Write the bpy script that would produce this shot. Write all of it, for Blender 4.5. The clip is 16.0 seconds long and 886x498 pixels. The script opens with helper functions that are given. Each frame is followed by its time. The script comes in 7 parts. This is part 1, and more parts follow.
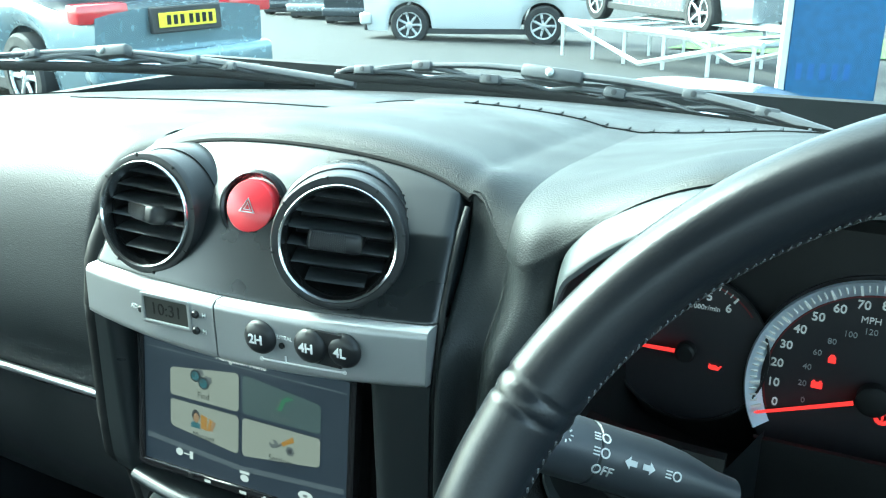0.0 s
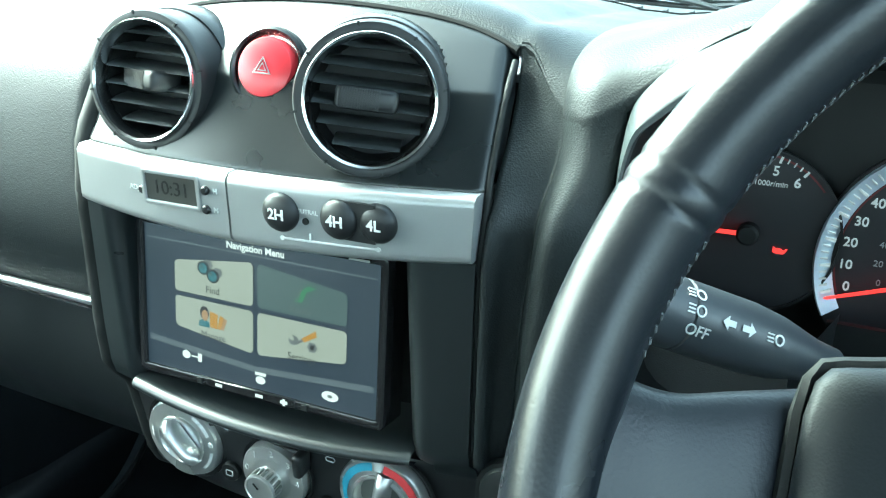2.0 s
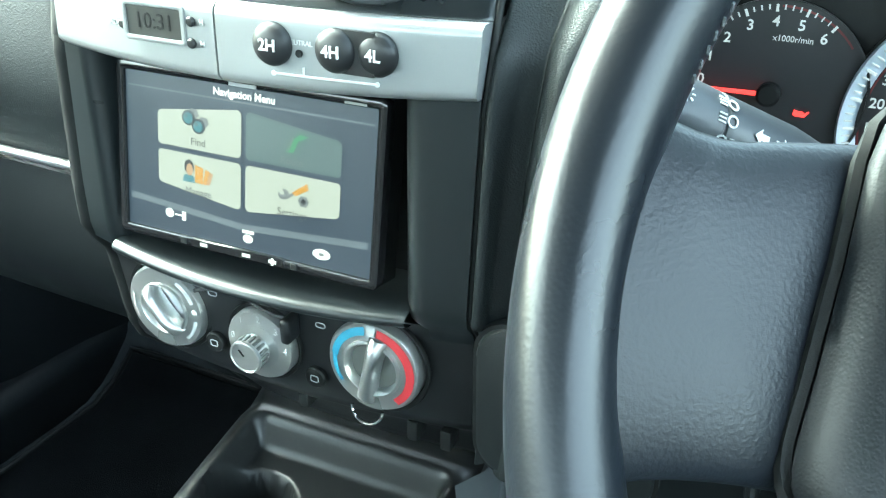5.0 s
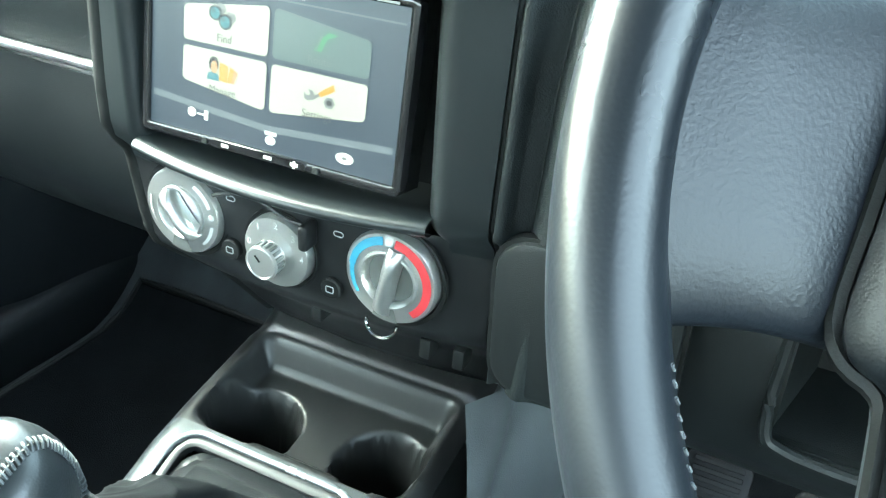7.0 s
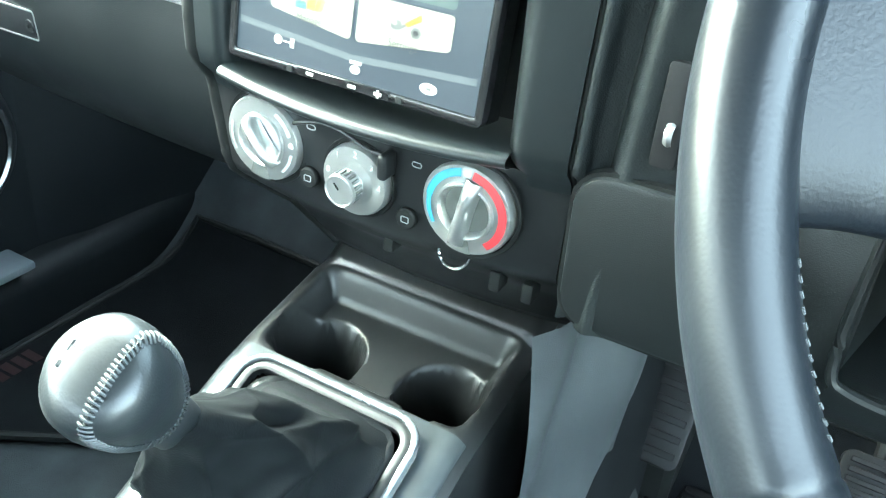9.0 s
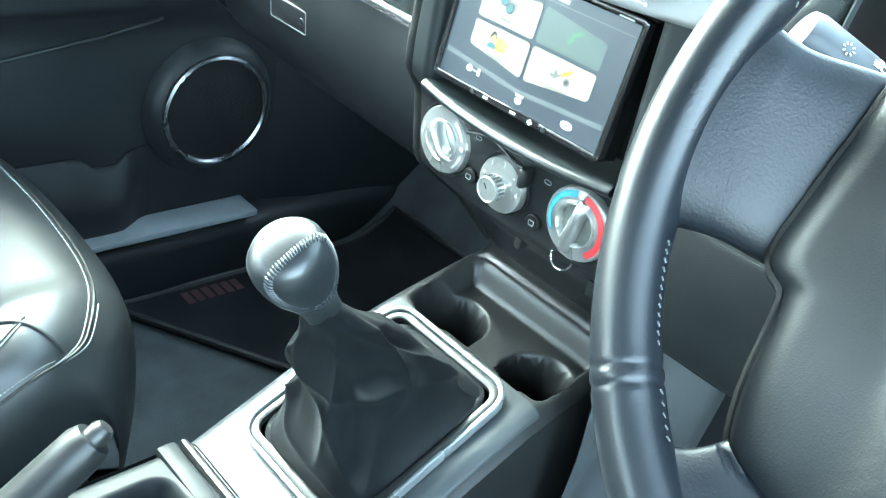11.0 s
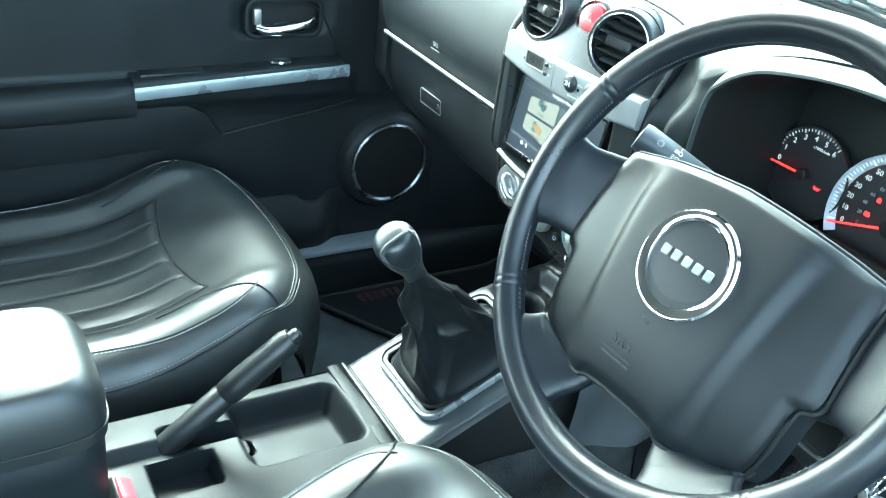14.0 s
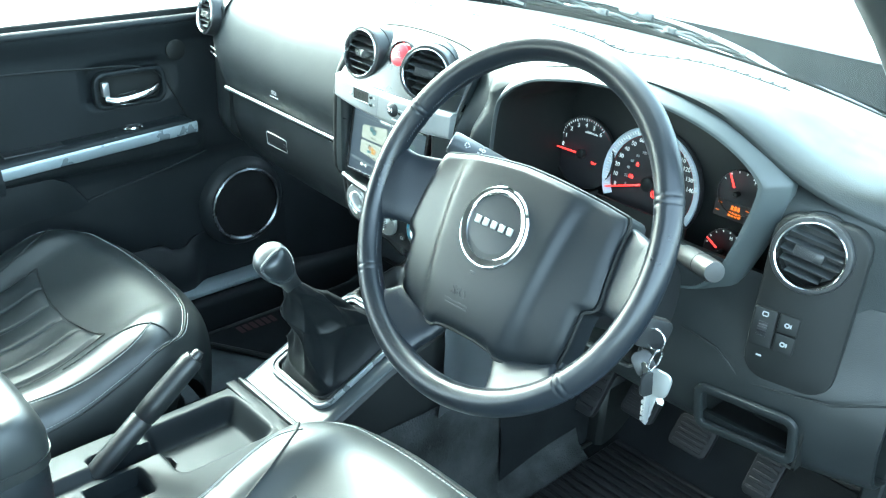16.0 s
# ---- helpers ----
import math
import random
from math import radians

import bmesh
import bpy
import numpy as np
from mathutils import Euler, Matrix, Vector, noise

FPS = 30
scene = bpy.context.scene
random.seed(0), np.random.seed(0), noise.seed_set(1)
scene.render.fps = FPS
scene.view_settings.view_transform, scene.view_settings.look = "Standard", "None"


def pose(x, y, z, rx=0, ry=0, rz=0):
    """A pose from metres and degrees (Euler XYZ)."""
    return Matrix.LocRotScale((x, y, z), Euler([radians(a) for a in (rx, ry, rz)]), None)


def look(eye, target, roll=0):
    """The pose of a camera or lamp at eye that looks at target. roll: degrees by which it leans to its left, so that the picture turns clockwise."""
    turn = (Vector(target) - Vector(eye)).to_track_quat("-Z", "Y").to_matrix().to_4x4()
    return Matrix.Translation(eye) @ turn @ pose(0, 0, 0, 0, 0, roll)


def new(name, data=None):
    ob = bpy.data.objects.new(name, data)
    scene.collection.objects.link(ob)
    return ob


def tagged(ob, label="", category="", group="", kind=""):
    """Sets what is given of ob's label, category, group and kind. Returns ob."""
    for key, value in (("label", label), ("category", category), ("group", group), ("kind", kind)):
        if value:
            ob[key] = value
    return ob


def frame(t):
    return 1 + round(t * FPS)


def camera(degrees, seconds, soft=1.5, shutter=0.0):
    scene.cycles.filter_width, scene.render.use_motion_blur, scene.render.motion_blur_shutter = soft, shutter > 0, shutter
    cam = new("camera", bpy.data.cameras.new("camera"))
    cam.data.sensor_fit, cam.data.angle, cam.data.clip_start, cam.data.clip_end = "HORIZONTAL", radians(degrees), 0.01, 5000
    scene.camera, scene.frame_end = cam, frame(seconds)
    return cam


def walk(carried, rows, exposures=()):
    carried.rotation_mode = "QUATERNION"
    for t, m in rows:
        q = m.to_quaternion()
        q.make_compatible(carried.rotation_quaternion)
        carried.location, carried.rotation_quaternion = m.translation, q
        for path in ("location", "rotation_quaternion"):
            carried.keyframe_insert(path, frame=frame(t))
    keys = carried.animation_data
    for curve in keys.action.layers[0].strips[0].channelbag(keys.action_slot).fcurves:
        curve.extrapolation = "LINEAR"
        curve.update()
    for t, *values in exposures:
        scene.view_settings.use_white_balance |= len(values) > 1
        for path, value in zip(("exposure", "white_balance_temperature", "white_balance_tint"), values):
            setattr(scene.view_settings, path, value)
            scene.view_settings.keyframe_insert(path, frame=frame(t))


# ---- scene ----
cam = camera(53.0, 16.0, soft=1.2)
PATH = [
    (0, (0.349, -0.392, 1.457), (-0.481, 1.294, 0.774), -0.3),
    (0.5, (0.332, -0.382, 1.438), (-0.484, 1.308, 0.746), 0.2),
    (1, (0.322, -0.381, 1.427), (-0.483, 1.297, 0.695), -0.1),
    (1.5, (0.312, -0.381, 1.413), (-0.487, 1.299, 0.676), -0.6),
    (2, (0.301, -0.373, 1.389), (-0.473, 1.304, 0.622), -0.3),
    (2.5, (0.295, -0.371, 1.379), (-0.457, 1.302, 0.583), 0.3),
    (3, (0.294, -0.371, 1.378), (-0.455, 1.3, 0.574), 0.6),
    (3.5, (0.293, -0.371, 1.361), (-0.451, 1.298, 0.549), 0.6),
    (4, (0.292, -0.37, 1.341), (-0.446, 1.292, 0.508), 0.7),
    (4.2, (0.292, -0.37, 1.338), (-0.442, 1.288, 0.495), 0.8),
    (6.5, (0.296, -0.375, 1.308), (-0.437, 1.243, 0.388), 3.6),
    (7, (0.29, -0.379, 1.298), (-0.438, 1.229, 0.358), 4.5),
    (7.5, (0.284, -0.38, 1.295), (-0.443, 1.216, 0.333), 5.5),
    (8, (0.282, -0.38, 1.293), (-0.449, 1.201, 0.31), 6.0),
    (8.5, (0.279, -0.389, 1.282), (-0.46, 1.186, 0.296), 6.3),
    (9, (0.279, -0.404, 1.289), (-0.495, 1.126, 0.259), 5.6),
    (9.5, (0.281, -0.426, 1.28), (-0.571, 1.06, 0.249), 7.2),
    (9.7, (0.283, -0.443, 1.285), (-0.601, 1.031, 0.264), 8.4),
    (11.8, (0.508, -0.526, 1.387), (-0.804, 0.575, 0.354), 10.4),
    (12, (0.53, -0.539, 1.398), (-0.813, 0.512, 0.353), 9.3),
    (12.5, (0.623, -0.572, 1.427), (-0.745, 0.442, 0.378), 7.6),
    (13, (0.704, -0.607, 1.464), (-0.647, 0.42, 0.405), 6.7),
    (13.5, (0.769, -0.66, 1.526), (-0.644, 0.348, 0.531), 7.5),
    (14, (0.805, -0.665, 1.546), (-0.648, 0.304, 0.571), 7.9),
    (14.5, (0.869, -0.707, 1.571), (-0.568, 0.315, 0.627), 6.6),
    (15, (0.92, -0.773, 1.582), (-0.432, 0.379, 0.664), 5.1),
    (15.5, (0.939, -0.797, 1.6), (-0.366, 0.422, 0.699), 4.1),
    (16, (0.977, -0.795, 1.613), (-0.319, 0.446, 0.728), 2.9),
]
EXPOSURES = [(0, 3.76, 5700, -18), (1.5, 4.16, 5800, -18), (3.5, 4.70, 5950, -15), (8, 5.68, 6300, -12), (9.5, 5.9, 6150, -12), (11.5, 5.62, 5850, -12), (14, 4.97, 5700, -15), (16, 5.10, 5750, -15)]
walk(cam, [(t, look(eye, target, roll)) for t, eye, target, roll in PATH], [(t, stops, kelvin, tint) for t, stops, kelvin, tint in EXPOSURES])

# ---- world, sun, exposure ----
world = bpy.data.worlds.new("sky")
scene.world = world
world.use_nodes = True
wn = world.node_tree
sky = wn.nodes.new("ShaderNodeTexSky")
sky.sky_type = "NISHITA"
sky.sun_disc = False
sky.sun_elevation, sky.sun_rotation = radians(40), radians(-84)
sky.dust_density, sky.air_density, sky.ozone_density = 4.0, 0.8, 0.5
veil = wn.nodes.new("ShaderNodeHueSaturation")
veil.inputs["Saturation"].default_value = 0.55
wn.links.new(sky.outputs[0], veil.inputs["Color"])
wn.links.new(veil.outputs[0], wn.nodes["Background"].inputs[0])
wn.nodes["Background"].inputs[1].default_value = 0.15
sun = new("sun", bpy.data.lights.new("sun", "SUN"))
sun.data.energy, sun.data.angle, sun.data.color = 0.5, radians(26.0), (0.92, 0.98, 1.0)
sun.matrix_world = look((-5.97, 0.63, 5.04), (0, 0, 0))

# ---- materials ----


def material(name, color, rough=0.5, metal=0.0, bump=0.0, scale=900.0, mottle=0.12, coat=0.0, stretch=(1, 1, 1), detail="noise", spec=0.5, dirt=0.0):
    """A surface with broad mottling, fine grain relief and a broken gloss."""
    m = bpy.data.materials.new(name)
    m.use_nodes = True
    t = m.node_tree
    p = t.nodes["Principled BSDF"]
    at = t.nodes.new("ShaderNodeTexCoord")
    mp = t.nodes.new("ShaderNodeMapping")
    mp.inputs["Scale"].default_value = stretch
    t.links.new(at.outputs["Object"], mp.inputs[0])
    broad = t.nodes.new("ShaderNodeTexNoise")
    broad.inputs["Scale"].default_value = 14.0
    broad.inputs["Detail"].default_value = 5.0
    t.links.new(mp.outputs[0], broad.inputs["Vector"])
    ramp = t.nodes.new("ShaderNodeMapRange")
    ramp.inputs[1].default_value, ramp.inputs[2].default_value = 0.3, 0.7
    ramp.inputs[3].default_value, ramp.inputs[4].default_value = 1 - mottle, 1 + mottle
    t.links.new(broad.outputs[0], ramp.inputs[0])
    mul = t.nodes.new("ShaderNodeVectorMath")
    mul.operation = "SCALE"
    mul.inputs[0].default_value = color
    t.links.new(ramp.outputs[0], mul.inputs["Scale"])
    last = mul.outputs[0]
    if dirt:
        specks = t.nodes.new("ShaderNodeTexNoise")
        specks.inputs["Scale"].default_value = 60.0
        specks.inputs["Detail"].default_value = 8.0
        specks.inputs["Roughness"].default_value = 0.8
        t.links.new(at.outputs["Object"], specks.inputs["Vector"])
        cut = t.nodes.new("ShaderNodeMapRange")
        cut.inputs[1].default_value, cut.inputs[2].default_value = 0.58, 0.8
        cut.inputs[3].default_value, cut.inputs[4].default_value = 0.0, dirt
        t.links.new(specks.outputs[0], cut.inputs[0])
        mix = t.nodes.new("ShaderNodeMix")
        mix.data_type = "RGBA"
        t.links.new(cut.outputs[0], mix.inputs[0])
        t.links.new(last, mix.inputs[6])
        mix.inputs[7].default_value = (0.32, 0.3, 0.27, 1)
        last = mix.outputs[2]
    t.links.new(last, p.inputs["Base Color"])
    rr = t.nodes.new("ShaderNodeMapRange")
    rr.inputs[1].default_value, rr.inputs[2].default_value = 0.25, 0.75
    rr.inputs[3].default_value, rr.inputs[4].default_value = max(0.02, rough * 0.8), min(1, rough * 1.2)
    t.links.new(broad.outputs[0], rr.inputs[0])
    t.links.new(rr.outputs[0], p.inputs["Roughness"])
    p.inputs["Metallic"].default_value = metal
    p.inputs["Specular IOR Level"].default_value = spec
    p.inputs["Coat Weight"].default_value = coat
    p.inputs["Coat Roughness"].default_value = 0.1
    if bump:
        if detail == "noise":
            fine = t.nodes.new("ShaderNodeTexNoise")
            fine.inputs["Detail"].default_value = 3.0
            out = fine.outputs[0]
        else:
            fine = t.nodes.new("ShaderNodeTexVoronoi")
            fine.feature = "SMOOTH_F1"
            out = fine.outputs["Distance"]
        fine.inputs["Scale"].default_value = scale
        t.links.new(mp.outputs[0], fine.inputs["Vector"])
        b = t.nodes.new("ShaderNodeBump")
        b.inputs["Strength"].default_value = bump
        b.inputs["Distance"].default_value = 0.6 / scale
        t.links.new(out, b.inputs["Height"])
        t.links.new(b.outputs[0], p.inputs["Normal"])
    return m


def glowing(name, color, strength, base=(0.02, 0.02, 0.02)):
    m = material(name, base, 0.4, mottle=0.02)
    p = m.node_tree.nodes["Principled BSDF"]
    p.inputs["Emission Color"].default_value = (*color, 1)
    p.inputs["Emission Strength"].default_value = strength
    return m


def clear(name, tint, gloss=1.0):
    """Thin glass: see-through, with a mirror's gloss that grows towards grazing angles."""
    m = bpy.data.materials.new(name)
    m.use_nodes = True
    t = m.node_tree
    t.nodes.remove(t.nodes["Principled BSDF"])
    a, b = t.nodes.new("ShaderNodeBsdfTransparent"), t.nodes.new("ShaderNodeBsdfGlossy")
    a.inputs[0].default_value = (*tint, 1)
    b.inputs["Roughness"].default_value = 0.02
    f, q, k, mix = t.nodes.new("ShaderNodeLayerWeight"), t.nodes.new("ShaderNodeMath"), t.nodes.new("ShaderNodeMath"), t.nodes.new("ShaderNodeMixShader")
    q.operation, k.operation = "POWER", "MULTIPLY_ADD"
    q.inputs[1].default_value = 4.0
    k.inputs[1].default_value, k.inputs[2].default_value = 0.55 * gloss, 0.03 * gloss
    t.links.new(f.outputs["Facing"], q.inputs[0])
    t.links.new(q.outputs[0], k.inputs[0])
    t.links.new(k.outputs[0], mix.inputs[0])
    t.links.new(a.outputs[0], mix.inputs[1])
    t.links.new(b.outputs[0], mix.inputs[2])
    t.links.new(mix.outputs[0], t.nodes["Material Output"].inputs[0])
    return m


DASH = material("dash_vinyl", (0.012, 0.015, 0.0157), 0.5, bump=0.5, scale=1100, detail="voronoi", spec=0.3)
DOOR_TRIM = material("door_vinyl", (0.0100, 0.0120, 0.0135), 0.46, bump=0.35, scale=1100, detail="voronoi", spec=0.2)
DASH_LOW = material("lower_dash_vinyl", (0.0085, 0.0103, 0.011), 0.42, bump=0.35, scale=1400, detail="voronoi", spec=0.36)
FASCIA = material("fascia_plastic", (0.0065, 0.0085, 0.0095), 0.3, bump=0.12, scale=2600, spec=0.45)
GRIP = material("black_plastic", (0.012, 0.013, 0.014), 0.4, bump=0.15, scale=2200, spec=0.4)
MATTE = material("matte_black_plastic", (0.008, 0.009, 0.009), 0.55, bump=0.2, scale=1600, spec=0.25)
CONSOLE = material("console_plastic", (0.013, 0.014, 0.0145), 0.36, bump=0.15, scale=2000, dirt=0.05, spec=0.36)
CONSOLE_REAR = material("grey_console_plastic", (0.0075, 0.0098, 0.0115), 0.55, bump=0.2, scale=1800, spec=0.16)
SILVER = material("silver_paint", (0.3, 0.312, 0.31), 0.36, metal=0.45, bump=0.05, scale=3000, mottle=0.04)
KNOB_SILVER = material("satin_metal", (0.52, 0.53, 0.52), 0.32, metal=0.85, bump=0.05, scale=3000, mottle=0.05)
CHROME = material("chrome", (0.86, 0.87, 0.88), 0.06, metal=1.0, mottle=0.02)
WHEEL_LEATHER = material("worn_wheel_leather", (0.0062, 0.0082, 0.0112), 0.31, bump=0.08, scale=900, detail="voronoi", spec=0.4)
SEAT_LEATHER = material("seat_leather", (0.0095, 0.012, 0.0128), 0.42, bump=0.05, scale=900, detail="voronoi", spec=0.56)
SEAT_CLOTH = material("perforated_leather", (0.01, 0.0125, 0.0132), 0.46, bump=0.2, scale=900, detail="voronoi", spec=0.4)
STITCH = material("pale_thread", (0.34, 0.35, 0.34), 0.8)
CARPET = material("grey_carpet", (0.0480, 0.0540, 0.0580), 0.95, bump=1.0, scale=700, mottle=0.3, dirt=0.06, spec=0.05)
MAT_PILE = material("black_mat_pile", (0.009, 0.010, 0.011), 0.95, bump=1.0, scale=700, mottle=0.3, dirt=0.015, spec=0.04)
RUBBER = material("black_rubber", (0.010, 0.010, 0.011), 0.55, bump=0.3, scale=900, dirt=0.04, spec=0.25)
RED_BUTTON = material("red_translucent_plastic", (0.62, 0.035, 0.05), 0.35, coat=0.2, mottle=0.04)
RED = material("red_paint", (0.46, 0.032, 0.04), 0.5, mottle=0.03)
BLUE_MARK = material("blue_marking", (0.05, 0.25, 0.37), 0.5, mottle=0.03)
WHITE_MARK = material("white_marking", (0.550, 0.570, 0.560), 0.6, mottle=0.02)
DIM_MARK = material("grey_marking", (0.28, 0.29, 0.29), 0.6, mottle=0.02)
GLASS = clear("windscreen_glass", (0.72, 0.79, 0.78))
SIDE_GLASS = clear("side_glass", (0.80, 0.85, 0.84))
HEADLINER = material("pale_headlining", (0.300, 0.300, 0.290), 0.9, bump=0.3, scale=900)
BODY = material("dark_blue_body_paint", (0.012, 0.018, 0.035), 0.25, coat=1.0, mottle=0.05)

# ---- building helpers ----


def finish(bm, name, mat, parent=None, label="", sharp=38, m=None):
    """Links a bmesh as one smooth-shaded mesh object."""
    bmesh.ops.recalc_face_normals(bm, faces=bm.faces)
    me = bpy.data.meshes.new(name)
    bm.to_mesh(me)
    bm.free()
    me.materials.append(mat)
    me.polygons.foreach_set("use_smooth", [True] * len(me.polygons))
    me.set_sharp_from_angle(angle=radians(sharp))
    ob = new(name, me)
    if m is not None:
        ob.matrix_world = m
    if parent is not None:
        ob.parent = parent
    if label:
        tagged(ob, label)
    return ob


def part(name, bm, mat, parent, label="", sharp=38):
    return finish(bm, name, mat, parent, label, sharp)


def thing(name, label, category, at=(0, 0, 0), group="", kind=""):
    """An empty at the base of a thing, that carries its parts. Parts are built in the world's metres round it."""
    ob = new(name)
    ob.empty_display_size = 0.05
    return tagged(ob, label, category, group, kind)


def box(x0, x1, y0, y1, z0, z1, bevel=0.0, segs=2, m=None, bm=None):
    own = bm or bmesh.new()
    r = bmesh.ops.create_cube(own, size=1.0, matrix=Matrix.Translation(((x0 + x1) / 2, (y0 + y1) / 2, (z0 + z1) / 2)) @ Matrix.Diagonal((abs(x1 - x0), abs(y1 - y0), abs(z1 - z0), 1)))
    if bevel:
        es = list({e for v in r["verts"] for e in v.link_edges})
        r = bmesh.ops.bevel(own, geom=es, offset=bevel, segments=segs, profile=0.5, affect="EDGES")
    if m is not None:
        bmesh.ops.transform(own, matrix=m, verts=own.verts if bm is None else list({v for f in r["faces"] for v in f.verts}) if bevel else r["verts"])
    return own


def sheet(f, nu, nv, thick=0.0, way=None, skip=None, bm=None, wrap=False):
    """A lofted sheet of f(u, v), u and v from 0 to 1; thick closes it to a shell along way (or along its normals)."""
    own = bm or bmesh.new()
    vs = [[own.verts.new(f(i / nu, j / nv)) for j in range(nv + 1)] for i in range(nu if wrap else nu + 1)]
    fs = []
    for i in range(nu):
        for j in range(nv):
            if skip and skip((i + 0.5) / nu, (j + 0.5) / nv):
                continue
            k = (i + 1) % len(vs) if wrap else i + 1
            fs.append(own.faces.new((vs[i][j], vs[k][j], vs[k][j + 1], vs[i][j + 1])))
    if skip:
        bmesh.ops.delete(own, geom=[v for row in vs for v in row if not v.link_faces], context="VERTS")
    if thick:
        if way is None:
            own.normal_update()
            bmesh.ops.solidify(own, geom=fs, thickness=thick)
        else:
            r = bmesh.ops.extrude_face_region(own, geom=fs)
            bmesh.ops.translate(own, vec=Vector(way) * thick, verts=[g for g in r["geom"] if isinstance(g, bmesh.types.BMVert)])
    return own


def lathe(profile, n=40, m=None, bm=None, closed=False):
    """Turns (radius, height) points round the local z axis."""
    own = bm or bmesh.new()
    rings = []
    for r, h in profile:
        if r < 1e-5:
            rings.append([own.verts.new((0, 0, h))])
        else:
            rings.append([own.verts.new((r * math.cos(2 * math.pi * i / n), r * math.sin(2 * math.pi * i / n), h)) for i in range(n)])
    pairs = list(zip(rings, rings[1:])) + ([(rings[-1], rings[0])] if closed else [])
    for a, b in pairs:
        for i in range(n):
            k = (i + 1) % n
            if len(a) == 1 and len(b) == 1:
                continue
            if len(a) == 1:
                own.faces.new((a[0], b[i], b[k]))
            elif len(b) == 1:
                own.faces.new((a[i], a[k], b[0]))
            else:
                own.faces.new((a[i], a[k], b[k], b[i]))
    if m is not None:
        bmesh.ops.transform(own, matrix=m, verts=[v for ring in rings for v in ring])
    return own


def tube(points, radius, n=10, closed=False, bm=None, flat=1.0, up=(0, 0, 1)):
    """A round bar along points; radius may be one number or one for each point."""
    own = bm or bmesh.new()
    pts = [Vector(p) for p in points]
    rad = radius if isinstance(radius, (list, tuple)) else [radius] * len(pts)
    rings = []
    for i, p in enumerate(pts):
        a = pts[i - 1] if i or closed else p
        b = pts[(i + 1) % len(pts)] if i + 1 < len(pts) or closed else p
        d = (b - a).normalized()
        side = d.cross(Vector(up))
        side = side.normalized() if side.length > 1e-4 else d.orthogonal().normalized()
        top = side.cross(d)
        rings.append([own.verts.new(p + rad[i] * (math.cos(2 * math.pi * k / n) * side + flat * math.sin(2 * math.pi * k / n) * top)) for k in range(n)])
    for a, b in list(zip(rings, rings[1:])) + ([(rings[-1], rings[0])] if closed else []):
        for k in range(n):
            own.faces.new((a[k], a[(k + 1) % n], b[(k + 1) % n], b[k]))
    if not closed:
        own.faces.new(rings[0][::-1])
        own.faces.new(rings[-1])
    return own


def spline(points, n=8, closed=False):
    """Catmull-Rom through points."""
    p = [Vector(q) for q in points]
    out, k = [], len(p)
    for i in range(k if closed else k - 1):
        a, b, c, d = (p[(i - 1) % k] if closed or i else p[0] * 2 - p[1], p[i], p[(i + 1) % k], p[(i + 2) % k] if closed or i + 2 < k else p[-1] * 2 - p[-2])
        for j in range(n):
            s = j / n
            out.append(0.5 * (2 * b + (c - a) * s + (2 * a - 5 * b + 4 * c - d) * s * s + (3 * b - a - 3 * c + d) * s**3))
    if not closed:
        out.append(p[-1])
    return out


def plate(outline, depth, bevel=0.0, m=None, bm=None, segs=2):
    """An outline in local x, y, raised to depth in local z, with a rounded upper edge."""
    own = bm or bmesh.new()
    low = [own.verts.new((x, y, 0)) for x, y in outline]
    face = own.faces.new(low)
    r = bmesh.ops.extrude_face_region(own, geom=[face])
    top = [g for g in r["geom"] if isinstance(g, bmesh.types.BMVert)]
    bmesh.ops.translate(own, vec=(0, 0, depth), verts=top)
    mine = low + top
    if bevel:
        es = [e for e in own.edges if e.verts[0] in top and e.verts[1] in top]
        r = bmesh.ops.bevel(own, geom=es, offset=bevel, segments=segs, profile=0.5, affect="EDGES", clamp_overlap=True)
        mine = list({v for v in low if v.is_valid} | {v for v in top if v.is_valid} | {v for f in r["faces"] for v in f.verts})
    if m is not None:
        bmesh.ops.transform(own, matrix=m, verts=mine)
    return own


def rounded(w, h, r, n=5, cx=0.0, cy=0.0):
    """The outline of a rectangle with rounded corners."""
    pts = []
    for k, (sx, sy) in enumerate(((1, 1), (-1, 1), (-1, -1), (1, -1))):
        for i in range(n + 1):
            a = math.pi / 2 * (k + i / n)
            pts.append((cx + sx * (w / 2 - r) + r * math.cos(a), cy + sy * (h / 2 - r) + r * math.sin(a)))
    return pts


def frame_plate(w, h, r, rim, depth, bevel=0.0, m=None, n=5):
    """A rounded rectangular frame with a hole."""
    own = bmesh.new()
    a, b = rounded(w, h, r, n), rounded(w - 2 * rim, h - 2 * rim, max(r - rim, 0.0008), n)
    loops = [[own.verts.new((x, y, z)) for x, y in o] for o, z in ((a, 0), (a, depth), (b, depth), (b, 0))]
    k = len(a)
    for p, q in zip(loops, loops[1:] + loops[:1]):
        for i in range(k):
            own.faces.new((p[i], p[(i + 1) % k], q[(i + 1) % k], q[i]))
    if bevel:
        es = [e for i in (1, 2) for e in own.edges if e.verts[0] in loops[i] and e.verts[1] in loops[i]]
        bmesh.ops.bevel(own, geom=es, offset=bevel, segments=2, profile=0.5, affect="EDGES")
    if m is not None:
        bmesh.ops.transform(own, matrix=m, verts=own.verts)
    return own


def axes(at, x, z):
    """A pose whose local x and z point along the given ways."""
    z = Vector(z).normalized()
    x = Vector(x)
    x = (x - z * x.dot(z)).normalized()
    return Matrix.Translation(at) @ Matrix((x, z.cross(x), z)).transposed().to_4x4()


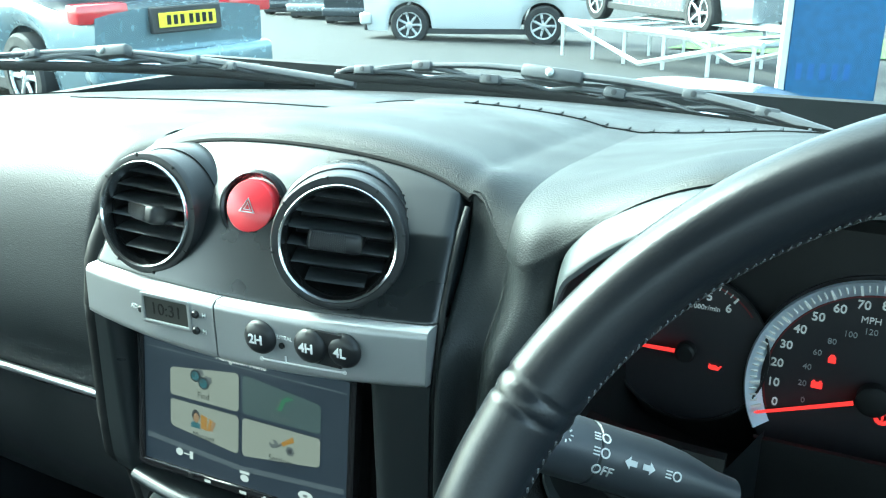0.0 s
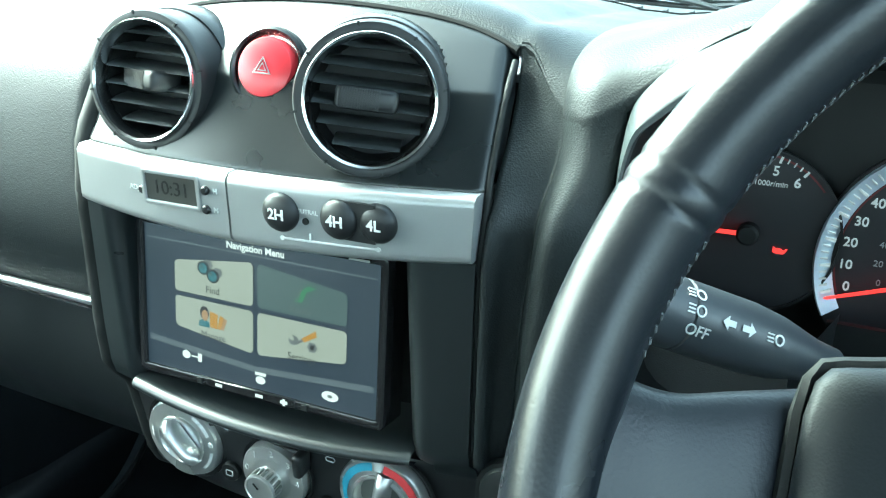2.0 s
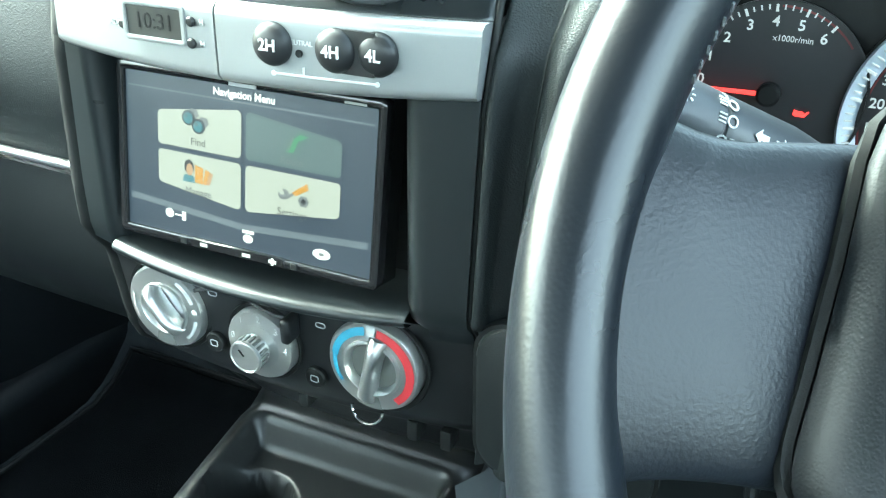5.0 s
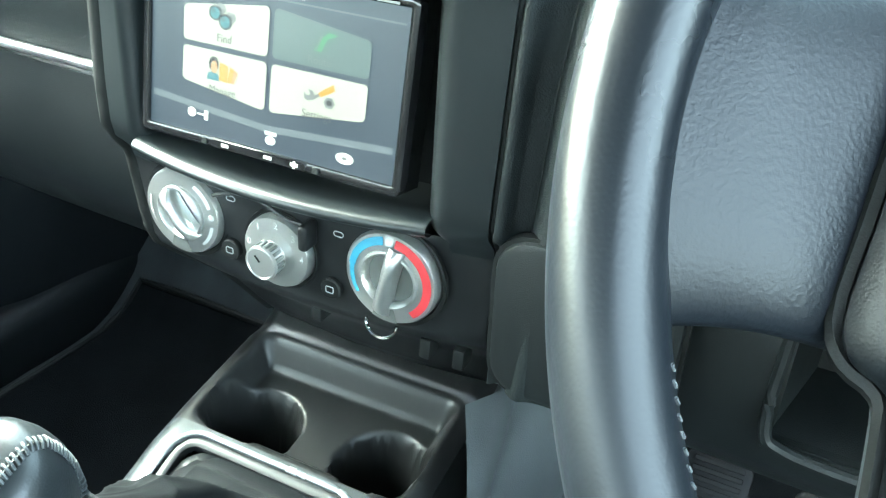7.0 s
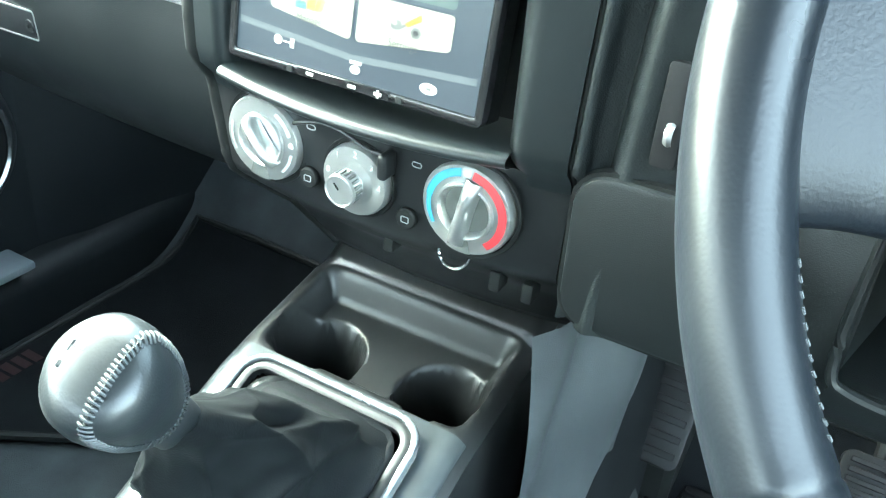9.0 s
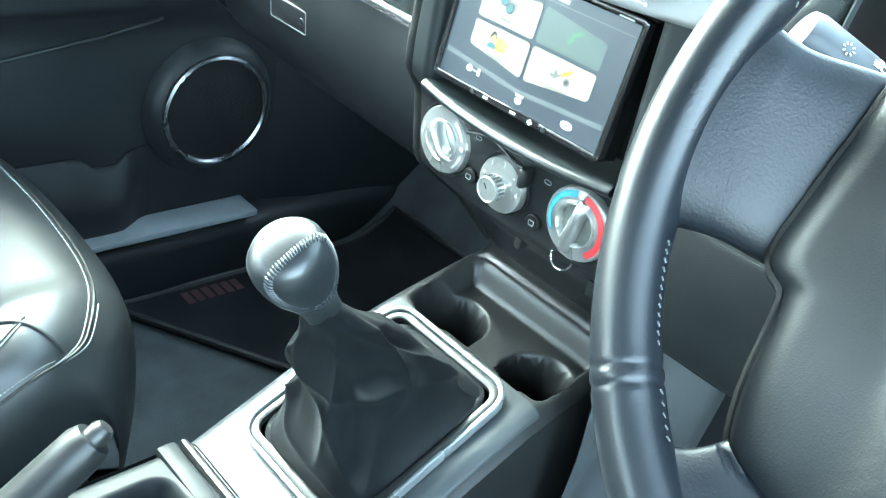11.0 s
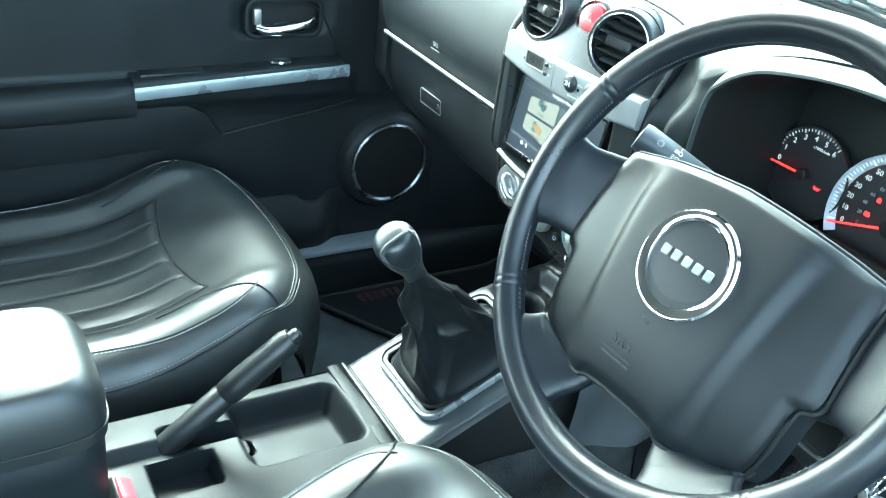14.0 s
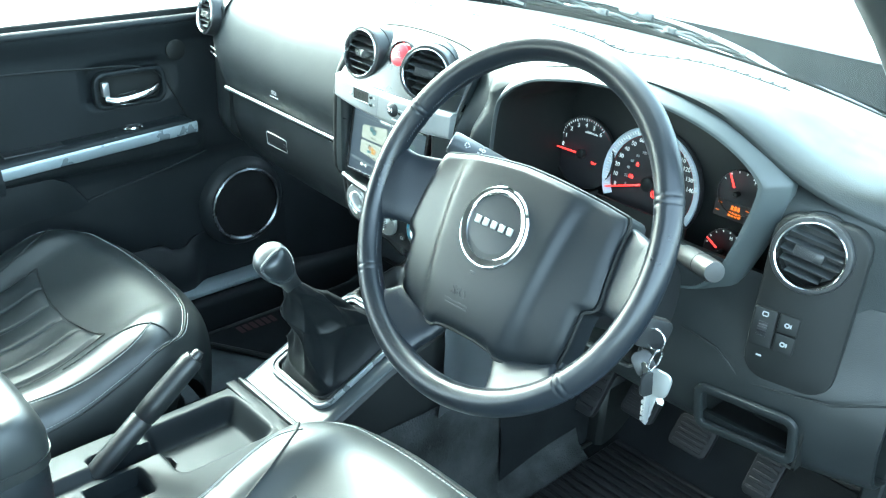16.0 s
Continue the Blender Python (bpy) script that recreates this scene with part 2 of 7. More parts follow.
def lettering(body, size, m, name, mat, parent, label="", depth=0.0003, bold=0.0, align="CENTER"):
    """Raised letters in the built-in font, as a mesh."""
    cu = bpy.data.curves.new(name, "FONT")
    cu.body, cu.size, cu.extrude, cu.offset, cu.resolution_u = body, size, depth, bold, 3
    cu.align_x, cu.align_y = align, "CENTER"
    tmp = bpy.data.objects.new(name, cu)
    me = bpy.data.meshes.new_from_object(tmp)
    bpy.data.objects.remove(tmp)
    me.materials.clear()
    me.materials.append(mat)
    me.transform(m)
    ob = new(name, me)
    ob.parent = parent
    return tagged(ob, label) if label else ob


def lerp(table, x):
    """Smoothly stepped values between the stations of a table of (x, values)."""
    if x <= table[0][0]:
        return table[0][1]
    for (a, p), (b, q) in zip(table, table[1:]):
        if x <= b:
            s = (x - a) / (b - a)
            s = s * s * (3 - 2 * s)
            return [[u + (v - u) * s for u, v in zip(i, j)] for i, j in zip(p, q)] if isinstance(p[0], (list, tuple)) else [u + (v - u) * s for u, v in zip(p, q)]
    return table[-1][1]


def glide(table, x):
    """Values that pass smoothly through the stations of a table, with no flats between."""
    xs = [a for a, _ in table]
    x = min(xs[-1], max(xs[0], x))
    i = max(0, min(len(xs) - 2, sum(1 for a in xs if a <= x) - 1))
    rows = [np.array(table[min(len(xs) - 1, max(0, k))][1]) for k in (i - 1, i, i + 1, i + 2)]
    at = [xs[min(len(xs) - 1, max(0, k))] for k in (i - 1, i, i + 1, i + 2)]
    h = at[2] - at[1]
    m0 = (rows[2] - rows[0]) / (at[2] - at[0]) * h
    m1 = (rows[3] - rows[1]) / (at[3] - at[1]) * h
    s = (x - at[1]) / h
    v = (2 * s**3 - 3 * s**2 + 1) * rows[1] + (s**3 - 2 * s**2 + s) * m0 + (3 * s**2 - 2 * s**3) * rows[2] + (s**3 - s**2) * m1
    return [tuple(float(c) for c in p) for p in v]


def straight(table, x):
    return float(np.interp(x, [a for a, _ in table], [b for _, b in table]))




def facing(x, y, z, tilt=0.0):
    """A pose on the dash: local x to the right, local y up, local z towards the cabin; tilt turns it upwards."""
    t = radians(tilt)
    return axes((x, y, z), (1, 0, 0), (0, -math.cos(t), math.sin(t)))



def ease(a, b, x):
    s = min(1.0, max(0.0, (x - a) / (b - a)))
    return s * s * (3 - 2 * s)


# ---- dashboard ----
dashboard = thing("dashboard", "dark grey grained dashboard with silver trim and round air vents", "dashboard")
# Cross-sections (y, z) of the front of the top pad, from its lower lip upwards, at stations along x.
PAD_LEFT = [
    (-0.70, [(0.10, 1.22), (0.10, 1.24), (0.105, 1.255), (0.115, 1.272), (0.14, 1.285)]),
    (-0.545, [(0.062, 1.113), (0.050, 1.160), (0.055, 1.210), (0.074, 1.262), (0.120, 1.294)]),
    (-0.160, [(0.052, 1.113), (0.040, 1.160), (0.047, 1.215), (0.068, 1.272), (0.115, 1.306)]),
    (-0.142, [(0.090, 1.113), (0.080, 1.160), (0.082, 1.215), (0.092, 1.272), (0.118, 1.306)]),
]
PAD_RIGHT = [
    (0.174, [(0.044, 1.283), (0.050, 1.295), (0.061, 1.304), (0.085, 1.310), (0.130, 1.311)]),
    (0.190, [(0.030, 1.282), (0.037, 1.297), (0.050, 1.307), (0.074, 1.314), (0.126, 1.315)]),
    (0.206, [(0.034, 1.292), (0.040, 1.304), (0.051, 1.313), (0.073, 1.319), (0.124, 1.318)]),
    (0.245, [(0.037, 1.323), (0.043, 1.3275), (0.055, 1.331), (0.078, 1.333), (0.126, 1.327)]),
    (0.285, [(0.038, 1.3395), (0.043, 1.343), (0.055, 1.3455), (0.080, 1.346), (0.128, 1.337)]),
    (0.360, [(0.043, 1.351), (0.048, 1.354), (0.060, 1.3555), (0.087, 1.354), (0.138, 1.343)]),
    (0.500, [(0.052, 1.339), (0.056, 1.342), (0.070, 1.345), (0.098, 1.344), (0.140, 1.335)]),
    (0.600, [(0.064, 1.290), (0.068, 1.297), (0.080, 1.303), (0.105, 1.305), (0.145, 1.302)]),
    (0.660, [(0.075, 1.270), (0.080, 1.276), (0.090, 1.284), (0.110, 1.288), (0.145, 1.290)]),
    (0.760, [(0.12, 1.24), (0.125, 1.25), (0.13, 1.262), (0.145, 1.272), (0.165, 1.278)]),
]

FASCIA_Y = [(0.90, 0.13), (0.955, 0.085), (0.985, 0.045), (1.0, 0.028), (1.062, 0.022), (1.075, 0.016), (1.083, 0.004), (1.21, 0.001), (1.247, 0.006), (1.290, 0.032), (1.312, 0.056), (1.345, 0.096)]
LEFT_EDGE = [(0.90, -0.085), (0.96, -0.104), (1.0, -0.115), (1.06, -0.122), (1.12, -0.122), (1.24, -0.112), (1.29, -0.106), (1.305, -0.101), (1.345, -0.085)]
RIGHT_EDGE = [(0.90, 0.128), (0.96, 0.134), (1.06, 0.138), (1.20, 0.1425), (1.24, 0.1450), (1.30, 0.1435), (1.325, 0.139), (1.345, 0.135)]


def fascia_y(x, z):
    return straight(FASCIA_Y, z) + 0.016 * ((x - 0.008) / 0.135) ** 2 - 0.009


def fascia_top(x):
    """The arched upper edge of the fascia."""
    d = (x - 0.018) / 0.127
    return 1.3265 - 0.013 * d * d - (0.014 if d < 0 else 0.006) * abs(d) ** 6


def pad_middle(x):
    """The brow over the centre stack, rising from the fascia's edge."""
    q = min(0.143, max(-0.112, x))
    zt = fascia_top(q)
    yt = fascia_y(q, zt)
    f = [(yt + 0.002, zt + 0.002), (yt + 0.007, zt + 0.0065), (yt + 0.016, zt + 0.0095), (yt + 0.030, zt + 0.0100), (yt + 0.056, zt + 0.0065)]
    if x < -0.112:
        s = min(1.0, (-0.112 - x) / 0.030)
        g = [(0.090, 1.268), (0.092, 1.278), (0.096, 1.288), (0.104, 1.298), (0.118, 1.306)]
    elif x > 0.143:
        s = min(1.0, max(0.0, (x - 0.1495) / 0.0245))
        g = PAD_RIGHT[0][1]
        s = 0.6 * s + 0.4 * s * s * (3 - 2 * s)
        return [(a + (c - a) * s, b + (d - b) * s) for (a, b), (c, d) in zip(f, g)]
    else:
        return f
    s = s * s * (3 - 2 * s)
    return [(a + (c - a) * s, b + (d - b) * s) for (a, b), (c, d) in zip(f, g)]


def base_y(x):
    """The line where the windscreen meets the dash."""
    return 0.575 - 0.42 * (x - 0.02) ** 2


def base_z(x):
    return 1.268 - 0.03 * abs(x) ** 2


def top_section(x):
    f = list(lerp(PAD_LEFT, x) if x < -0.142 else pad_middle(x) if x < 0.174 else glide(PAD_RIGHT, x))
    y0, z0 = f[-1]
    by, bz = base_y(x), base_z(x)
    rest = []
    for s in (0.15, 0.35, 0.55, 0.75, 0.9, 1.0):
        # the pad falls gently towards the glass
        rest.append((y0 + (by - y0) * s, z0 + (bz - z0) * (s**1.15)))
    return spline([(0, *p) for p in f + rest], 4)


def pad(x0, x1, n):
    cache = {}

    def f(u, v):
        x = x0 + (x1 - x0) * u
        if u not in cache:
            cache[u] = top_section(min(x1 - 1e-6, max(x0 + 1e-6, x)))
        s = cache[u]
        q = v * (len(s) - 1)
        i = min(int(q), len(s) - 2)
        p = s[i].lerp(s[i + 1], q - i)
        return (x, p.y, p.z)

    return sheet(f, n, 40, 0.006, (0, 0.3, -1))


part("passenger_pad", pad(-0.70, -0.142, 60), DASH, dashboard, "grained dark grey airbag panel and dash top", sharp=60)
part("centre_brow", pad(-0.142, 0.174, 60), DASH, dashboard, "grained brow over the centre stack", sharp=60)
part("driver_pad", pad(0.174, 0.76, 80), DASH, dashboard, "grained dash top over the instruments", sharp=60)

# slots for the windscreen's air, with their ribs
def pad_z(x, y):
    s = top_section(x)
    return straight([(p.y, p.z) for p in s], y)


for x0, x1 in ((-0.47, -0.047), (0.006, 0.46)):
    def slot(u, v, x0=x0, x1=x1):
        x = x0 + (x1 - x0) * u
        half = 0.0052 * min(1.0, 12 * min(u, 1 - u) + 0.25)
        y = 0.353 - (0.30 if x > 0.08 else 0.10) * (x - 0.08) ** 2 + half * (2 * v - 1)
        return (x, y, pad_z(x, y) + 0.0012)

    part("defroster_slot", sheet(slot, 60, 3, 0.004, (0, 0, -1)), MATTE, dashboard, "black slot along the windscreen")
    if x0 > -0.1:
        for k in range(22):
            c = Vector(slot((k + 0.5) / 22, 0.5))
            part("slot_rib", box(-0.0011, 0.0011, -0.0056, 0.0056, -0.003, 0.0012, m=Matrix.Translation(c)), DASH, dashboard)

# centre fascia
VENTS = ((-0.0620, 1.2825), (0.0785, 1.2835))


def fascia_band(z0, z1, nz, nx=30):
    def f(u, v):
        z = z0 + (z1 - z0) * v
        a, b = straight(LEFT_EDGE, z), straight(RIGHT_EDGE, z)
        x = a + (b - a) * u
        return (x, fascia_y(x, z), z)

    return sheet(f, nx, nz, 0.02, (0, 1, 0))


def upper(u, v):
    z = 1.246 + (1.330 - 1.246) * v
    a, b = straight(LEFT_EDGE, z), straight(RIGHT_EDGE, z)
    x = a + (b - a) * u
    z = 1.246 + (fascia_top(x) - 1.246) * v
    edge = max(0.0, 1 - min(u, 1 - u) * 40, (v - 0.965) / 0.035)
    return (x, fascia_y(x, z) + 0.0025 * edge**2, z)


def vent_hole(u, v):
    x, y, z = upper(u, v)
    return any(math.hypot(x - a, (z - b) / 0.90) < 0.0375 for a, b in VENTS)


part("upper_fascia", sheet(upper, 110, 56, 0.02, (0, 1, 0), skip=vent_hole), FASCIA, dashboard, "smooth dark grey fascia round the vents", sharp=60)
# a black gasket line round the fascia
for edge, s in ((LEFT_EDGE, -1), (RIGHT_EDGE, 1)):
    pts = []
    for i in range(40):
        z = 0.905 + (1.303 - 0.905) * i / 39
        x = straight(edge, z)
        pts.append((x + (0.0010 if s > 0 else -0.0070), fascia_y(x, z) + (0.004 if s > 0 else 0.009), z))
    part("fascia_gasket", tube(pts, 0.0020 if s > 0 else 0.0085, 10), MATTE, dashboard, "black gasket along the fascia's edge")
pts = [(x, fascia_y(x, fascia_top(x)) + 0.003, fascia_top(x)) for x in [-0.108 + 0.252 * i / 40 for i in range(41)]]
part("fascia_gasket", tube(pts, 0.0024, 8), MATTE, dashboard)

# frame round the head unit: two cheeks and a lip below
OPEN_L, OPEN_R, OPEN_B, OPEN_T = -0.094, 0.103, 1.084, 1.208


GLOSS_BLACK = material("satin_black_plastic", (0.013, 0.016, 0.017), 0.32, bump=0.12, scale=2600, spec=0.45)


def cheek(x_out, x_in):
    def f(u, v):
        z = 1.06 + (1.2095 - 1.06) * v
        a = straight(x_out, z)
        x = a + (x_in - a) * u
        round_in = 0.010 * max(0.0, (u - 0.7) / 0.3) ** 2
        return (x, fascia_y(x, z) + round_in, z)

    return sheet(f, 10, 14, 0.045, (0, 1, 0))


part("left_cheek", cheek(LEFT_EDGE, OPEN_L), GLOSS_BLACK, dashboard, sharp=60)
part("right_cheek", cheek(RIGHT_EDGE, OPEN_R), GLOSS_BLACK, dashboard, sharp=60)


def lip(u, v):
    x = OPEN_L - 0.004 + (OPEN_R - OPEN_L + 0.008) * u
    a = v * math.pi
    sag = 0.004 * (1 - (2 * u - 1) ** 2)
    return (x, fascia_y(x, 1.083) + 0.006 - 0.010 * math.sin(a) + 0.05 * (v < 0.02), 1.0825 - sag + 0.0052 * math.cos(a))


part("lower_lip", sheet(lip, 30, 10), GLOSS_BLACK, dashboard, "rounded ledge below the screen", sharp=60)
part("control_panel", fascia_band(0.905, 1.074, 22), GRIP, dashboard, "black heater control panel", sharp=60)
part("recess", box(OPEN_L - 0.002, OPEN_R + 0.002, 0.052, 0.056, OPEN_B - 0.01, OPEN_T + 0.02), MATTE, dashboard, "black recess behind the screen")

# silver bar in two lengths
BAR_SPLIT = 0.0075
for x0, x1, name in ((None, BAR_SPLIT - 0.0006, "clock_bar"), (BAR_SPLIT + 0.0006, None, "switch_bar")):
    def f(u, v, x0=x0, x1=x1):
        z = 1.2100 + (1.2455 - 1.2100) * v
        a = straight(LEFT_EDGE, z) + 0.001 if x0 is None else x0
        b = straight(RIGHT_EDGE, z) - 0.001 if x1 is None else x1
        x = a + (b - a) * u
        e = min(v, 1 - v) * 0.039
        drop = 0.003 * (1 - min(1.0, e / 0.004)) ** 2
        sag = -0.004 * (1 - v) * (1 - (2 * ((x + 0.12) / 0.265) - 1) ** 2)
        return (x, fascia_y(x, 1.225) - 0.0065 + drop, z + sag)

    part(name, sheet(f, 26, 14, 0.03, (0, 1, 0)), SILVER, dashboard, "brushed silver trim bar", sharp=50)


def bar_at(x, z, tilt=0.0):
    return facing(x, fascia_y(x, 1.225) - 0.0068, z - 0.0018, tilt)


# clock
m = bar_at(-0.0310, 1.2335)
part("clock_frame", frame_plate(0.041, 0.021, 0.003, 0.0028, 0.0016, 0.0006, m), SILVER, dashboard)
part("clock_window", plate(rounded(0.036, 0.0165, 0.001), 0.0006, m=m), glowing("lcd_grey", (0.03, 0.03, 0.025), 0.008, (0.030, 0.031, 0.028)), dashboard, "grey liquid crystal clock reading 10:31")
lettering("10:31", 0.0115, m @ pose(0, 0, 0.0009), "clock_digits", MATTE, dashboard, depth=0.0001)
for x, z, w in ((-0.0535, 1.2300, "ADJ"), (-0.0065, 1.2365, "H"), (-0.0070, 1.2255, "M")):
    part("clock_button", lathe([(0.0026, 0), (0.0026, 0.0012), (0.0018, 0.0022), (0, 0.0024)], 16, bar_at(x, z)), GRIP, dashboard, "small black clock button")
    lettering(w, 0.0042, bar_at(x + (-0.0075 if w == "ADJ" else 0.0062), z), "clock_letters", WHITE_MARK, dashboard)


def drive_button(x, z, word, sweep):
    b = part("drive_button", lathe([(0.0108, -0.001), (0.0108, 0.001), (0.0095, 0.0030), (0.006, 0.0046), (0, 0.0052)], 32, bar_at(x, z)), GRIP, dashboard, "black domed drive button marked " + word)
    lettering(word, 0.0080, bar_at(x, z) @ pose(0, 0, 0.0050), "button_letters", WHITE_MARK, b, bold=0.00018)


for x, word in ((0.0410, "2H"), (0.0745, "4H"), (0.0955, "4L")):
    drive_button(x, 1.2308, word, 0)
part("button_bridge", box(0.0745, 0.0955, 0, 0.002, -0.0105, 0.0105, m=Matrix.Translation((0, fascia_y(0.083, 1.225) - 0.0085, 1.2290))), GRIP, dashboard)
part("neutral_lamp", lathe([(0.0019, 0), (0.0019, 0.0008), (0, 0.0006)], 14, bar_at(0.0555, 1.2275)), MATTE, dashboard)
lettering("NEUTRAL", 0.0034, bar_at(0.0555, 1.2325), "neutral_letters", WHITE_MARK, dashboard)
for a, b in (((0.0410, 1.2147), (0.0955, 1.2147)), ((0.0575, 1.2147), (0.0575, 1.2190))):
    q = [(a[0] + (b[0] - a[0]) * i / 8, fascia_y(a[0] + (b[0] - a[0]) * i / 8, 1.225) - 0.0070, a[1] + (b[1] - a[1]) * i / 8) for i in range(9)]
    part("switch_line", tube(q, 0.0006, 6), WHITE_MARK, dashboard)
for x in (0.0410, 0.0955):
    part("switch_line_end", lathe([(0.0013, 0), (0.0013, 0.0006), (0, 0.0006)], 12, bar_at(x, 1.2165)), WHITE_MARK, dashboard)


# round air vents
SLAT = material("vent_slat_plastic", (0.026, 0.029, 0.030), 0.34, mottle=0.08, spec=0.5)
VENT_METAL = material("vent_ring_metal", (0.62, 0.63, 0.64), 0.16, metal=1.0, mottle=0.06)


def air_vent(x, y, z, r, tilt, deep=0.024, yaw=0.0, turn=0.0, aim=0.0):
    """A round vent: stepped cup, notched collar, bright ring, slats and a ribbed knob."""
    m = facing(x, y, z, tilt) @ pose(0, 0, 0, 0, yaw, 0)
    v = part("air_vent", lathe([(r * 1.175, -0.046), (r * 1.17, -0.020), (r * 1.155, -0.0155), (r * 1.15, -0.005), (r * 1.135, -0.0016), (r * 1.11, 0.0002), (r * 1.03, 0.0008), (r * 0.995, 0.0004)], 64, m), GRIP, dashboard, "round black air vent with a bright ring and a ribbed knob")
    part("bright_ring", lathe([(r * 1.0, -0.001), (r * 0.995, 0.0026), (r * 0.975, 0.0036), (r * 0.940, 0.0028), (r * 0.905, -0.0010), (r * 0.890, -0.006)], 72, m), VENT_METAL, v, "narrow polished metal ring")
    part("vent_surround", lathe([(r * 1.29, -0.050), (r * 1.265, -0.032), (r * 1.235, -0.0245), (r * 1.20, -0.0220), (r * 1.165, -0.0220)], 64, m), FASCIA, v, "fascia swelling round the vent")
    part("bowl", lathe([(r * 0.895, -0.004), (r * 0.89, -0.010), (r * 0.84, -deep), (0, -deep)], 48, m), MATTE, v)
    for i in range(8):
        a = 45 * i + 12
        part("notch", box(r * 1.06, r * 1.125, -0.0006, 0.0006, -0.0008, 0.0011, m=m @ pose(0, 0, 0, 0, 0, a)), MATTE, v)
    inner = m @ pose(0, 0, 0, 0, 0, turn)
    for k in (-2.5, -1.5, -0.5, 0.5, 1.5, 2.5):
        h = k * r * 0.285
        w = 2 * math.sqrt(max(0.0, (r * 0.87) ** 2 - h * h))
        sl = sheet(lambda u, q: ((u - 0.5) * w, h + 0.0011 * math.cos(q * 2 * math.pi), -0.011 + 0.0085 * math.sin(q * 2 * math.pi)), 8, 12)
        bmesh.ops.transform(sl, matrix=inner @ pose(0, h, 0, 16, 0, 0) @ pose(0, -h, 0), verts=sl.verts)
        part("slat", sl, SLAT, v)
    kn = box(-0.0160, 0.0160, -0.0062, 0.0062, -0.012, 0.0078, 0.0034, 3)
    for i in range(17):
        box(-0.0138 + i * 0.00125, -0.0132 + i * 0.00125, -0.0050, 0.0050, 0.0070, 0.00825, bm=kn)
    bmesh.ops.transform(kn, matrix=inner @ pose(-0.0022, 0.0005, -0.007, 0, aim, 0), verts=kn.verts)
    part("knob", kn, GRIP, v, "ribbed black vent knob")
    return v


air_vent(-0.0590, 0.0085, 1.2858, 0.0345, 11, yaw=3, turn=-2, aim=-22)
air_vent(0.0858, 0.0080, 1.2878, 0.0345, 11, yaw=24, turn=-3)
air_vent(-0.600, 0.050, 1.240, 0.0330, 12, yaw=-6)
air_vent(0.6445, 0.043, 1.2215, 0.0360, 12, yaw=12, turn=-6)

# hazard switch
m = facing(0.0125, fascia_y(0.0125, 1.294) - 0.001, 1.2950, 20) @ pose(0, 0, 0, 0, 8, 0)
hz = part("hazard_switch", lathe([(0.0235, -0.004), (0.0228, 0.0008), (0.0210, 0.0018), (0.0196, 0.0008), (0.0184, -0.004)], 48, m), FASCIA, dashboard, "red round hazard button in a dark ring")
part("button", lathe([(0.0172, -0.006), (0.0170, 0.0016), (0.0156, 0.0042), (0.010, 0.0060), (0, 0.0066)], 48, m), RED_BUTTON, hz, "satin red domed button")
for size, rad in ((0.0056, 0.0007), (0.0026, 0.0005)):
    tri = [m @ Vector((size * math.cos(radians(a)), size * math.sin(radians(a)) - 0.0008, 0.0069)) for a in (90, 210, 330)]
    part("triangle_line", tube(tri, rad, 6, closed=True), WHITE_MARK, hz)


# heater dials
def dial_pose(x, z):
    return facing(x, fascia_y(x, z) - 0.001, z, -2)


DIAL_GREY = material("dark_satin_metal", (0.20, 0.21, 0.20), 0.34, metal=0.5, mottle=0.05)


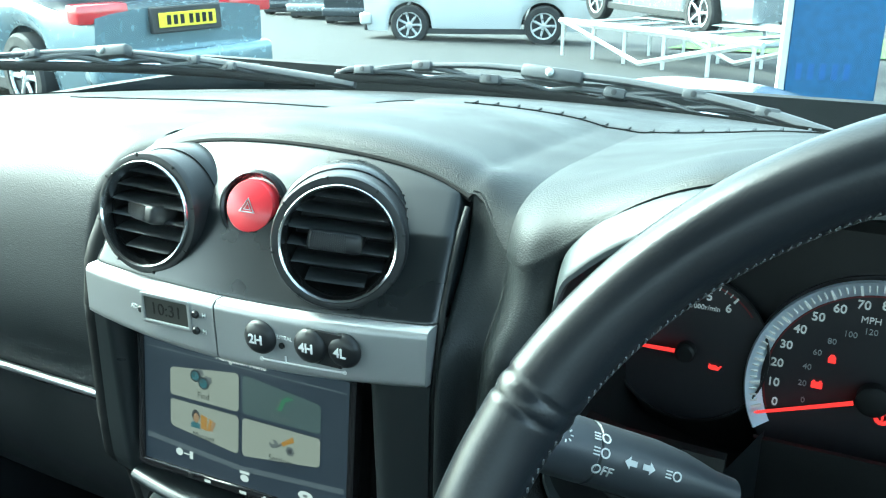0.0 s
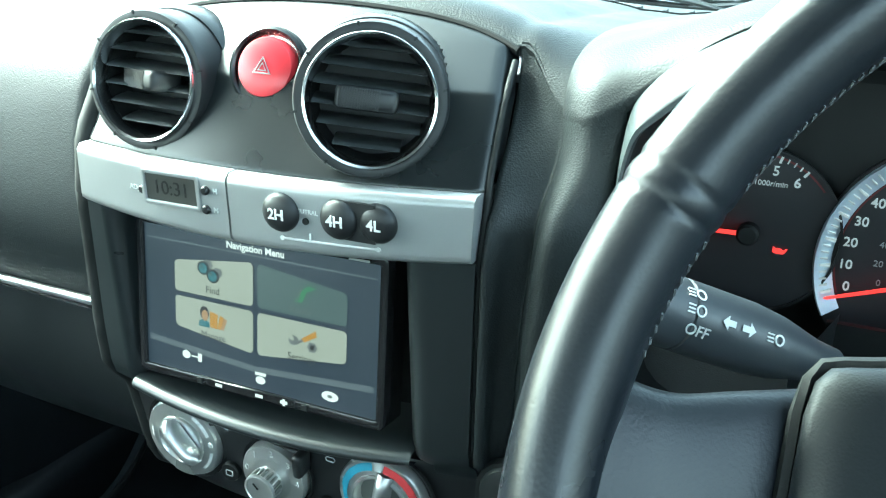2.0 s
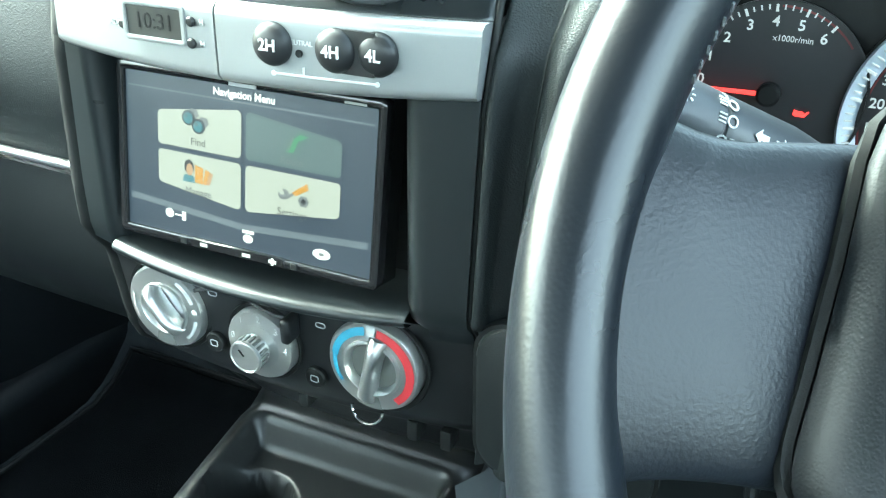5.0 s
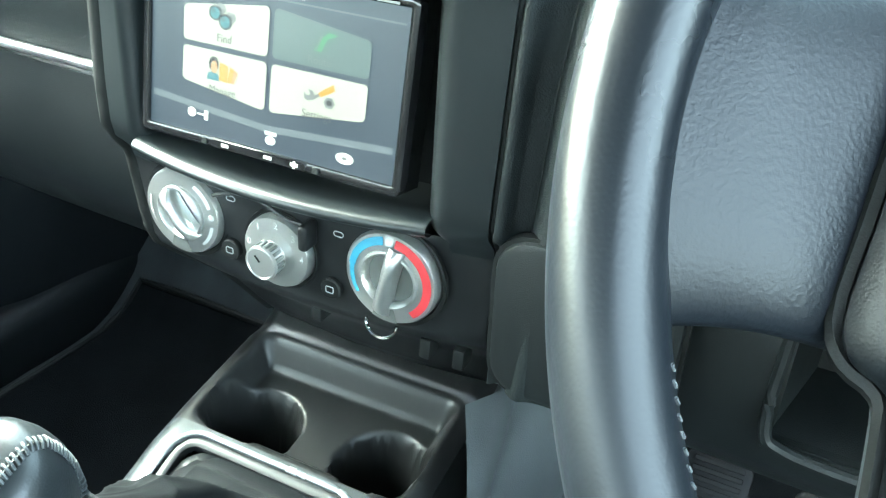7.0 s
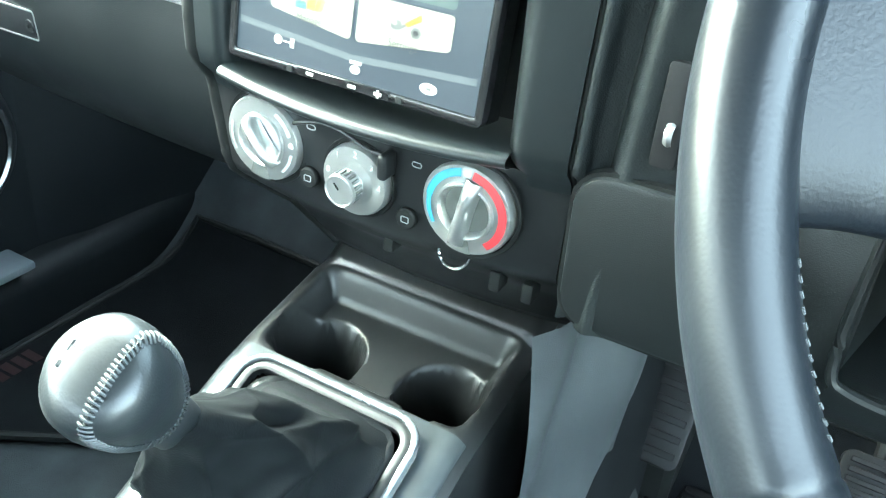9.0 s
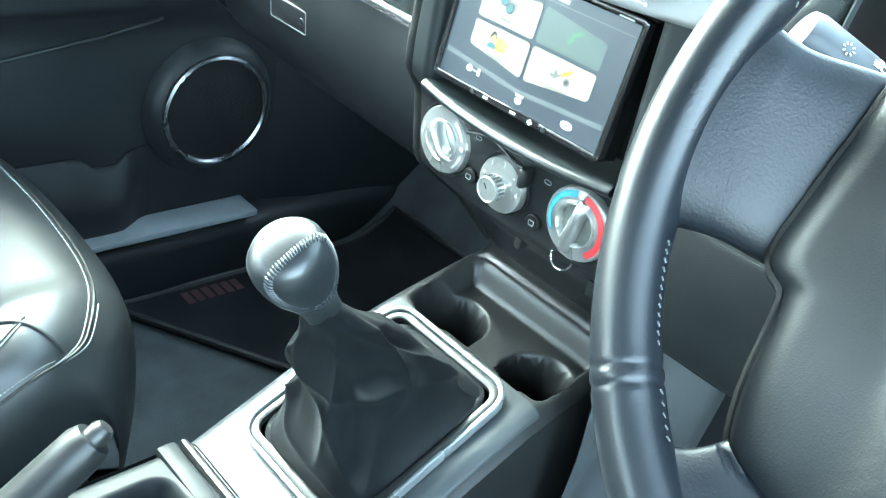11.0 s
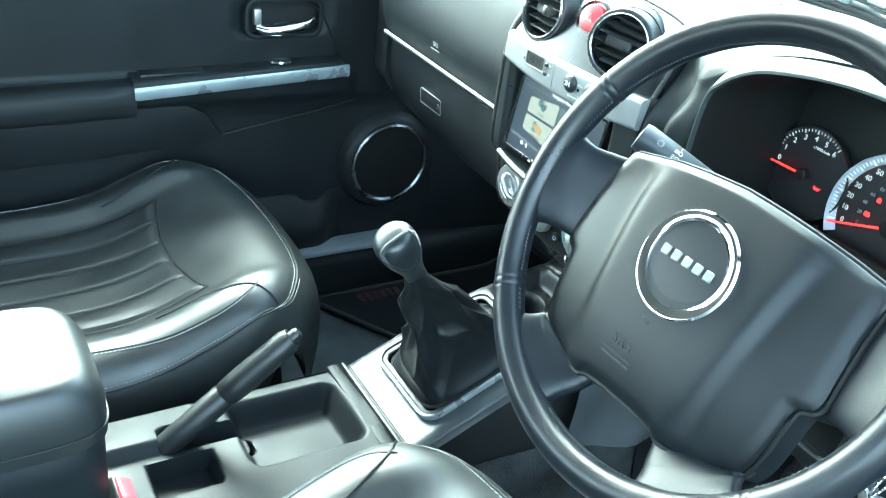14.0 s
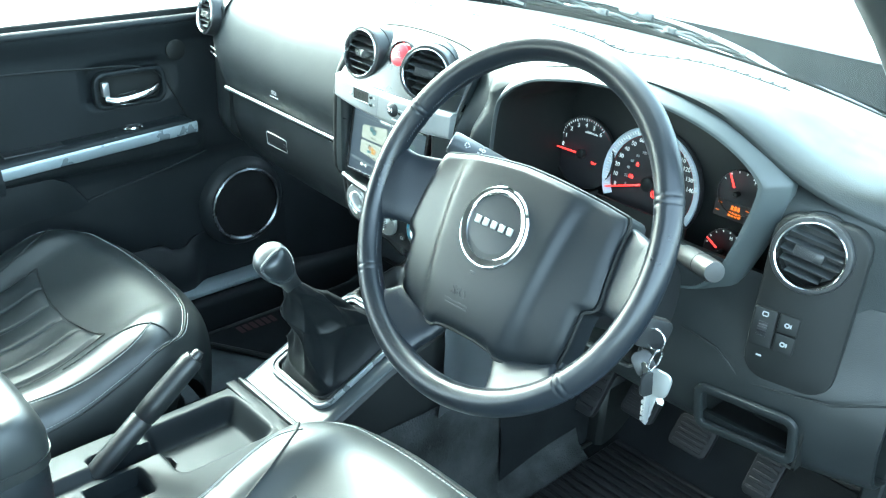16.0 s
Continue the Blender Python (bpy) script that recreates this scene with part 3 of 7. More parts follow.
def heater_dial(x, z, r, kind):
    m = dial_pose(x, z)
    part("dial_well", lathe([(r * 1.14, 0), (r * 1.12, 0.002), (r * 1.04, 0.0015), (r * 1.02, -0.002)], 40, m), MATTE, dashboard)
    d = part("heater_dial", lathe([(r, -0.002), (r, 0.005), (r * 0.96, 0.0072), (r * 0.62, 0.0085), (r * 0.60, 0.0080)], 48, m), KNOB_SILVER, dashboard, "satin silver heater dial with a finger grip")
    if kind == "fan":
        part("dial_face", lathe([(r * 0.62, 0.0085), (0, 0.0085)], 40, m), KNOB_SILVER, d)
        hub = lathe([(r * 0.44, 0.006), (r * 0.42, 0.010), (r * 0.42, 0.0175), (r * 0.47, 0.0180), (r * 0.46, 0.0198), (r * 0.42, 0.0202), (r * 0.40, 0.0196), (0, 0.0196)], 40, m @ pose(-0.002, -0.002, 0))
        part("hub", hub, KNOB_SILVER, d)
        for i in range(18):
            a = math.radians(i * 20)
            part("hub_rib", box(r * 0.40, r * 0.47, -0.0011, 0.0011, 0.010, 0.0185, 0.0005, 1, m=m @ pose(-0.002, -0.002, 0, 0, 0, math.degrees(a))), DIAL_GREY, d)
        part("pointer", box(-0.0005, 0.0005, 0.001, 0.0062, 0.0195, 0.0201, m=m @ pose(-0.002, -0.002, 0, 0, 0, 40)), MATTE, d)
        for i, w in enumerate(("0", "1", "2", "3", "4")):
            a = radians(170 - i * 42)
            lettering(w, 0.0062, m @ pose(r * 0.80 * math.cos(a), r * 0.80 * math.sin(a), 0.0082), "dial_number", WHITE_MARK, d)
        return
    part("inner_lip", lathe([(r * 0.64, 0.0080), (r * 0.62, 0.0100), (r * 0.58, 0.0104), (r * 0.53, 0.0085), (r * 0.51, 0.0040)], 48, m), KNOB_SILVER, d)
    part("dial_face", lathe([(r * 0.515, 0.0046), (r * 0.3, 0.0042), (0, 0.0042)], 40, m), DIAL_GREY if kind == "temp" else KNOB_SILVER, d)
    wedge = sheet(lambda u, v: (r * (0.64 + 0.33 * v) * math.cos(radians(-112 + 34 * u)), r * (0.64 + 0.33 * v) * math.sin(radians(-112 + 34 * u)), 0.0089 - 0.0012 * v), 8, 1)
    bmesh.ops.transform(wedge, matrix=m, verts=wedge.verts)
    part("grey_wedge", wedge, DIAL_GREY, d)
    turn = -12 if kind == "temp" else 38

    def grip(u, v):
        t = (u - 0.5) * 2
        w = 0.0046 + 0.0016 * abs(t) ** 2
        a = v * math.pi
        return (-w * math.cos(a), t * r * (0.76 if kind == "temp" else 0.62), 0.0050 + 0.0125 * (1 - 0.5 * t**4) * math.sin(a) ** 0.7)

    g = sheet(grip, 14, 10)
    bmesh.ops.transform(g, matrix=m @ pose(0, -0.001, 0, 0, 0, turn), verts=g.verts)
    part("grip", g, KNOB_SILVER, d, sharp=60)

    def arc(a0, a1, r0, r1, mat, name, z1=0.0080):
        s = sheet(lambda u, v: ((r * (r0 + (r1 - r0) * v)) * math.cos(radians(a0 + (a1 - a0) * u)), (r * (r0 + (r1 - r0) * v)) * math.sin(radians(a0 + (a1 - a0) * u)), z1 + 0.0008 - 0.0012 * v), 24, 1)
        bmesh.ops.transform(s, matrix=m, verts=s.verts)
        part(name, s, mat, d)

    if kind == "temp":
        arc(100, 172, 0.74, 0.90, BLUE_MARK, "blue_arc")
        arc(172, 215, 0.76, 0.88, BLUE_MARK, "blue_arc")
        arc(82, -52, 0.74, 0.90, RED, "red_arc")
        arc(85, 97, 0.74, 0.93, WHITE_MARK, "white_mark")
    else:
        arc(20, 60, 0.80, 0.86, WHITE_MARK, "white_arc")
        arc(-50, -10, 0.80, 0.86, WHITE_MARK, "white_arc")
        arc(165, 210, 0.80, 0.86, WHITE_MARK, "white_arc")
        part("mark", lathe([(0.0022, 0.0078), (0.0018, 0.0086), (0, 0.0086)], 10, m @ pose(r * 0.82, r * 0.08, 0)), WHITE_MARK, d)


heater_dial(-0.0715, 1.0410, 0.0295, "mode")
heater_dial(0.0045, 1.0365, 0.0238, "fan")
heater_dial(0.0810, 1.0405, 0.0302, "temp")
# slider for fresh air, and two small push buttons
q = [(-0.047 + 0.072 * i / 20, fascia_y(-0.047 + 0.072 * i / 20, 1.06) - 0.0020, 1.0585 + 0.0075 * math.sin(math.pi * min(1, i / 16))) for i in range(21)]
part("slider_track", tube(q, 0.0014, 8), GRIP, dashboard, "curved black slider track")
part("slider_lever", box(-0.0032, 0.0032, -0.0085, 0.0085, 0, 0.014, 0.0025, 3, m=dial_pose(0.0285, 1.0560)), GRIP, dashboard, "black air slider lever")
for x, z in ((-0.0355, 1.0235), (0.0395, 1.0190)):
    part("push_button", lathe([(0.0072, 0), (0.0072, 0.0028), (0.0062, 0.0038), (0, 0.0040)], 28, dial_pose(x, z)), MATTE, dashboard, "small black push button with a white symbol")
    part("button_symbol", frame_plate(0.0058, 0.0048, 0.0012, 0.0006, 0.0004, m=dial_pose(x, z) @ pose(0, 0, 0.0039)), DIM_MARK, dashboard)
for x, z in ((-0.0330, 1.0600), (0.0450, 1.0580)):
    part("air_symbol", frame_plate(0.0070, 0.0038, 0.0018, 0.0006, 0.0004, m=dial_pose(x, z)), DIM_MARK, dashboard)
# bare wire loop and clips below the panel
q = [(0.074 + 0.0105 * math.cos(a), fascia_y(0.07, 0.998) - 0.008 - 0.002 * math.sin(a), 1.006 - 0.010 * abs(math.sin(a))) for a in [math.pi * i / 14 for i in range(15)]]
part("wire_loop", tube(q, 0.0011, 8), CHROME, dashboard, "bent bright wire hook")
for x in (0.015, 0.095, 0.118):
    part("panel_clip", box(x - 0.004, x + 0.004, 0.035, 0.05, 0.975, 0.990, 0.002), MATTE, dashboard)

# glove box and its chrome strip


def lower_front(u, v, x0=-0.548, x1=-0.138):
    x = x0 + (x1 - x0) * u
    s = spline([(0, 0.060, 1.103), (0, 0.058, 1.06), (0, 0.068, 1.01), (0, 0.10, 0.965), (0, 0.16, 0.935), (0, 0.24, 0.925)], 4)
    q = v * (len(s) - 1)
    i = min(int(q), len(s) - 2)
    p = s[i].lerp(s[i + 1], q - i)
    return (x, p.y - 0.010 * u + 0.012 * (1 - u) ** 3, p.z - 0.004 * u)


part("glovebox_lid", sheet(lower_front, 24, 20, 0.01, (0, 1, 0)), DASH_LOW, dashboard, "dark grey glove box lid", sharp=60)
q = [(-0.548 + 0.408 * i / 20, 0.0585 - 0.0065 * i / 20 - 0.003, 1.1085 - 0.001 * i / 20) for i in range(21)]
part("chrome_strip", tube(q, 0.0036, 10), KNOB_SILVER, dashboard, "thin bright strip above the glove box")
m = facing(-0.372, 0.0585, 1.046, -6)
gl = part("glovebox_latch", plate(rounded(0.066, 0.024, 0.003), 0.003, 0.001, m), GRIP, dashboard, "black glove box latch with a key barrel")
part("latch_rim", frame_plate(0.068, 0.026, 0.003, 0.0012, 0.0034, m=m), KNOB_SILVER, gl)
part("key_barrel", lathe([(0.0055, 0.0028), (0.005, 0.0042), (0.002, 0.0042), (0.002, 0.003), (0, 0.003)], 20, m @ pose(0.026, -0.001, 0)), GRIP, gl)
lettering("SRS", 0.011, facing(-0.352, 0.0405, 1.1470, -4), "airbag_letters", DIM_MARK, dashboard)
part("airbag_letters_bar", box(-0.364, -0.340, 0.0400, 0.0412, 1.1385, 1.1400), DIM_MARK, dashboard)


# end panels beside the doors
def end_panel(side):
    def f(u, v):
        if side < 0:
            x = -0.552 - 0.125 * u
            y = 0.064 + 0.045 * u**2
        else:
            x = 0.590 + 0.150 * u
            y = 0.066 + 0.055 * u**2
        z = (0.955 if side < 0 else 1.05) + ((1.285 if side < 0 else 1.283) - (0.955 if side < 0 else 1.05)) * v
        y += 0.10 * max(0, (1.03 - z) / 0.08) ** 2 * (side < 0) + 0.05 * max(0, (z - 1.25) / 0.04) ** 2
        return (x, y, z)

    return sheet(f, 14, 24, 0.02, (0, 1, 0))


part("end_panel", end_panel(-1), DASH_LOW, dashboard, "dark end panel with a vent", sharp=60)
for dz in (0.0, -0.011):
    part("chrome_slit", box(-0.020, 0.020, -0.0018, 0.0018, 0, 0.002, 0.0006, 1, m=facing(-0.606, 0.067, 1.171 + dz, 0) @ pose(0, 0, 0, 0, -14, 0)), KNOB_SILVER, dashboard, "thin bright slit")
part("end_panel", end_panel(1), DASH, dashboard, "dark end panel with a vent and switches", sharp=60)
# switch field
m = facing(0.645, 0.060, 1.168, 2) @ pose(0, 0, 0, 0, 12, 0)
sw = part("switch_field", plate(rounded(0.098, 0.200, 0.028), 0.018, 0.004, m @ pose(0, -0.012, -0.014)), MATTE, dashboard, "black panel with switches below an air vent")
for cx, cy, w, h in ((-0.0345, -0.047, 0.0255, 0.046), (-0.0090, -0.0355, 0.022, 0.0225), (-0.0090, -0.0590, 0.022, 0.0225)):
    s = part("switch", plate(rounded(w, h, 0.0025), 0.0085, 0.0015, m @ pose(cx, cy, 0)), MATTE, sw, "black rocker switch with a pale symbol")
    if w > 0.023:
        part("thumb_wheel", lathe([(0.009, -0.005), (0.010, -0.003), (0.010, 0.003), (0.009, 0.005)], 24, m @ pose(cx, cy - 0.001, 0.0025, 0, 90, 0)), RUBBER, s)
        for j in range(7):
            part("wheel_rib", box(-0.0052, 0.0052, -0.0004, 0.0004, 0.0096, 0.0106, m=m @ pose(cx, cy - 0.001, 0.0025, -54 + 18 * j, 0, 0)), GRIP, s)
        part("switch_symbol", frame_plate(0.007, 0.006, 0.002, 0.0012, 0.0004, m=m @ pose(cx, cy + 0.017, 0.0085)), DIM_MARK, s)
    else:
        part("switch_symbol", lathe([(0.0030, 0), (0.0030, 0.0004), (0.0016, 0.0004), (0.0016, 0)], 12, m @ pose(cx - 0.001, cy, 0.0085)), DIM_MARK, s)
        part("switch_symbol", box(0.0022, 0.0038, -0.0022, 0.0022, 0.0082, 0.0089, m=m @ pose(cx, cy, 0)), DIM_MARK, s)
part("panel_mark", box(-0.003, 0.003, -0.0010, 0.0010, 0.0038, 0.0043, m=m @ pose(-0.0320, -0.083, 0)), DIM_MARK, sw)


# driver's lower panels
def knee(u, v):
    x = 0.150 + 0.600 * u
    s = spline([(0, 0.085, 1.165), (0, 0.070, 1.10), (0, 0.055, 1.045), (0, 0.060, 0.99), (0, 0.085, 0.945), (0, 0.15, 0.925)], 4)
    q = v * (len(s) - 1)
    i = min(int(q), len(s) - 2)
    p = s[i].lerp(s[i + 1], q - i)
    return (x, p.y + 0.03 * max(0, (u - 0.75) / 0.25) ** 2 - 0.012 * math.sin(math.pi * u), p.z + 0.02 * max(0, (0.15 - u) / 0.15))


def pocket_hole(u, v):
    if 0.243 < u < 0.53 and v < 0.60:
        return True
    return 0.690 < u < 0.862 and 0.505 < v < 0.68


part("knee_panel", sheet(knee, 60, 30, 0.008, (0, 1, 0), skip=pocket_hole), DASH_LOW, dashboard, "dark grey knee panel with an open pocket", sharp=60)
for x, lean in ((0.296, 0.020), (0.468, -0.020)):
    part("well_side", sheet(lambda u, v: (x + lean * v, 0.046 + 0.075 * v, 0.985 + 0.18 * u), 10, 4), DASH_LOW, dashboard, "moulded side of the steering column's well", sharp=40)
part("well_floor", sheet(lambda u, v: (0.296 + 0.172 * u, 0.048 + 0.075 * v, 0.988 + 0.016 * v), 10, 4), DASH_LOW, dashboard, "moulded floor of the steering column's well", sharp=40)
part("column_well_back", box(0.31, 0.456, 0.118, 0.122, 0.99, 1.16), MATTE, dashboard)
part("column_well_lip", tube(spline([(0.298, 0.054, 1.10), (0.295, 0.046, 1.04), (0.296, 0.045, 1.000), (0.306, 0.046, 0.989), (0.34, 0.045, 0.986), (0.42, 0.045, 0.986), (0.460, 0.046, 0.990), (0.468, 0.048, 1.04)], 6), 0.0035, 8), DASH_LOW, dashboard)
pk = bmesh.new()
box(0.552, 0.680, 0.115, 0.12, 0.955, 1.045, bm=pk)
box(0.552, 0.680, 0.060, 0.12, 0.955, 0.960, bm=pk)
box(0.552, 0.680, 0.060, 0.12, 1.040, 1.045, bm=pk)
box(0.552, 0.556, 0.060, 0.12, 0.955, 1.045, bm=pk)
box(0.676, 0.680, 0.060, 0.12, 0.955, 1.045, bm=pk)
part("pocket", pk, MATTE, dashboard, "black open pocket")
part("pocket_rim", frame_plate(0.128, 0.066, 0.016, 0.011, 0.006, 0.003, facing(0.6155, 0.0490, 0.9930, -8) @ pose(0, 0, 0, 0, 3, 5)), DASH_LOW, dashboard)
part("knee_seam", tube([(0.515, 0.047, 1.076), (0.565, 0.047, 1.068), (0.588, 0.048, 1.052), (0.60, 0.048, 1.044), (0.64, 0.0505, 1.049), (0.70, 0.060, 1.058), (0.748, 0.074, 1.078)], 0.0014, 6), MATTE, dashboard)
# panel with rounded corner beside the centre stack
m = facing(0.1960, 0.0230, 1.0370, -5)
part("knee_cover_gap", plate(rounded(0.1080, 0.1090, 0.023), 0.006, m=m), MATTE, dashboard)
part("knee_cover", plate(rounded(0.1040, 0.1050, 0.022), 0.0095, 0.004, m), DASH_LOW, dashboard, "dark grey cover with a rounded corner")
CREASE = [(0.955, 0.150, 0.030), (1.08, 0.158, 0.024), (1.17, 0.163, 0.023), (1.235, 0.170, 0.023), (1.26, 0.174, 0.026), (1.295, 0.177, 0.034)]


def column_block(u, v):
    """The stack's side falls back to a crease; beyond it a grained column bulges out beside the instrument hood."""
    z = 0.983 + (1.292 - 0.983) * v
    k = straight(RIGHT_EDGE, z)
    fy = fascia_y(k, z)
    cx, cy = straight([(a, b) for a, b, _ in CREASE], z), straight([(a, c) for a, _, c in CREASE], z)
    way = spline([(k + 0.0016, fy + 0.006, 0), (k + 0.0032, fy + 0.0006, 0), (k + 0.0075, fy + 0.0006, 0), (cx - 0.010, cy - 0.0045, 0), (cx - 0.003, cy - 0.0008, 0), (cx, cy, 0), (cx + 0.0022, cy - 0.0045, 0), (cx + 0.0055, cy - 0.0092, 0), (cx + 0.012, cy - 0.0125, 0), (cx + 0.022, cy - 0.0085, 0), (0.2055, 0.024, 0), (0.2080, 0.048, 0)], 5)
    q = u * (len(way) - 1)
    i = min(int(q), len(way) - 2)
    p = way[i].lerp(way[i + 1], q - i)
    lip = top_section(p.x)[0]
    s = ease(0.78, 1.0, v)
    return (p.x, p.y + (lip.y + 0.001 - p.y) * s, z + (lip.z + 0.002 - 1.292) * s)


part("pillar_panel", sheet(column_block, 45, 40), DASH, dashboard, "grained column between the fascia and the instruments", sharp=70)
part("dimmer_slot", plate(rounded(0.0135, 0.056, 0.003), 0.004, 0.001, facing(0.1870, 0.0150, 1.1290, 0)), RUBBER, dashboard)
part("dimmer_wheel", lathe([(0.0060, -0.0022), (0.0070, 0), (0.0060, 0.0022)], 20, facing(0.1880, 0.0128, 1.1200, 0) @ pose(0, 0, 0, 0, 90, 0)), KNOB_SILVER, dashboard)

# ---- head unit ----
head_unit = thing("head_unit", "black touch-screen car stereo showing a navigation menu", "car stereo")
HU = facing(0.0005, 0.0110, 1.1485, 8)
part("bezel", frame_plate(0.178, 0.104, 0.004, 0.0055, 0.008, 0.0012, HU @ pose(0, 0, -0.006)), material("gloss_black_plastic", (0.012, 0.012, 0.013), 0.15, mottle=0.03), head_unit, "glossy black bezel")
part("chassis", box(-0.088, 0.088, -0.051, 0.051, -0.022, -0.0055, m=HU), MATTE, head_unit)
SCREEN = glowing("screen_slate", (0.032, 0.046, 0.066), 0.043, (0.008, 0.010, 0.014))
SCREEN_LIGHT = glowing("screen_cream", (0.52, 0.53, 0.45), 0.040)
SCREEN_DIM = glowing("screen_dim_green", (0.085, 0.135, 0.135), 0.040)
SCREEN_BAND = glowing("screen_band", (0.13, 0.16, 0.19), 0.039)
SCREEN_WHITE = glowing("screen_white", (0.85, 0.88, 0.86), 0.058)
SCREEN_DARK = glowing("screen_ink", (0.012, 0.014, 0.016), 0.048)
SCREEN_TEAL = glowing("screen_teal", (0.04, 0.17, 0.20), 0.048)
SCREEN_ORANGE = glowing("screen_orange", (0.55, 0.26, 0.03), 0.048)
SCREEN_SKIN = glowing("screen_tan", (0.45, 0.26, 0.13), 0.048)
SCREEN_GREY = glowing("screen_grey", (0.16, 0.17, 0.17), 0.048)
SCREEN_GREEN = glowing("screen_green", (0.05, 0.30, 0.10), 0.039)


def flat(outline, z, mat, name, parent):
    bm = bmesh.new()
    bm.faces.new([bm.verts.new((x, y, z)) for x, y in outline])
    bmesh.ops.transform(bm, matrix=HU, verts=bm.verts)
    return part(name, bm, mat, parent)


screen = flat(rounded(0.167, 0.093, 0.001), 0.0002, SCREEN, "screen", head_unit)
tagged(screen, "lit screen with four menu buttons")
flat([(-0.0815, -0.030), (0.0, -0.0355), (0.0815, -0.030), (0.0815, -0.026), (0.0, -0.0315), (-0.0815, -0.026)], 0.0005, SCREEN_BAND, "light_band", screen)
flat([(-0.0815, 0.0375), (0.0815, 0.0375), (0.0815, 0.0385), (-0.0815, 0.0385)], 0.0005, SCREEN_BAND, "light_band", screen)


def menu_button(x0, x1, y0, y1, cut, mat):
    """A menu button whose outer corner is swept."""
    w, h = x1 - x0, y1 - y0
    pts = rounded(w, h, 0.003, 4, (x0 + x1) / 2, (y0 + y1) / 2)
    out = []
    for x, y in pts:
        s = (x - x0) / w if cut[0] > 0 else (x1 - x) / w
        edge = (y - y0) / h if cut[1] > 0 else (y1 - y) / h
        out.append((x, y - cut[1] * 0.0075 * s * s * edge))
    return flat(out, 0.0007, mat, "menu_button", screen)


menu_button(-0.0600, -0.0015, 0.0065, 0.0335, (-1, 1), SCREEN_LIGHT)
menu_button(0.0015, 0.0630, 0.0065, 0.0335, (1, 1), SCREEN_DIM)
menu_button(-0.0600, -0.0015, -0.0235, 0.0035, (-1, -1), SCREEN_LIGHT)
menu_button(0.0015, 0.0630, -0.0235, 0.0035, (1, -1), SCREEN_LIGHT)
for w, x, y, mat, s in (("Find", -0.031, 0.0110, SCREEN_DARK, 0.0062), ("Route", 0.032, 0.0105, SCREEN_GREY, 0.0060), ("Manage", -0.031, -0.0185, SCREEN_DARK, 0.0062), ("Settings", 0.033, -0.0190, SCREEN_DARK, 0.0062)):
    lettering(w, s, HU @ pose(x, y, 0.0010), "menu_word", mat, screen, depth=0.0)
lettering("Navigation Menu", 0.0060, HU @ pose(0, 0.0420, 0.0010), "menu_title", SCREEN_WHITE, screen, depth=0.0, bold=0.00018)


def blob(x, y, rx, ry, mat, z=0.0011, n=14, a=0.0):
    c, s = math.cos(radians(a)), math.sin(radians(a))
    return flat([(x + rx * math.cos(t) * c - ry * math.sin(t) * s, y + rx * math.cos(t) * s + ry * math.sin(t) * c) for t in [2 * math.pi * i / n for i in range(n)]], z, mat, "icon", screen)


# binoculars
for x, y in ((-0.0375, 0.0245), (-0.0305, 0.0205)):
    flat([(x - 0.0038, y + 0.0010), (x + 0.0015, y - 0.0042), (x + 0.0072, y + 0.0022), (x + 0.0060, y + 0.0052), (x + 0.0020, y + 0.0058)], 0.0011, SCREEN_GREY, "icon", screen)
    blob(x, y, 0.0046, 0.0044, SCREEN_DARK, 0.0012)
    blob(x - 0.0002, y - 0.0002, 0.0033, 0.0032, SCREEN_TEAL, 0.0013)
    blob(x - 0.0012, y + 0.0010, 0.0012, 0.0010, SCREEN_DIM, 0.0014)
# road
flat([(0.028, 0.0155), (0.033, 0.0155), (0.036, 0.0225), (0.043, 0.0255), (0.037, 0.0262), (0.032, 0.0225)], 0.0011, SCREEN_GREEN, "icon", screen)
flat([(0.029, 0.0160), (0.0300, 0.0160), (0.0335, 0.0240), (0.0320, 0.0240)], 0.0013, SCREEN_GREY, "icon", screen)
# folder and bust
for k in range(3):
    flat([(-0.0320 + 0.0022 * k, -0.0125), (-0.0275 + 0.0022 * k, -0.0130), (-0.0255 + 0.0026 * k, -0.0035 - 0.0012 * k), (-0.0320 + 0.0022 * k, -0.0020 - 0.0008 * k)], 0.0013 - 0.0001 * k, (SCREEN_LIGHT, SCREEN_ORANGE, SCREEN_SKIN)[k], "icon", screen)
flat([(-0.0330, -0.0125), (-0.0275, -0.0130), (-0.0270, -0.0035), (-0.0330, -0.0022)], 0.0014, SCREEN_ORANGE, "icon", screen)
flat([(-0.0415, -0.0130), (-0.0330, -0.0130), (-0.0335, -0.0095), (-0.0375, -0.0080), (-0.0410, -0.0095)], 0.0016, SCREEN_TEAL, "icon", screen)
blob(-0.0370, -0.0040, 0.0034, 0.0044, SCREEN_DARK, 0.0016)
blob(-0.0366, -0.0055, 0.0024, 0.0036, SCREEN_SKIN, 0.0017)
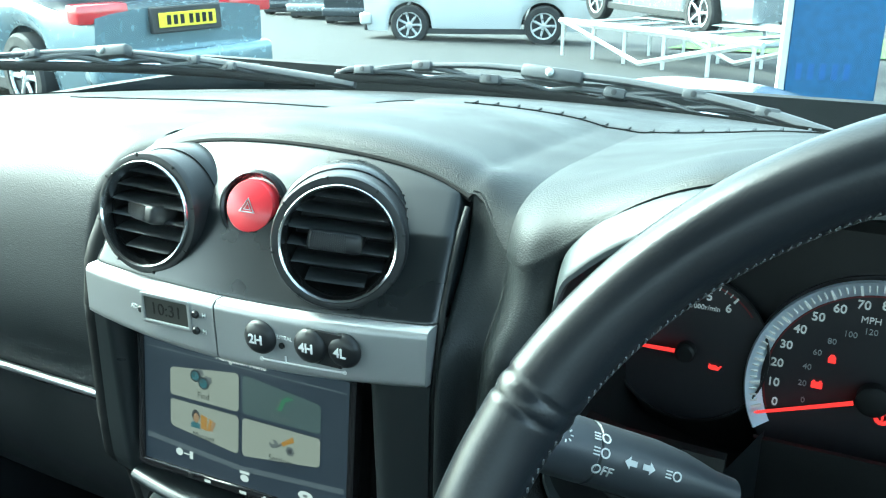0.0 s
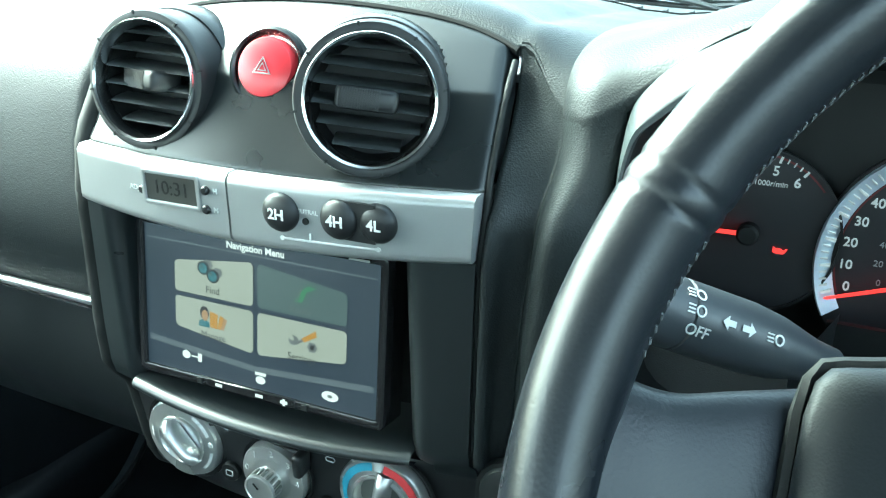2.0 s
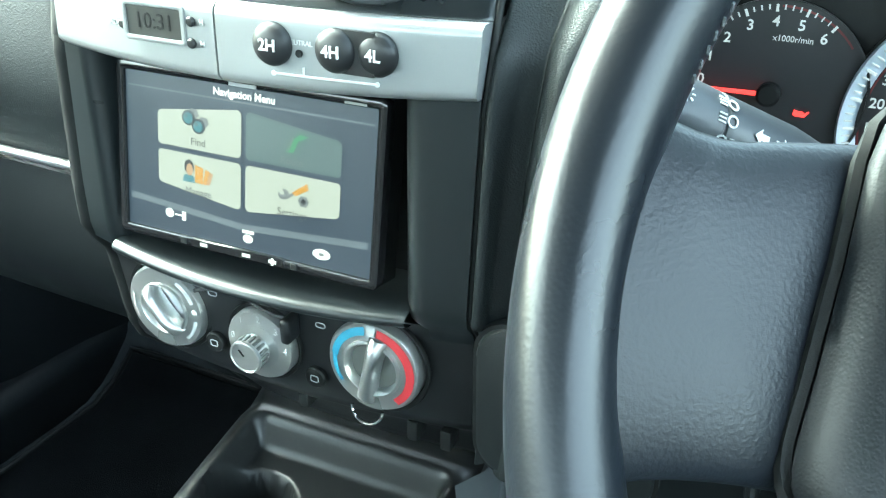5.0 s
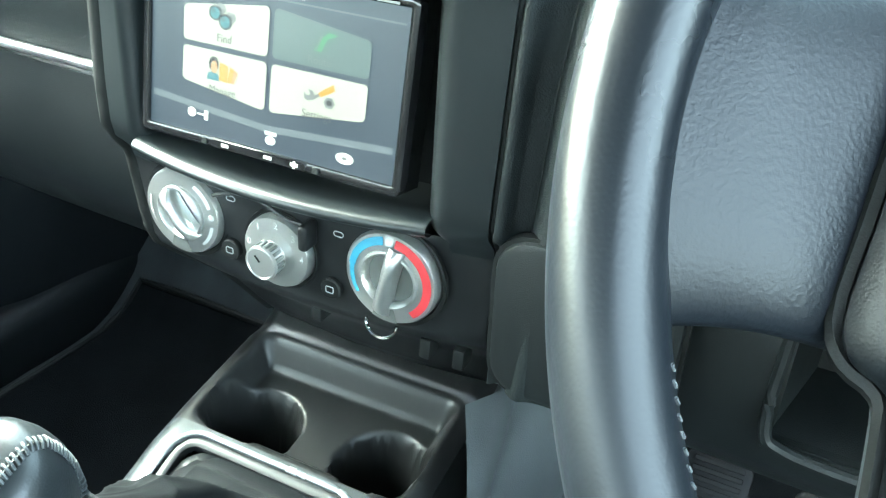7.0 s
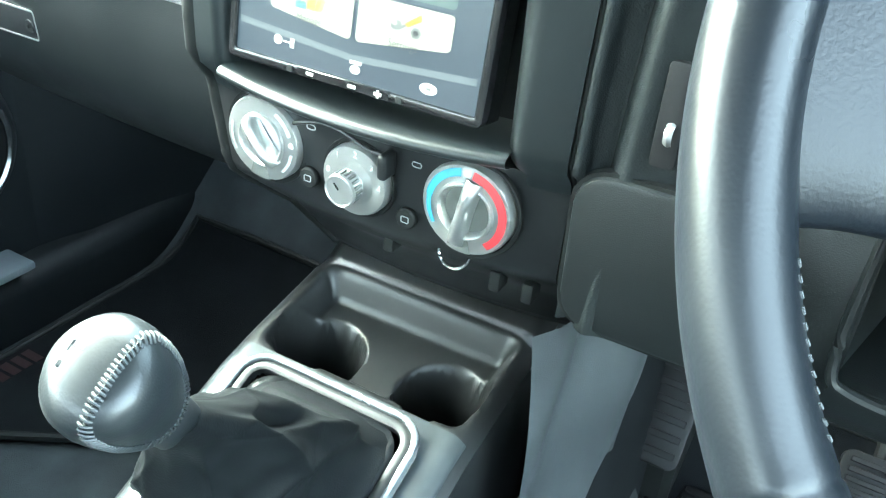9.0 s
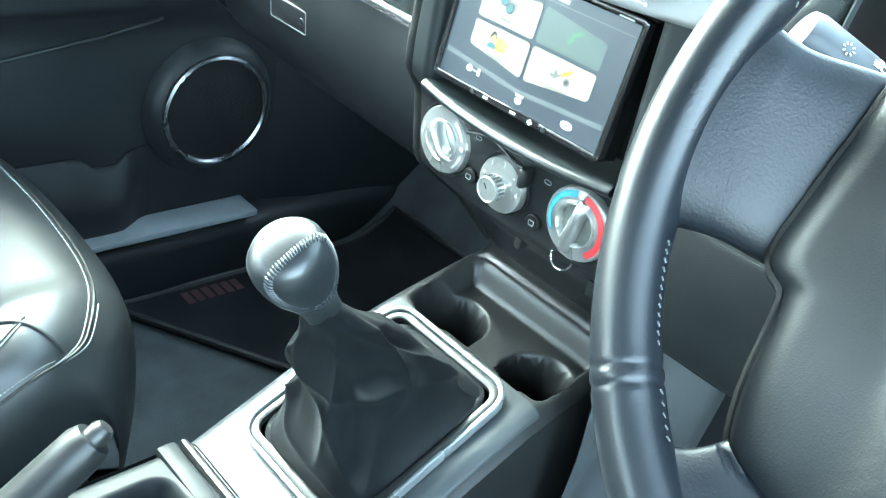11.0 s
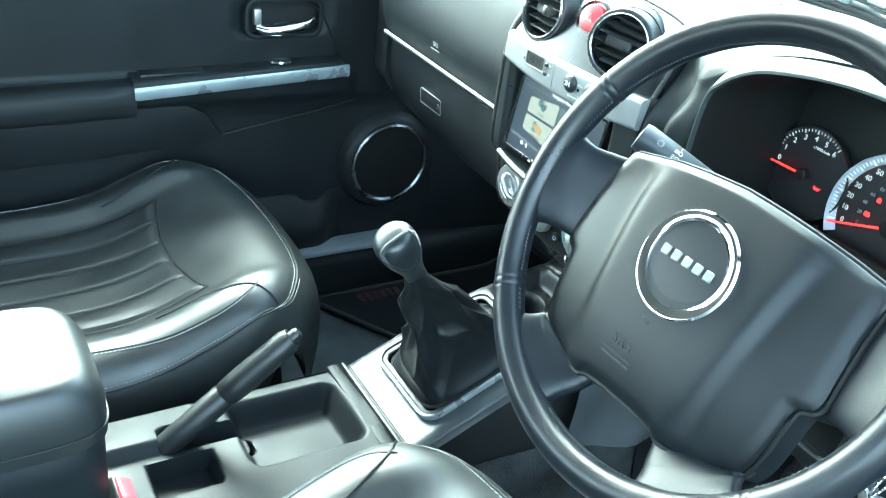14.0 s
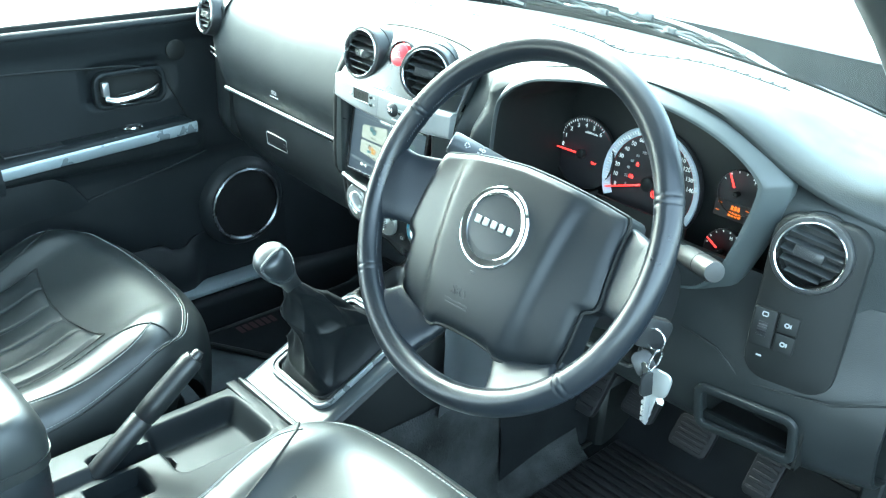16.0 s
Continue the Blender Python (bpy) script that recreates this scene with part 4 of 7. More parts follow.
# spanner and screwdriver
flat([(0.0330, -0.0065), (0.0350, -0.0085), (0.0435, -0.0035), (0.0425, 0.0000)], 0.0013, SCREEN_ORANGE, "icon", screen)
flat([(0.0285, -0.0100), (0.0295, -0.0112), (0.0340, -0.0080), (0.0332, -0.0066)], 0.0012, SCREEN_GREY, "icon", screen)
blob(0.0275, -0.0085, 0.0036, 0.0030, SCREEN_GREY, 0.0013, a=20)
blob(0.0262, -0.0072, 0.0020, 0.0014, SCREEN_LIGHT, 0.0014, a=-40)
blob(0.0405, -0.0105, 0.0036, 0.0034, SCREEN_GREY, 0.0014, 6)
blob(0.0405, -0.0105, 0.0016, 0.0015, SCREEN_DARK, 0.0015, 8)
# bottom row
blob(-0.0520, -0.0345, 0.0032, 0.0028, SCREEN_WHITE)
flat([(-0.0480, -0.0352), (-0.0425, -0.0352), (-0.0425, -0.0342), (-0.0480, -0.0342)], 0.0011, SCREEN_WHITE, "icon", screen)
flat([(-0.0430, -0.0375), (-0.0400, -0.0375), (-0.0400, -0.0320), (-0.0430, -0.0320)], 0.0011, SCREEN_WHITE, "icon", screen)
blob(0.0040, -0.0395, 0.0036, 0.0026, SCREEN_WHITE)
flat([(0.0000, -0.0365), (0.0080, -0.0365), (0.0080, -0.0345), (0.0000, -0.0345)], 0.0011, SCREEN_WHITE, "icon", screen)
blob(0.0530, -0.0385, 0.0058, 0.0032, SCREEN_WHITE)
blob(0.0530, -0.0385, 0.0018, 0.0010, SCREEN_GREY, 0.0013)
# key strip below the screen and unread maker's marks
keys = part("key_strip", box(-0.036, 0.030, -0.0520, -0.0462, -0.002, 0.0026, 0.0008, 1, m=HU), material("gloss_black_keys", (0.012, 0.012, 0.013), 0.15), head_unit, "glossy strip of touch keys")
for x, w in ((-0.026, 0.0050), (0.004, 0.0055), (0.022, 0.0050)):
    part("key_mark", box(x - w / 2, x + w / 2, -0.0502, -0.0482, 0.0026, 0.0029, m=HU), SCREEN_WHITE, keys)
part("key_mark", box(0.0212, 0.0228, -0.0514, -0.0470, 0.0026, 0.0029, m=HU), SCREEN_WHITE, keys)
for x in (-0.041, 0.036):
    part("tiny_button", box(x - 0.0022, x + 0.0022, -0.0512, -0.0474, 0.001, 0.0028, 0.0004, 1, m=HU), MATTE, head_unit)
part("mark_bar", box(-0.009, 0.009, 0.0468, 0.0488, 0.002, 0.0024, m=HU), DIM_MARK, head_unit)
part("mark_bar", box(0.064, 0.077, 0.0472, 0.0484, 0.002, 0.0024, m=HU), DIAL_GREY, head_unit)

# ---- instrument cluster ----
cluster = thing("instrument_cluster", "black instrument cluster with lit red needles under a hood", "instrument cluster")
HOOD = [(0.2045, 1.170), (0.2045, 1.230), (0.208, 1.280), (0.218, 1.302), (0.245, 1.322), (0.285, 1.338), (0.360, 1.349), (0.430, 1.347), (0.500, 1.334), (0.555, 1.311), (0.594, 1.286), (0.600, 1.271), (0.594, 1.235), (0.568, 1.160), (0.545, 1.125), (0.500, 1.105), (0.400, 1.100), (0.300, 1.100), (0.216, 1.115)]
MOUTH = [(0.2100, 1.170), (0.2095, 1.230), (0.2150, 1.274), (0.2270, 1.290), (0.252, 1.309), (0.287, 1.323), (0.360, 1.336), (0.430, 1.333), (0.495, 1.318), (0.540, 1.298), (0.567, 1.277), (0.570, 1.264), (0.566, 1.237), (0.549, 1.175), (0.530, 1.142), (0.497, 1.118), (0.400, 1.112), (0.300, 1.112), (0.226, 1.126)]
rim_pts = spline([(x, 0, z) for x, z in HOOD], 5, closed=True)
mouth_pts = spline([(x, 0, z) for x, z in MOUTH], 5, closed=True)


def hood(u, v):
    """From the outer edge of the rim over its rounded face to the mouth, and back to the gauges."""
    i = round(u * len(rim_pts)) % len(rim_pts)
    p, q = rim_pts[i], mouth_pts[i]
    near = 0.020 + 0.030 * ease(0.30, 0.60, p.x)
    c = Vector((0.390, 0, 1.215))
    k = [(-0.03, near + 0.026, 1), (0.0, near + 0.016, 1), (0.10, near + 0.012, 1), (0.75, near - 0.003, 1), (0.95, near - 0.003, 1), (1.0, near + 0.004, 1), (1.0, 0.10, 0.965), (1.0, 0.168, 0.94)]
    j = min(int(v * (len(k) - 1)), len(k) - 2)
    f = v * (len(k) - 1) - j
    s, y, g = (k[j][n] + (k[j + 1][n] - k[j][n]) * f for n in range(3))
    w = c + (p.lerp(q, s) - c) * g
    return (w.x, y + 0.02 * max(0, (1.16 - p.z) / 0.05) * (v < 0.8), w.z)


part("hood_rim", sheet(lambda u, v: hood(u, v * 5 / 7), len(rim_pts), 20, wrap=True), material("smooth_hood_plastic", (0.040, 0.048, 0.050), 0.42, bump=0.1, scale=2200, spec=0.4), cluster, "smooth dark grey rim round the gauges", sharp=60)
part("hood_inside", sheet(lambda u, v: hood(u, 5 / 7 + v * 2 / 7), len(rim_pts), 12, wrap=True), MATTE, cluster, "black inside of the hood", sharp=50)
part("back_plate", box(0.205, 0.60, 0.166, 0.171, 1.09, 1.298, 0.02, 2), MATTE, cluster, "black gauge face")
GAUGE_WHITE = glowing("gauge_white", (0.70, 0.74, 0.76), 0.022, (0.35, 0.36, 0.36))
GAUGE_RED = glowing("needle_red", (0.95, 0.03, 0.03), 0.110, (0.3, 0.01, 0.01))
GAUGE_AMBER = glowing("amber_digits", (1.0, 0.16, 0.01), 0.055, (0.2, 0.05, 0.01))
GAUGE_GREY = material("gauge_ring_paint", (0.42, 0.48, 0.54), 0.4, metal=0.3)
GAUGE_FACE = material("gauge_face", (0.012, 0.012, 0.014), 0.5, mottle=0.05)


def gauge(cx, cz, r, a0, a1, marks, needle, ring, tick, cy=0.157, size=0.010, tip=0.95, tail=0.15, small=(), at=0.78):
    """A dial face with raised ring, ticks, numbers and a needle; angles in degrees, anticlockwise from the right."""
    m = facing(cx, cy, cz, 4)
    g = part("gauge", lathe([(r * 1.02, -0.004), (r * 1.02, 0.0), (0, 0.0)], 48, m), GAUGE_FACE, cluster, "round gauge with white numbers and a red needle")
    if ring:
        s = sheet(lambda u, v: (r * (0.87 + 0.13 * v) * math.cos(radians(208 - 236 * u)), r * (0.87 + 0.13 * v) * math.sin(radians(208 - 236 * u)), 0.002 + 0.006 * v), 60, 2, 0.002)
        bmesh.ops.transform(s, matrix=m, verts=s.verts)
        part("silver_ring", s, GAUGE_GREY, g, "broad silver ring")
        band = sheet(lambda u, v: (r * (0.850 + 0.014 * v) * math.cos(radians(200 - 220 * u)), r * (0.850 + 0.014 * v) * math.sin(radians(200 - 220 * u)), 0.0012), 48, 1)
        bmesh.ops.transform(band, matrix=m, verts=band.verts)
        part("red_line", band, DIM_RED, g)
    else:
        part("thin_ring", lathe([(r * 1.03, 0.0), (r * 1.03, 0.003), (r, 0.003), (r, 0.0)], 48, m), GRIP, g)
    n = len(marks)
    for i in range(tick + 1):
        a = a0 + (a1 - a0) * i / tick
        big = (i * (n - 1)) % tick == 0
        w = 0.0007 if big else 0.0004
        part("tick", box(r * (0.885 if big else 0.91), r * 0.965, -w, w, 0.0006, 0.0068 if ring else 0.0012, m=m @ pose(0, 0, 0, 0, 0, a)), GAUGE_WHITE, g)
    for i, w in enumerate(marks):
        a = radians(a0 + (a1 - a0) * i / max(1, n - 1))
        lettering(w, size, m @ pose(r * at * math.cos(a), r * at * math.sin(a), 0.0008), "number", GAUGE_WHITE, g, bold=0.0001)
    for i, w in enumerate(small):
        a = radians(a0 + (a1 - a0) * i / (len(small) - 0.4))
        lettering(w, size * 0.68, m @ pose(r * 0.55 * math.cos(a), r * 0.55 * math.sin(a), 0.0008), "small_number", DIM_MARK, g)
    h = 0.0085
    nd = plate([(r * tail, -0.0013), (r * tip * 0.97, -0.0008), (r * tip, 0.0), (r * tip * 0.97, 0.0008), (r * tail, 0.0013)], 0.0012, m=m @ pose(0, 0, h, 0, 0, needle))
    part("needle", nd, GAUGE_RED, g, "lit red needle")
    part("needle_hub", lathe([(r * 0.13, 0.004), (r * 0.13, 0.0115), (r * 0.10, 0.0128), (0, 0.0130)], 28, m), MATTE, g)
    return g, m


DIM_RED = material("dim_red_band", (0.10, 0.008, 0.010), 0.5)
spd, ms = gauge(0.373, 1.1845, 0.0745, 197, 9.4, [str(10 * i) for i in range(15)], 199.5, True, 56, size=0.0078, small=[str(20 * i) for i in range(12)])
lettering("MPH", 0.0058, ms @ pose(-0.008, 0.0475, 0.0008), "unit", GAUGE_WHITE, spd)
house = [(-0.0028, -0.003), (0.0028, -0.003), (0.0028, 0.0008), (0.0012, 0.0036), (-0.0012, 0.0036), (-0.0028, 0.0008)]
part("warning_lamp", plate([(x * 0.8, y * 0.8) for x, y in house], 0.0008, m=ms @ pose(-0.026, 0.0188, 0.0005)), GAUGE_RED, spd, "lit red warning lamp")
part("warning_lamp", plate(rounded(0.0066, 0.0042, 0.0008), 0.0008, m=ms @ pose(-0.0325, 0.0, 0.0005)), GAUGE_RED, spd, "lit red battery lamp")
for x in (-0.0344, -0.0306):
    part("warning_lamp", box(x - 0.0006, x + 0.0006, 0.0020, 0.0031, 0.0005, 0.0013, m=ms), GAUGE_RED, spd)
part("warning_lamp", lathe([(0.0050, 0.0005), (0.0050, 0.0013), (0.0026, 0.0013), (0.0026, 0.0005)], 24, ms @ pose(0.0070, -0.0130, 0.0)), GAUGE_RED, spd, "lit red brake lamp")
part("warning_lamp", box(-0.0007, 0.0007, -0.002, 0.002, 0.0005, 0.0013, m=ms @ pose(0.0070, -0.0130, 0)), GAUGE_RED, spd)
rpm, mr = gauge(0.2600, 1.1940, 0.0500, 176, 54.5, [str(i) for i in range(7)], 181, False, 24, cy=0.155, size=0.0080, tip=0.92, tail=0.05)
lettering("x1000r/min", 0.0046, mr @ pose(0.007, 0.0300, 0.0008), "unit", GAUGE_WHITE, rpm)
arc = sheet(lambda u, v: ((0.0468 + 0.0012 * v) * math.cos(radians(92 - 55 * u)), (0.0468 + 0.0012 * v) * math.sin(radians(92 - 55 * u)), 0.0011), 24, 1)
bmesh.ops.transform(arc, matrix=mr, verts=arc.verts)
part("red_band", arc, DIM_RED, rpm)
can = [(-0.0052, -0.0016), (-0.0030, -0.0026), (0.0028, -0.0026), (0.0055, 0.0012), (0.0048, 0.0018), (0.0025, -0.0002), (0.0010, 0.0012), (-0.0030, 0.0012), (-0.0048, 0.0022)]
part("warning_lamp", plate([(x * 0.8, y * 0.8) for x, y in can], 0.0008, m=mr @ pose(0.0185, -0.0095, 0.0005)), GAUGE_RED, rpm, "lit red oil can lamp")
for cx, cz, a0, a1, needle, word, wx, wz in ((0.4980, 1.2130, 150, 10, 120, "F", 0.5150, 1.2310), (0.4930, 1.1330, 170, 40, 150, "H", 0.4985, 1.1520)):
    g, mg = gauge(cx, cz, 0.028, a0, a1, [""], needle, False, 6, cy=0.157, size=0.006, tip=0.95, tail=0.3)
    lettering(word, 0.0062, mg @ pose(wx - cx, wz - cz, 0.0008), "letter", GAUGE_WHITE, g)
mo = facing(0.4955, 0.1555, 1.1885, 4)
odo = part("odometer", plate(rounded(0.052, 0.022, 0.002), 0.001, m=mo), GAUGE_FACE, cluster, "dark display with amber digits")
for x0, y, n in ((-0.0045, 0.0042, 3), (-0.0065, -0.0042, 4)):
    for i in range(n):
        part("digit_bar", plate(rounded(0.0032, 0.0058, 0.0008), 0.0004, m=mo @ pose(x0 + 0.0044 * i + 0.002, y, 0.001)), GAUGE_AMBER, odo)
for x, y in ((-0.0195, 0.0065), (-0.0212, -0.0038), (0.0180, 0.0060)):
    part("digit_bar", plate(rounded(0.0050, 0.0011, 0.0004), 0.0004, m=mo @ pose(x, y, 0.001)), GAUGE_AMBER, odo)

# ---- steering wheel ----
WHEEL = Matrix.Translation((0.4288, -0.1921, 1.2473)) @ axes((0, 0, 0), (1, 0, 0), (0, -math.cos(radians(28.2)), math.sin(radians(28.2)))) @ pose(0, 0, 0, 0, 0, 4.0)
HUB = WHEEL @ pose(0.0, -0.003, 0, 0, 0, -2.0)
wheel = thing("steering_wheel", "black leather steering wheel with a chrome badge ring", "steering wheel")
RIM, FAT = 0.1808, 0.0131


def rim_r(a):
    """The rim swells a little at the thumb grips and has shallow grooves where the leather is joined."""
    d = math.degrees(a) % 360
    swell = 0.0010 * (1 - math.cos(2 * a)) / 2
    for j in (150.8, 21, 213.8, 318):
        dd = abs((d - j + 180) % 360 - 180)
        swell += 0.0004 * math.exp(-(dd / 2.6) ** 2) - 0.0007 * (math.exp(-((dd - 1.1) / 0.35) ** 2) + math.exp(-((dd + 1.1) / 0.35) ** 2))
    return FAT + swell


def rim_f(u, v):
    a, b = 2 * math.pi * u, 2 * math.pi * v
    r = rim_r(a)
    return WHEEL @ Vector(((RIM + r * math.cos(b)) * math.cos(a), (RIM + r * math.cos(b)) * math.sin(a), r * 1.06 * math.sin(b)))


rim = part("rim", sheet(rim_f, 900, 20, wrap=True), WHEEL_LEATHER, wheel, "shiny worn black leather rim", sharp=80)
bm = bmesh.new()
for i in range(290):
    a = radians(24 + 124 * i / 130) if i < 130 else radians(153 + 58 * (i - 130) / 50) if i < 180 else radians(216 + 100 * (i - 180) / 70) if i < 250 else radians(-40 + 58 * (i - 250) / 40)
    if any(abs((math.degrees(a) - k + 180) % 360 - 180) < 16 for k in (0, 180, 238, 302)):
        continue
    q = rim_r(a) + 0.0001
    b = math.pi * 0.96
    c = [WHEEL @ Vector(((RIM + q * math.cos(b + e)) * math.cos(a + s), (RIM + q * math.cos(b + e)) * math.sin(a + s), q * 1.06 * math.sin(b + e))) for e, s in ((-0.055, -0.0045), (0.055, 0.0045))]
    tube(c, 0.00042, 5, bm=bm)
part("rim_stitching", bm, material("grey_thread", (0.075, 0.08, 0.085), 0.8), rim)
rim.children[0]["kind"] = "stuff"


WRINKLED = material("creased_leather", (0.0062, 0.0082, 0.0115), 0.38, bump=0.24, scale=800, spec=0.3)


def spoke(a_pts, width, thick, depth0, depth1, flare):
    """A leather spoke from the hub to the rim along points in the wheel's plane."""
    pts = spline([(x, y, 0) for x, y in a_pts], 6)
    n = len(pts)

    def f(u, v):
        i = min(int(u * (n - 1)), n - 2)
        p = pts[i].lerp(pts[i + 1], u * (n - 1) - i)
        d = (pts[i + 1] - pts[i]).normalized()
        side = Vector((-d.y, d.x, 0))
        w = width[0] + (width[1] - width[0]) * u + flare * max(0, (u - 0.40) / 0.60) ** 3
        b = 2 * math.pi * v
        c, s = math.cos(b), math.sin(b)
        c, s = math.copysign(abs(c) ** 0.6, c), math.copysign(abs(s) ** 0.6, s)
        return HUB @ (p + side * (w / 2 * c) + Vector((0, 0, depth0 + (depth1 - depth0) * u + thick / 2 * s)))

    return f


for s in (-1, 1):
    arm = spoke(((s * 0.116, 0.0005), (s * 0.136, -0.001), (s * 0.156, -0.003), (s * 0.182, -0.004)), (0.087, 0.070), 0.025, -0.042, -0.001, 0.034)
    top = part("upper_spoke", sheet(arm, 30, 36), WRINKLED, wheel, "leather-covered upper spoke", sharp=70)
    bm = bmesh.new()
    for i in range(22):
        b = (0.52 if s < 0 else 0.0) - s * 0.055
        tube([Vector(arm(0.04 + 0.030 * i + e, b + k)) + HUB.to_3x3() @ Vector((0, 0.0005, 0.0003)) for e, k in ((0.0, -0.012), (0.012, 0.012))], 0.00055, 5, bm=bm)
    part("spoke_stitching", bm, bpy.data.materials["grey_thread"], top)["kind"] = "stuff"
    part("lower_spoke", sheet(spoke(((s * 0.072, -0.106), (s * 0.0755, -0.120), (s * 0.0845, -0.135), (s * 0.0955, -0.151)), (0.076, 0.074), 0.024, -0.036, -0.001, 0.040), 30, 36), WRINKLED, wheel, "leather-covered lower spoke", sharp=70)
COVER = [(0.0, 0.062), (0.035, 0.060), (0.075, 0.056), (0.108, 0.051), (0.1225, 0.045), (0.1255, 0.012), (0.1275, -0.014), (0.1290, -0.034), (0.1255, -0.0425), (0.1180, -0.0470), (0.1155, -0.056), (0.1130, -0.085), (0.1075, -0.1055), (0.099, -0.1125), (0.074, -0.1205), (0.047, -0.1245), (0.038, -0.1205), (0.018, -0.1180), (0.0, -0.1178)]
half = spline([(x, y, 0) for x, y in COVER], 3)
outline = [(p.x, p.y) for p in half] + [(-p.x, p.y) for p in half[-2:0:-1]]


def cover_h(x, y):
    r2 = (x / 0.135) ** 2 + ((y + 0.03) / 0.10) ** 2
    ridge = 0.0065 / (1 + math.exp((abs(x) - 0.0775 + 0.11 * (0.045 - y)) / 0.0026))
    return 0.002 - 0.0115 * r2**1.3 + ridge - 0.002


def cover(u, v):
    q = u * len(outline)
    i = int(q) % len(outline)
    a, b = outline[i], outline[(i + 1) % len(outline)]
    s = q - int(q)
    x, y = a[0] + (b[0] - a[0]) * s, a[1] + (b[1] - a[1]) * s
    if v <= 0.85:
        k = v / 0.85
        px, py = x * k, -0.005 + (y + 0.005) * k
        edge = max(0.0, (k - 0.90) / 0.10)
        return HUB @ Vector((px, py, cover_h(px, py) - 0.004 * edge**2))
    k = (v - 0.85) / 0.15
    return HUB @ Vector((x * (1 + 0.01 * k), y * (1 + 0.01 * k), cover_h(x, y) - 0.004 - 0.035 * k))


hubcover = part("airbag_cover", sheet(cover, len(outline), 60, wrap=True), material("airbag_cover_plastic", (0.0056, 0.0074, 0.0092), 0.40, bump=0.16, scale=1500, detail="voronoi", spec=0.27), wheel, "domed dark grey airbag cover", sharp=50)
part("cover_gap", tube([HUB @ Vector((x * 1.012, y * 1.012 - 0.0002, cover_h(x, y) - 0.0085)) for x, y in outline], 0.0022, 6, closed=True), MATTE, wheel, "black gap round the airbag cover")
BADGE = HUB @ pose(0.0, -0.006, cover_h(0, -0.006) - 0.0005, 0, 0, -1)
bd = part("badge", lathe([(0.0425, -0.003), (0.0425, 0.0015), (0.041, 0.0032), (0.036, 0.0035), (0.0335, 0.0020), (0.033, 0.0004)], 64, BADGE), CHROME, wheel, "round badge with a polished chrome ring")
part("badge_face", lathe([(0.0335, 0.0004), (0.02, 0.0012), (0, 0.0016)], 48, BADGE), material("badge_grey", (0.010, 0.012, 0.015), 0.38, spec=0.3), bd)
for i in range(5):
    part("badge_mark", box(-0.0255 + i * 0.0108, -0.0180 + i * 0.0108, -0.0040, 0.0040, 0.0008, 0.0028, 0.0008, 1, m=BADGE @ pose(0, 0.002, 0)), DIAL_GREY, bd)
lettering("SRS", 0.014, HUB @ pose(-0.013, -0.080, cover_h(0.0, -0.080) + 0.0002), "airbag_letters", material("embossed_grey", (0.010, 0.0125, 0.015), 0.5, spec=0.3), hubcover, depth=0.0004)
for k in (0, 1):
    part("airbag_letters_bar", box(-0.029 + 0.002 * k, 0.003, -0.0915 - 0.004 * k, -0.0900 - 0.004 * k, cover_h(0, -0.092) - 0.0008, cover_h(0, -0.092) + 0.0004, m=HUB), bpy.data.materials["embossed_grey"], hubcover)
part("cover_mark", box(-0.008, -0.001, -0.0575, -0.0545, cover_h(0, -0.055) - 0.001, cover_h(0, -0.055) + 0.0005, 0.0004, 1, m=HUB), bpy.data.materials["embossed_grey"], hubcover)
part("hub_core", lathe([(0.060, -0.012), (0.060, -0.05), (0.045, -0.075), (0, -0.075)], 32, HUB @ pose(0, -0.03, 0)), MATTE, wheel)

# ---- steering column and stalks ----
column = thing("steering_column", "dark grey plastic steering column shroud with stalks", "steering column")
COL = WHEEL @ pose(0, -0.004, -0.05)


def shroud(u, v):
    a = 2 * math.pi * u
    c, s = math.cos(a), math.sin(a)
    c, s = math.copysign(abs(c) ** 0.55, c), math.copysign(abs(s) ** 0.55, s)
    k = 0.86 + 0.14 * min(1, v * 8)
    return COL @ Vector((0.068 * c * k, -0.020 + 0.055 * s * k, -0.020 - 0.235 * v))


part("shroud", sheet(shroud, 40, 16, wrap=True), GRIP, column, "grained lower shroud", sharp=60)


def stalk(tip, root, r, name, label, mat):
    tip, root = Vector(tip), Vector(root)
    d = (tip - root).normalized()
    m = axes(root, Vector((0, 0, 1)), d)
    L = (tip - root).length
    return part(name, lathe([(r * 0.55, 0), (r * 0.62, L * 0.10), (r * 0.90, L * 0.26), (r, L * 0.38), (r, L * 0.665), (r * 0.95, L * 0.67), (r * 0.95, L * 0.675), (r, L * 0.68), (r * 1.0, L * 0.95), (r * 0.90, L * 0.99), (0, L)], 28, m), mat, column, label)


TIP, ROOT = Vector((0.2220, -0.0690, 1.2460)), Vector((0.3120, -0.0020, 1.1955))
st = stalk(TIP, ROOT, 0.0150, "light_stalk", "dark light stalk with white symbols", material("stalk_plastic", (0.032, 0.038, 0.045), 0.40, bump=0.2, scale=2000))
d0 = (TIP - ROOT).normalized()
toward = Vector((0.10, -0.80, 0.59))
toward = (toward - d0 * toward.dot(d0)).normalized()


def on_stalk(s, side):
    """A pose on the stalk's near face, s metres from its tip; side moves up across it."""
    p = TIP - d0 * s
    upw = toward.cross(-d0).normalized()
    n = (toward + upw * side / 0.0150).normalized()
    return axes(p + n * 0.01512, -d0, n)


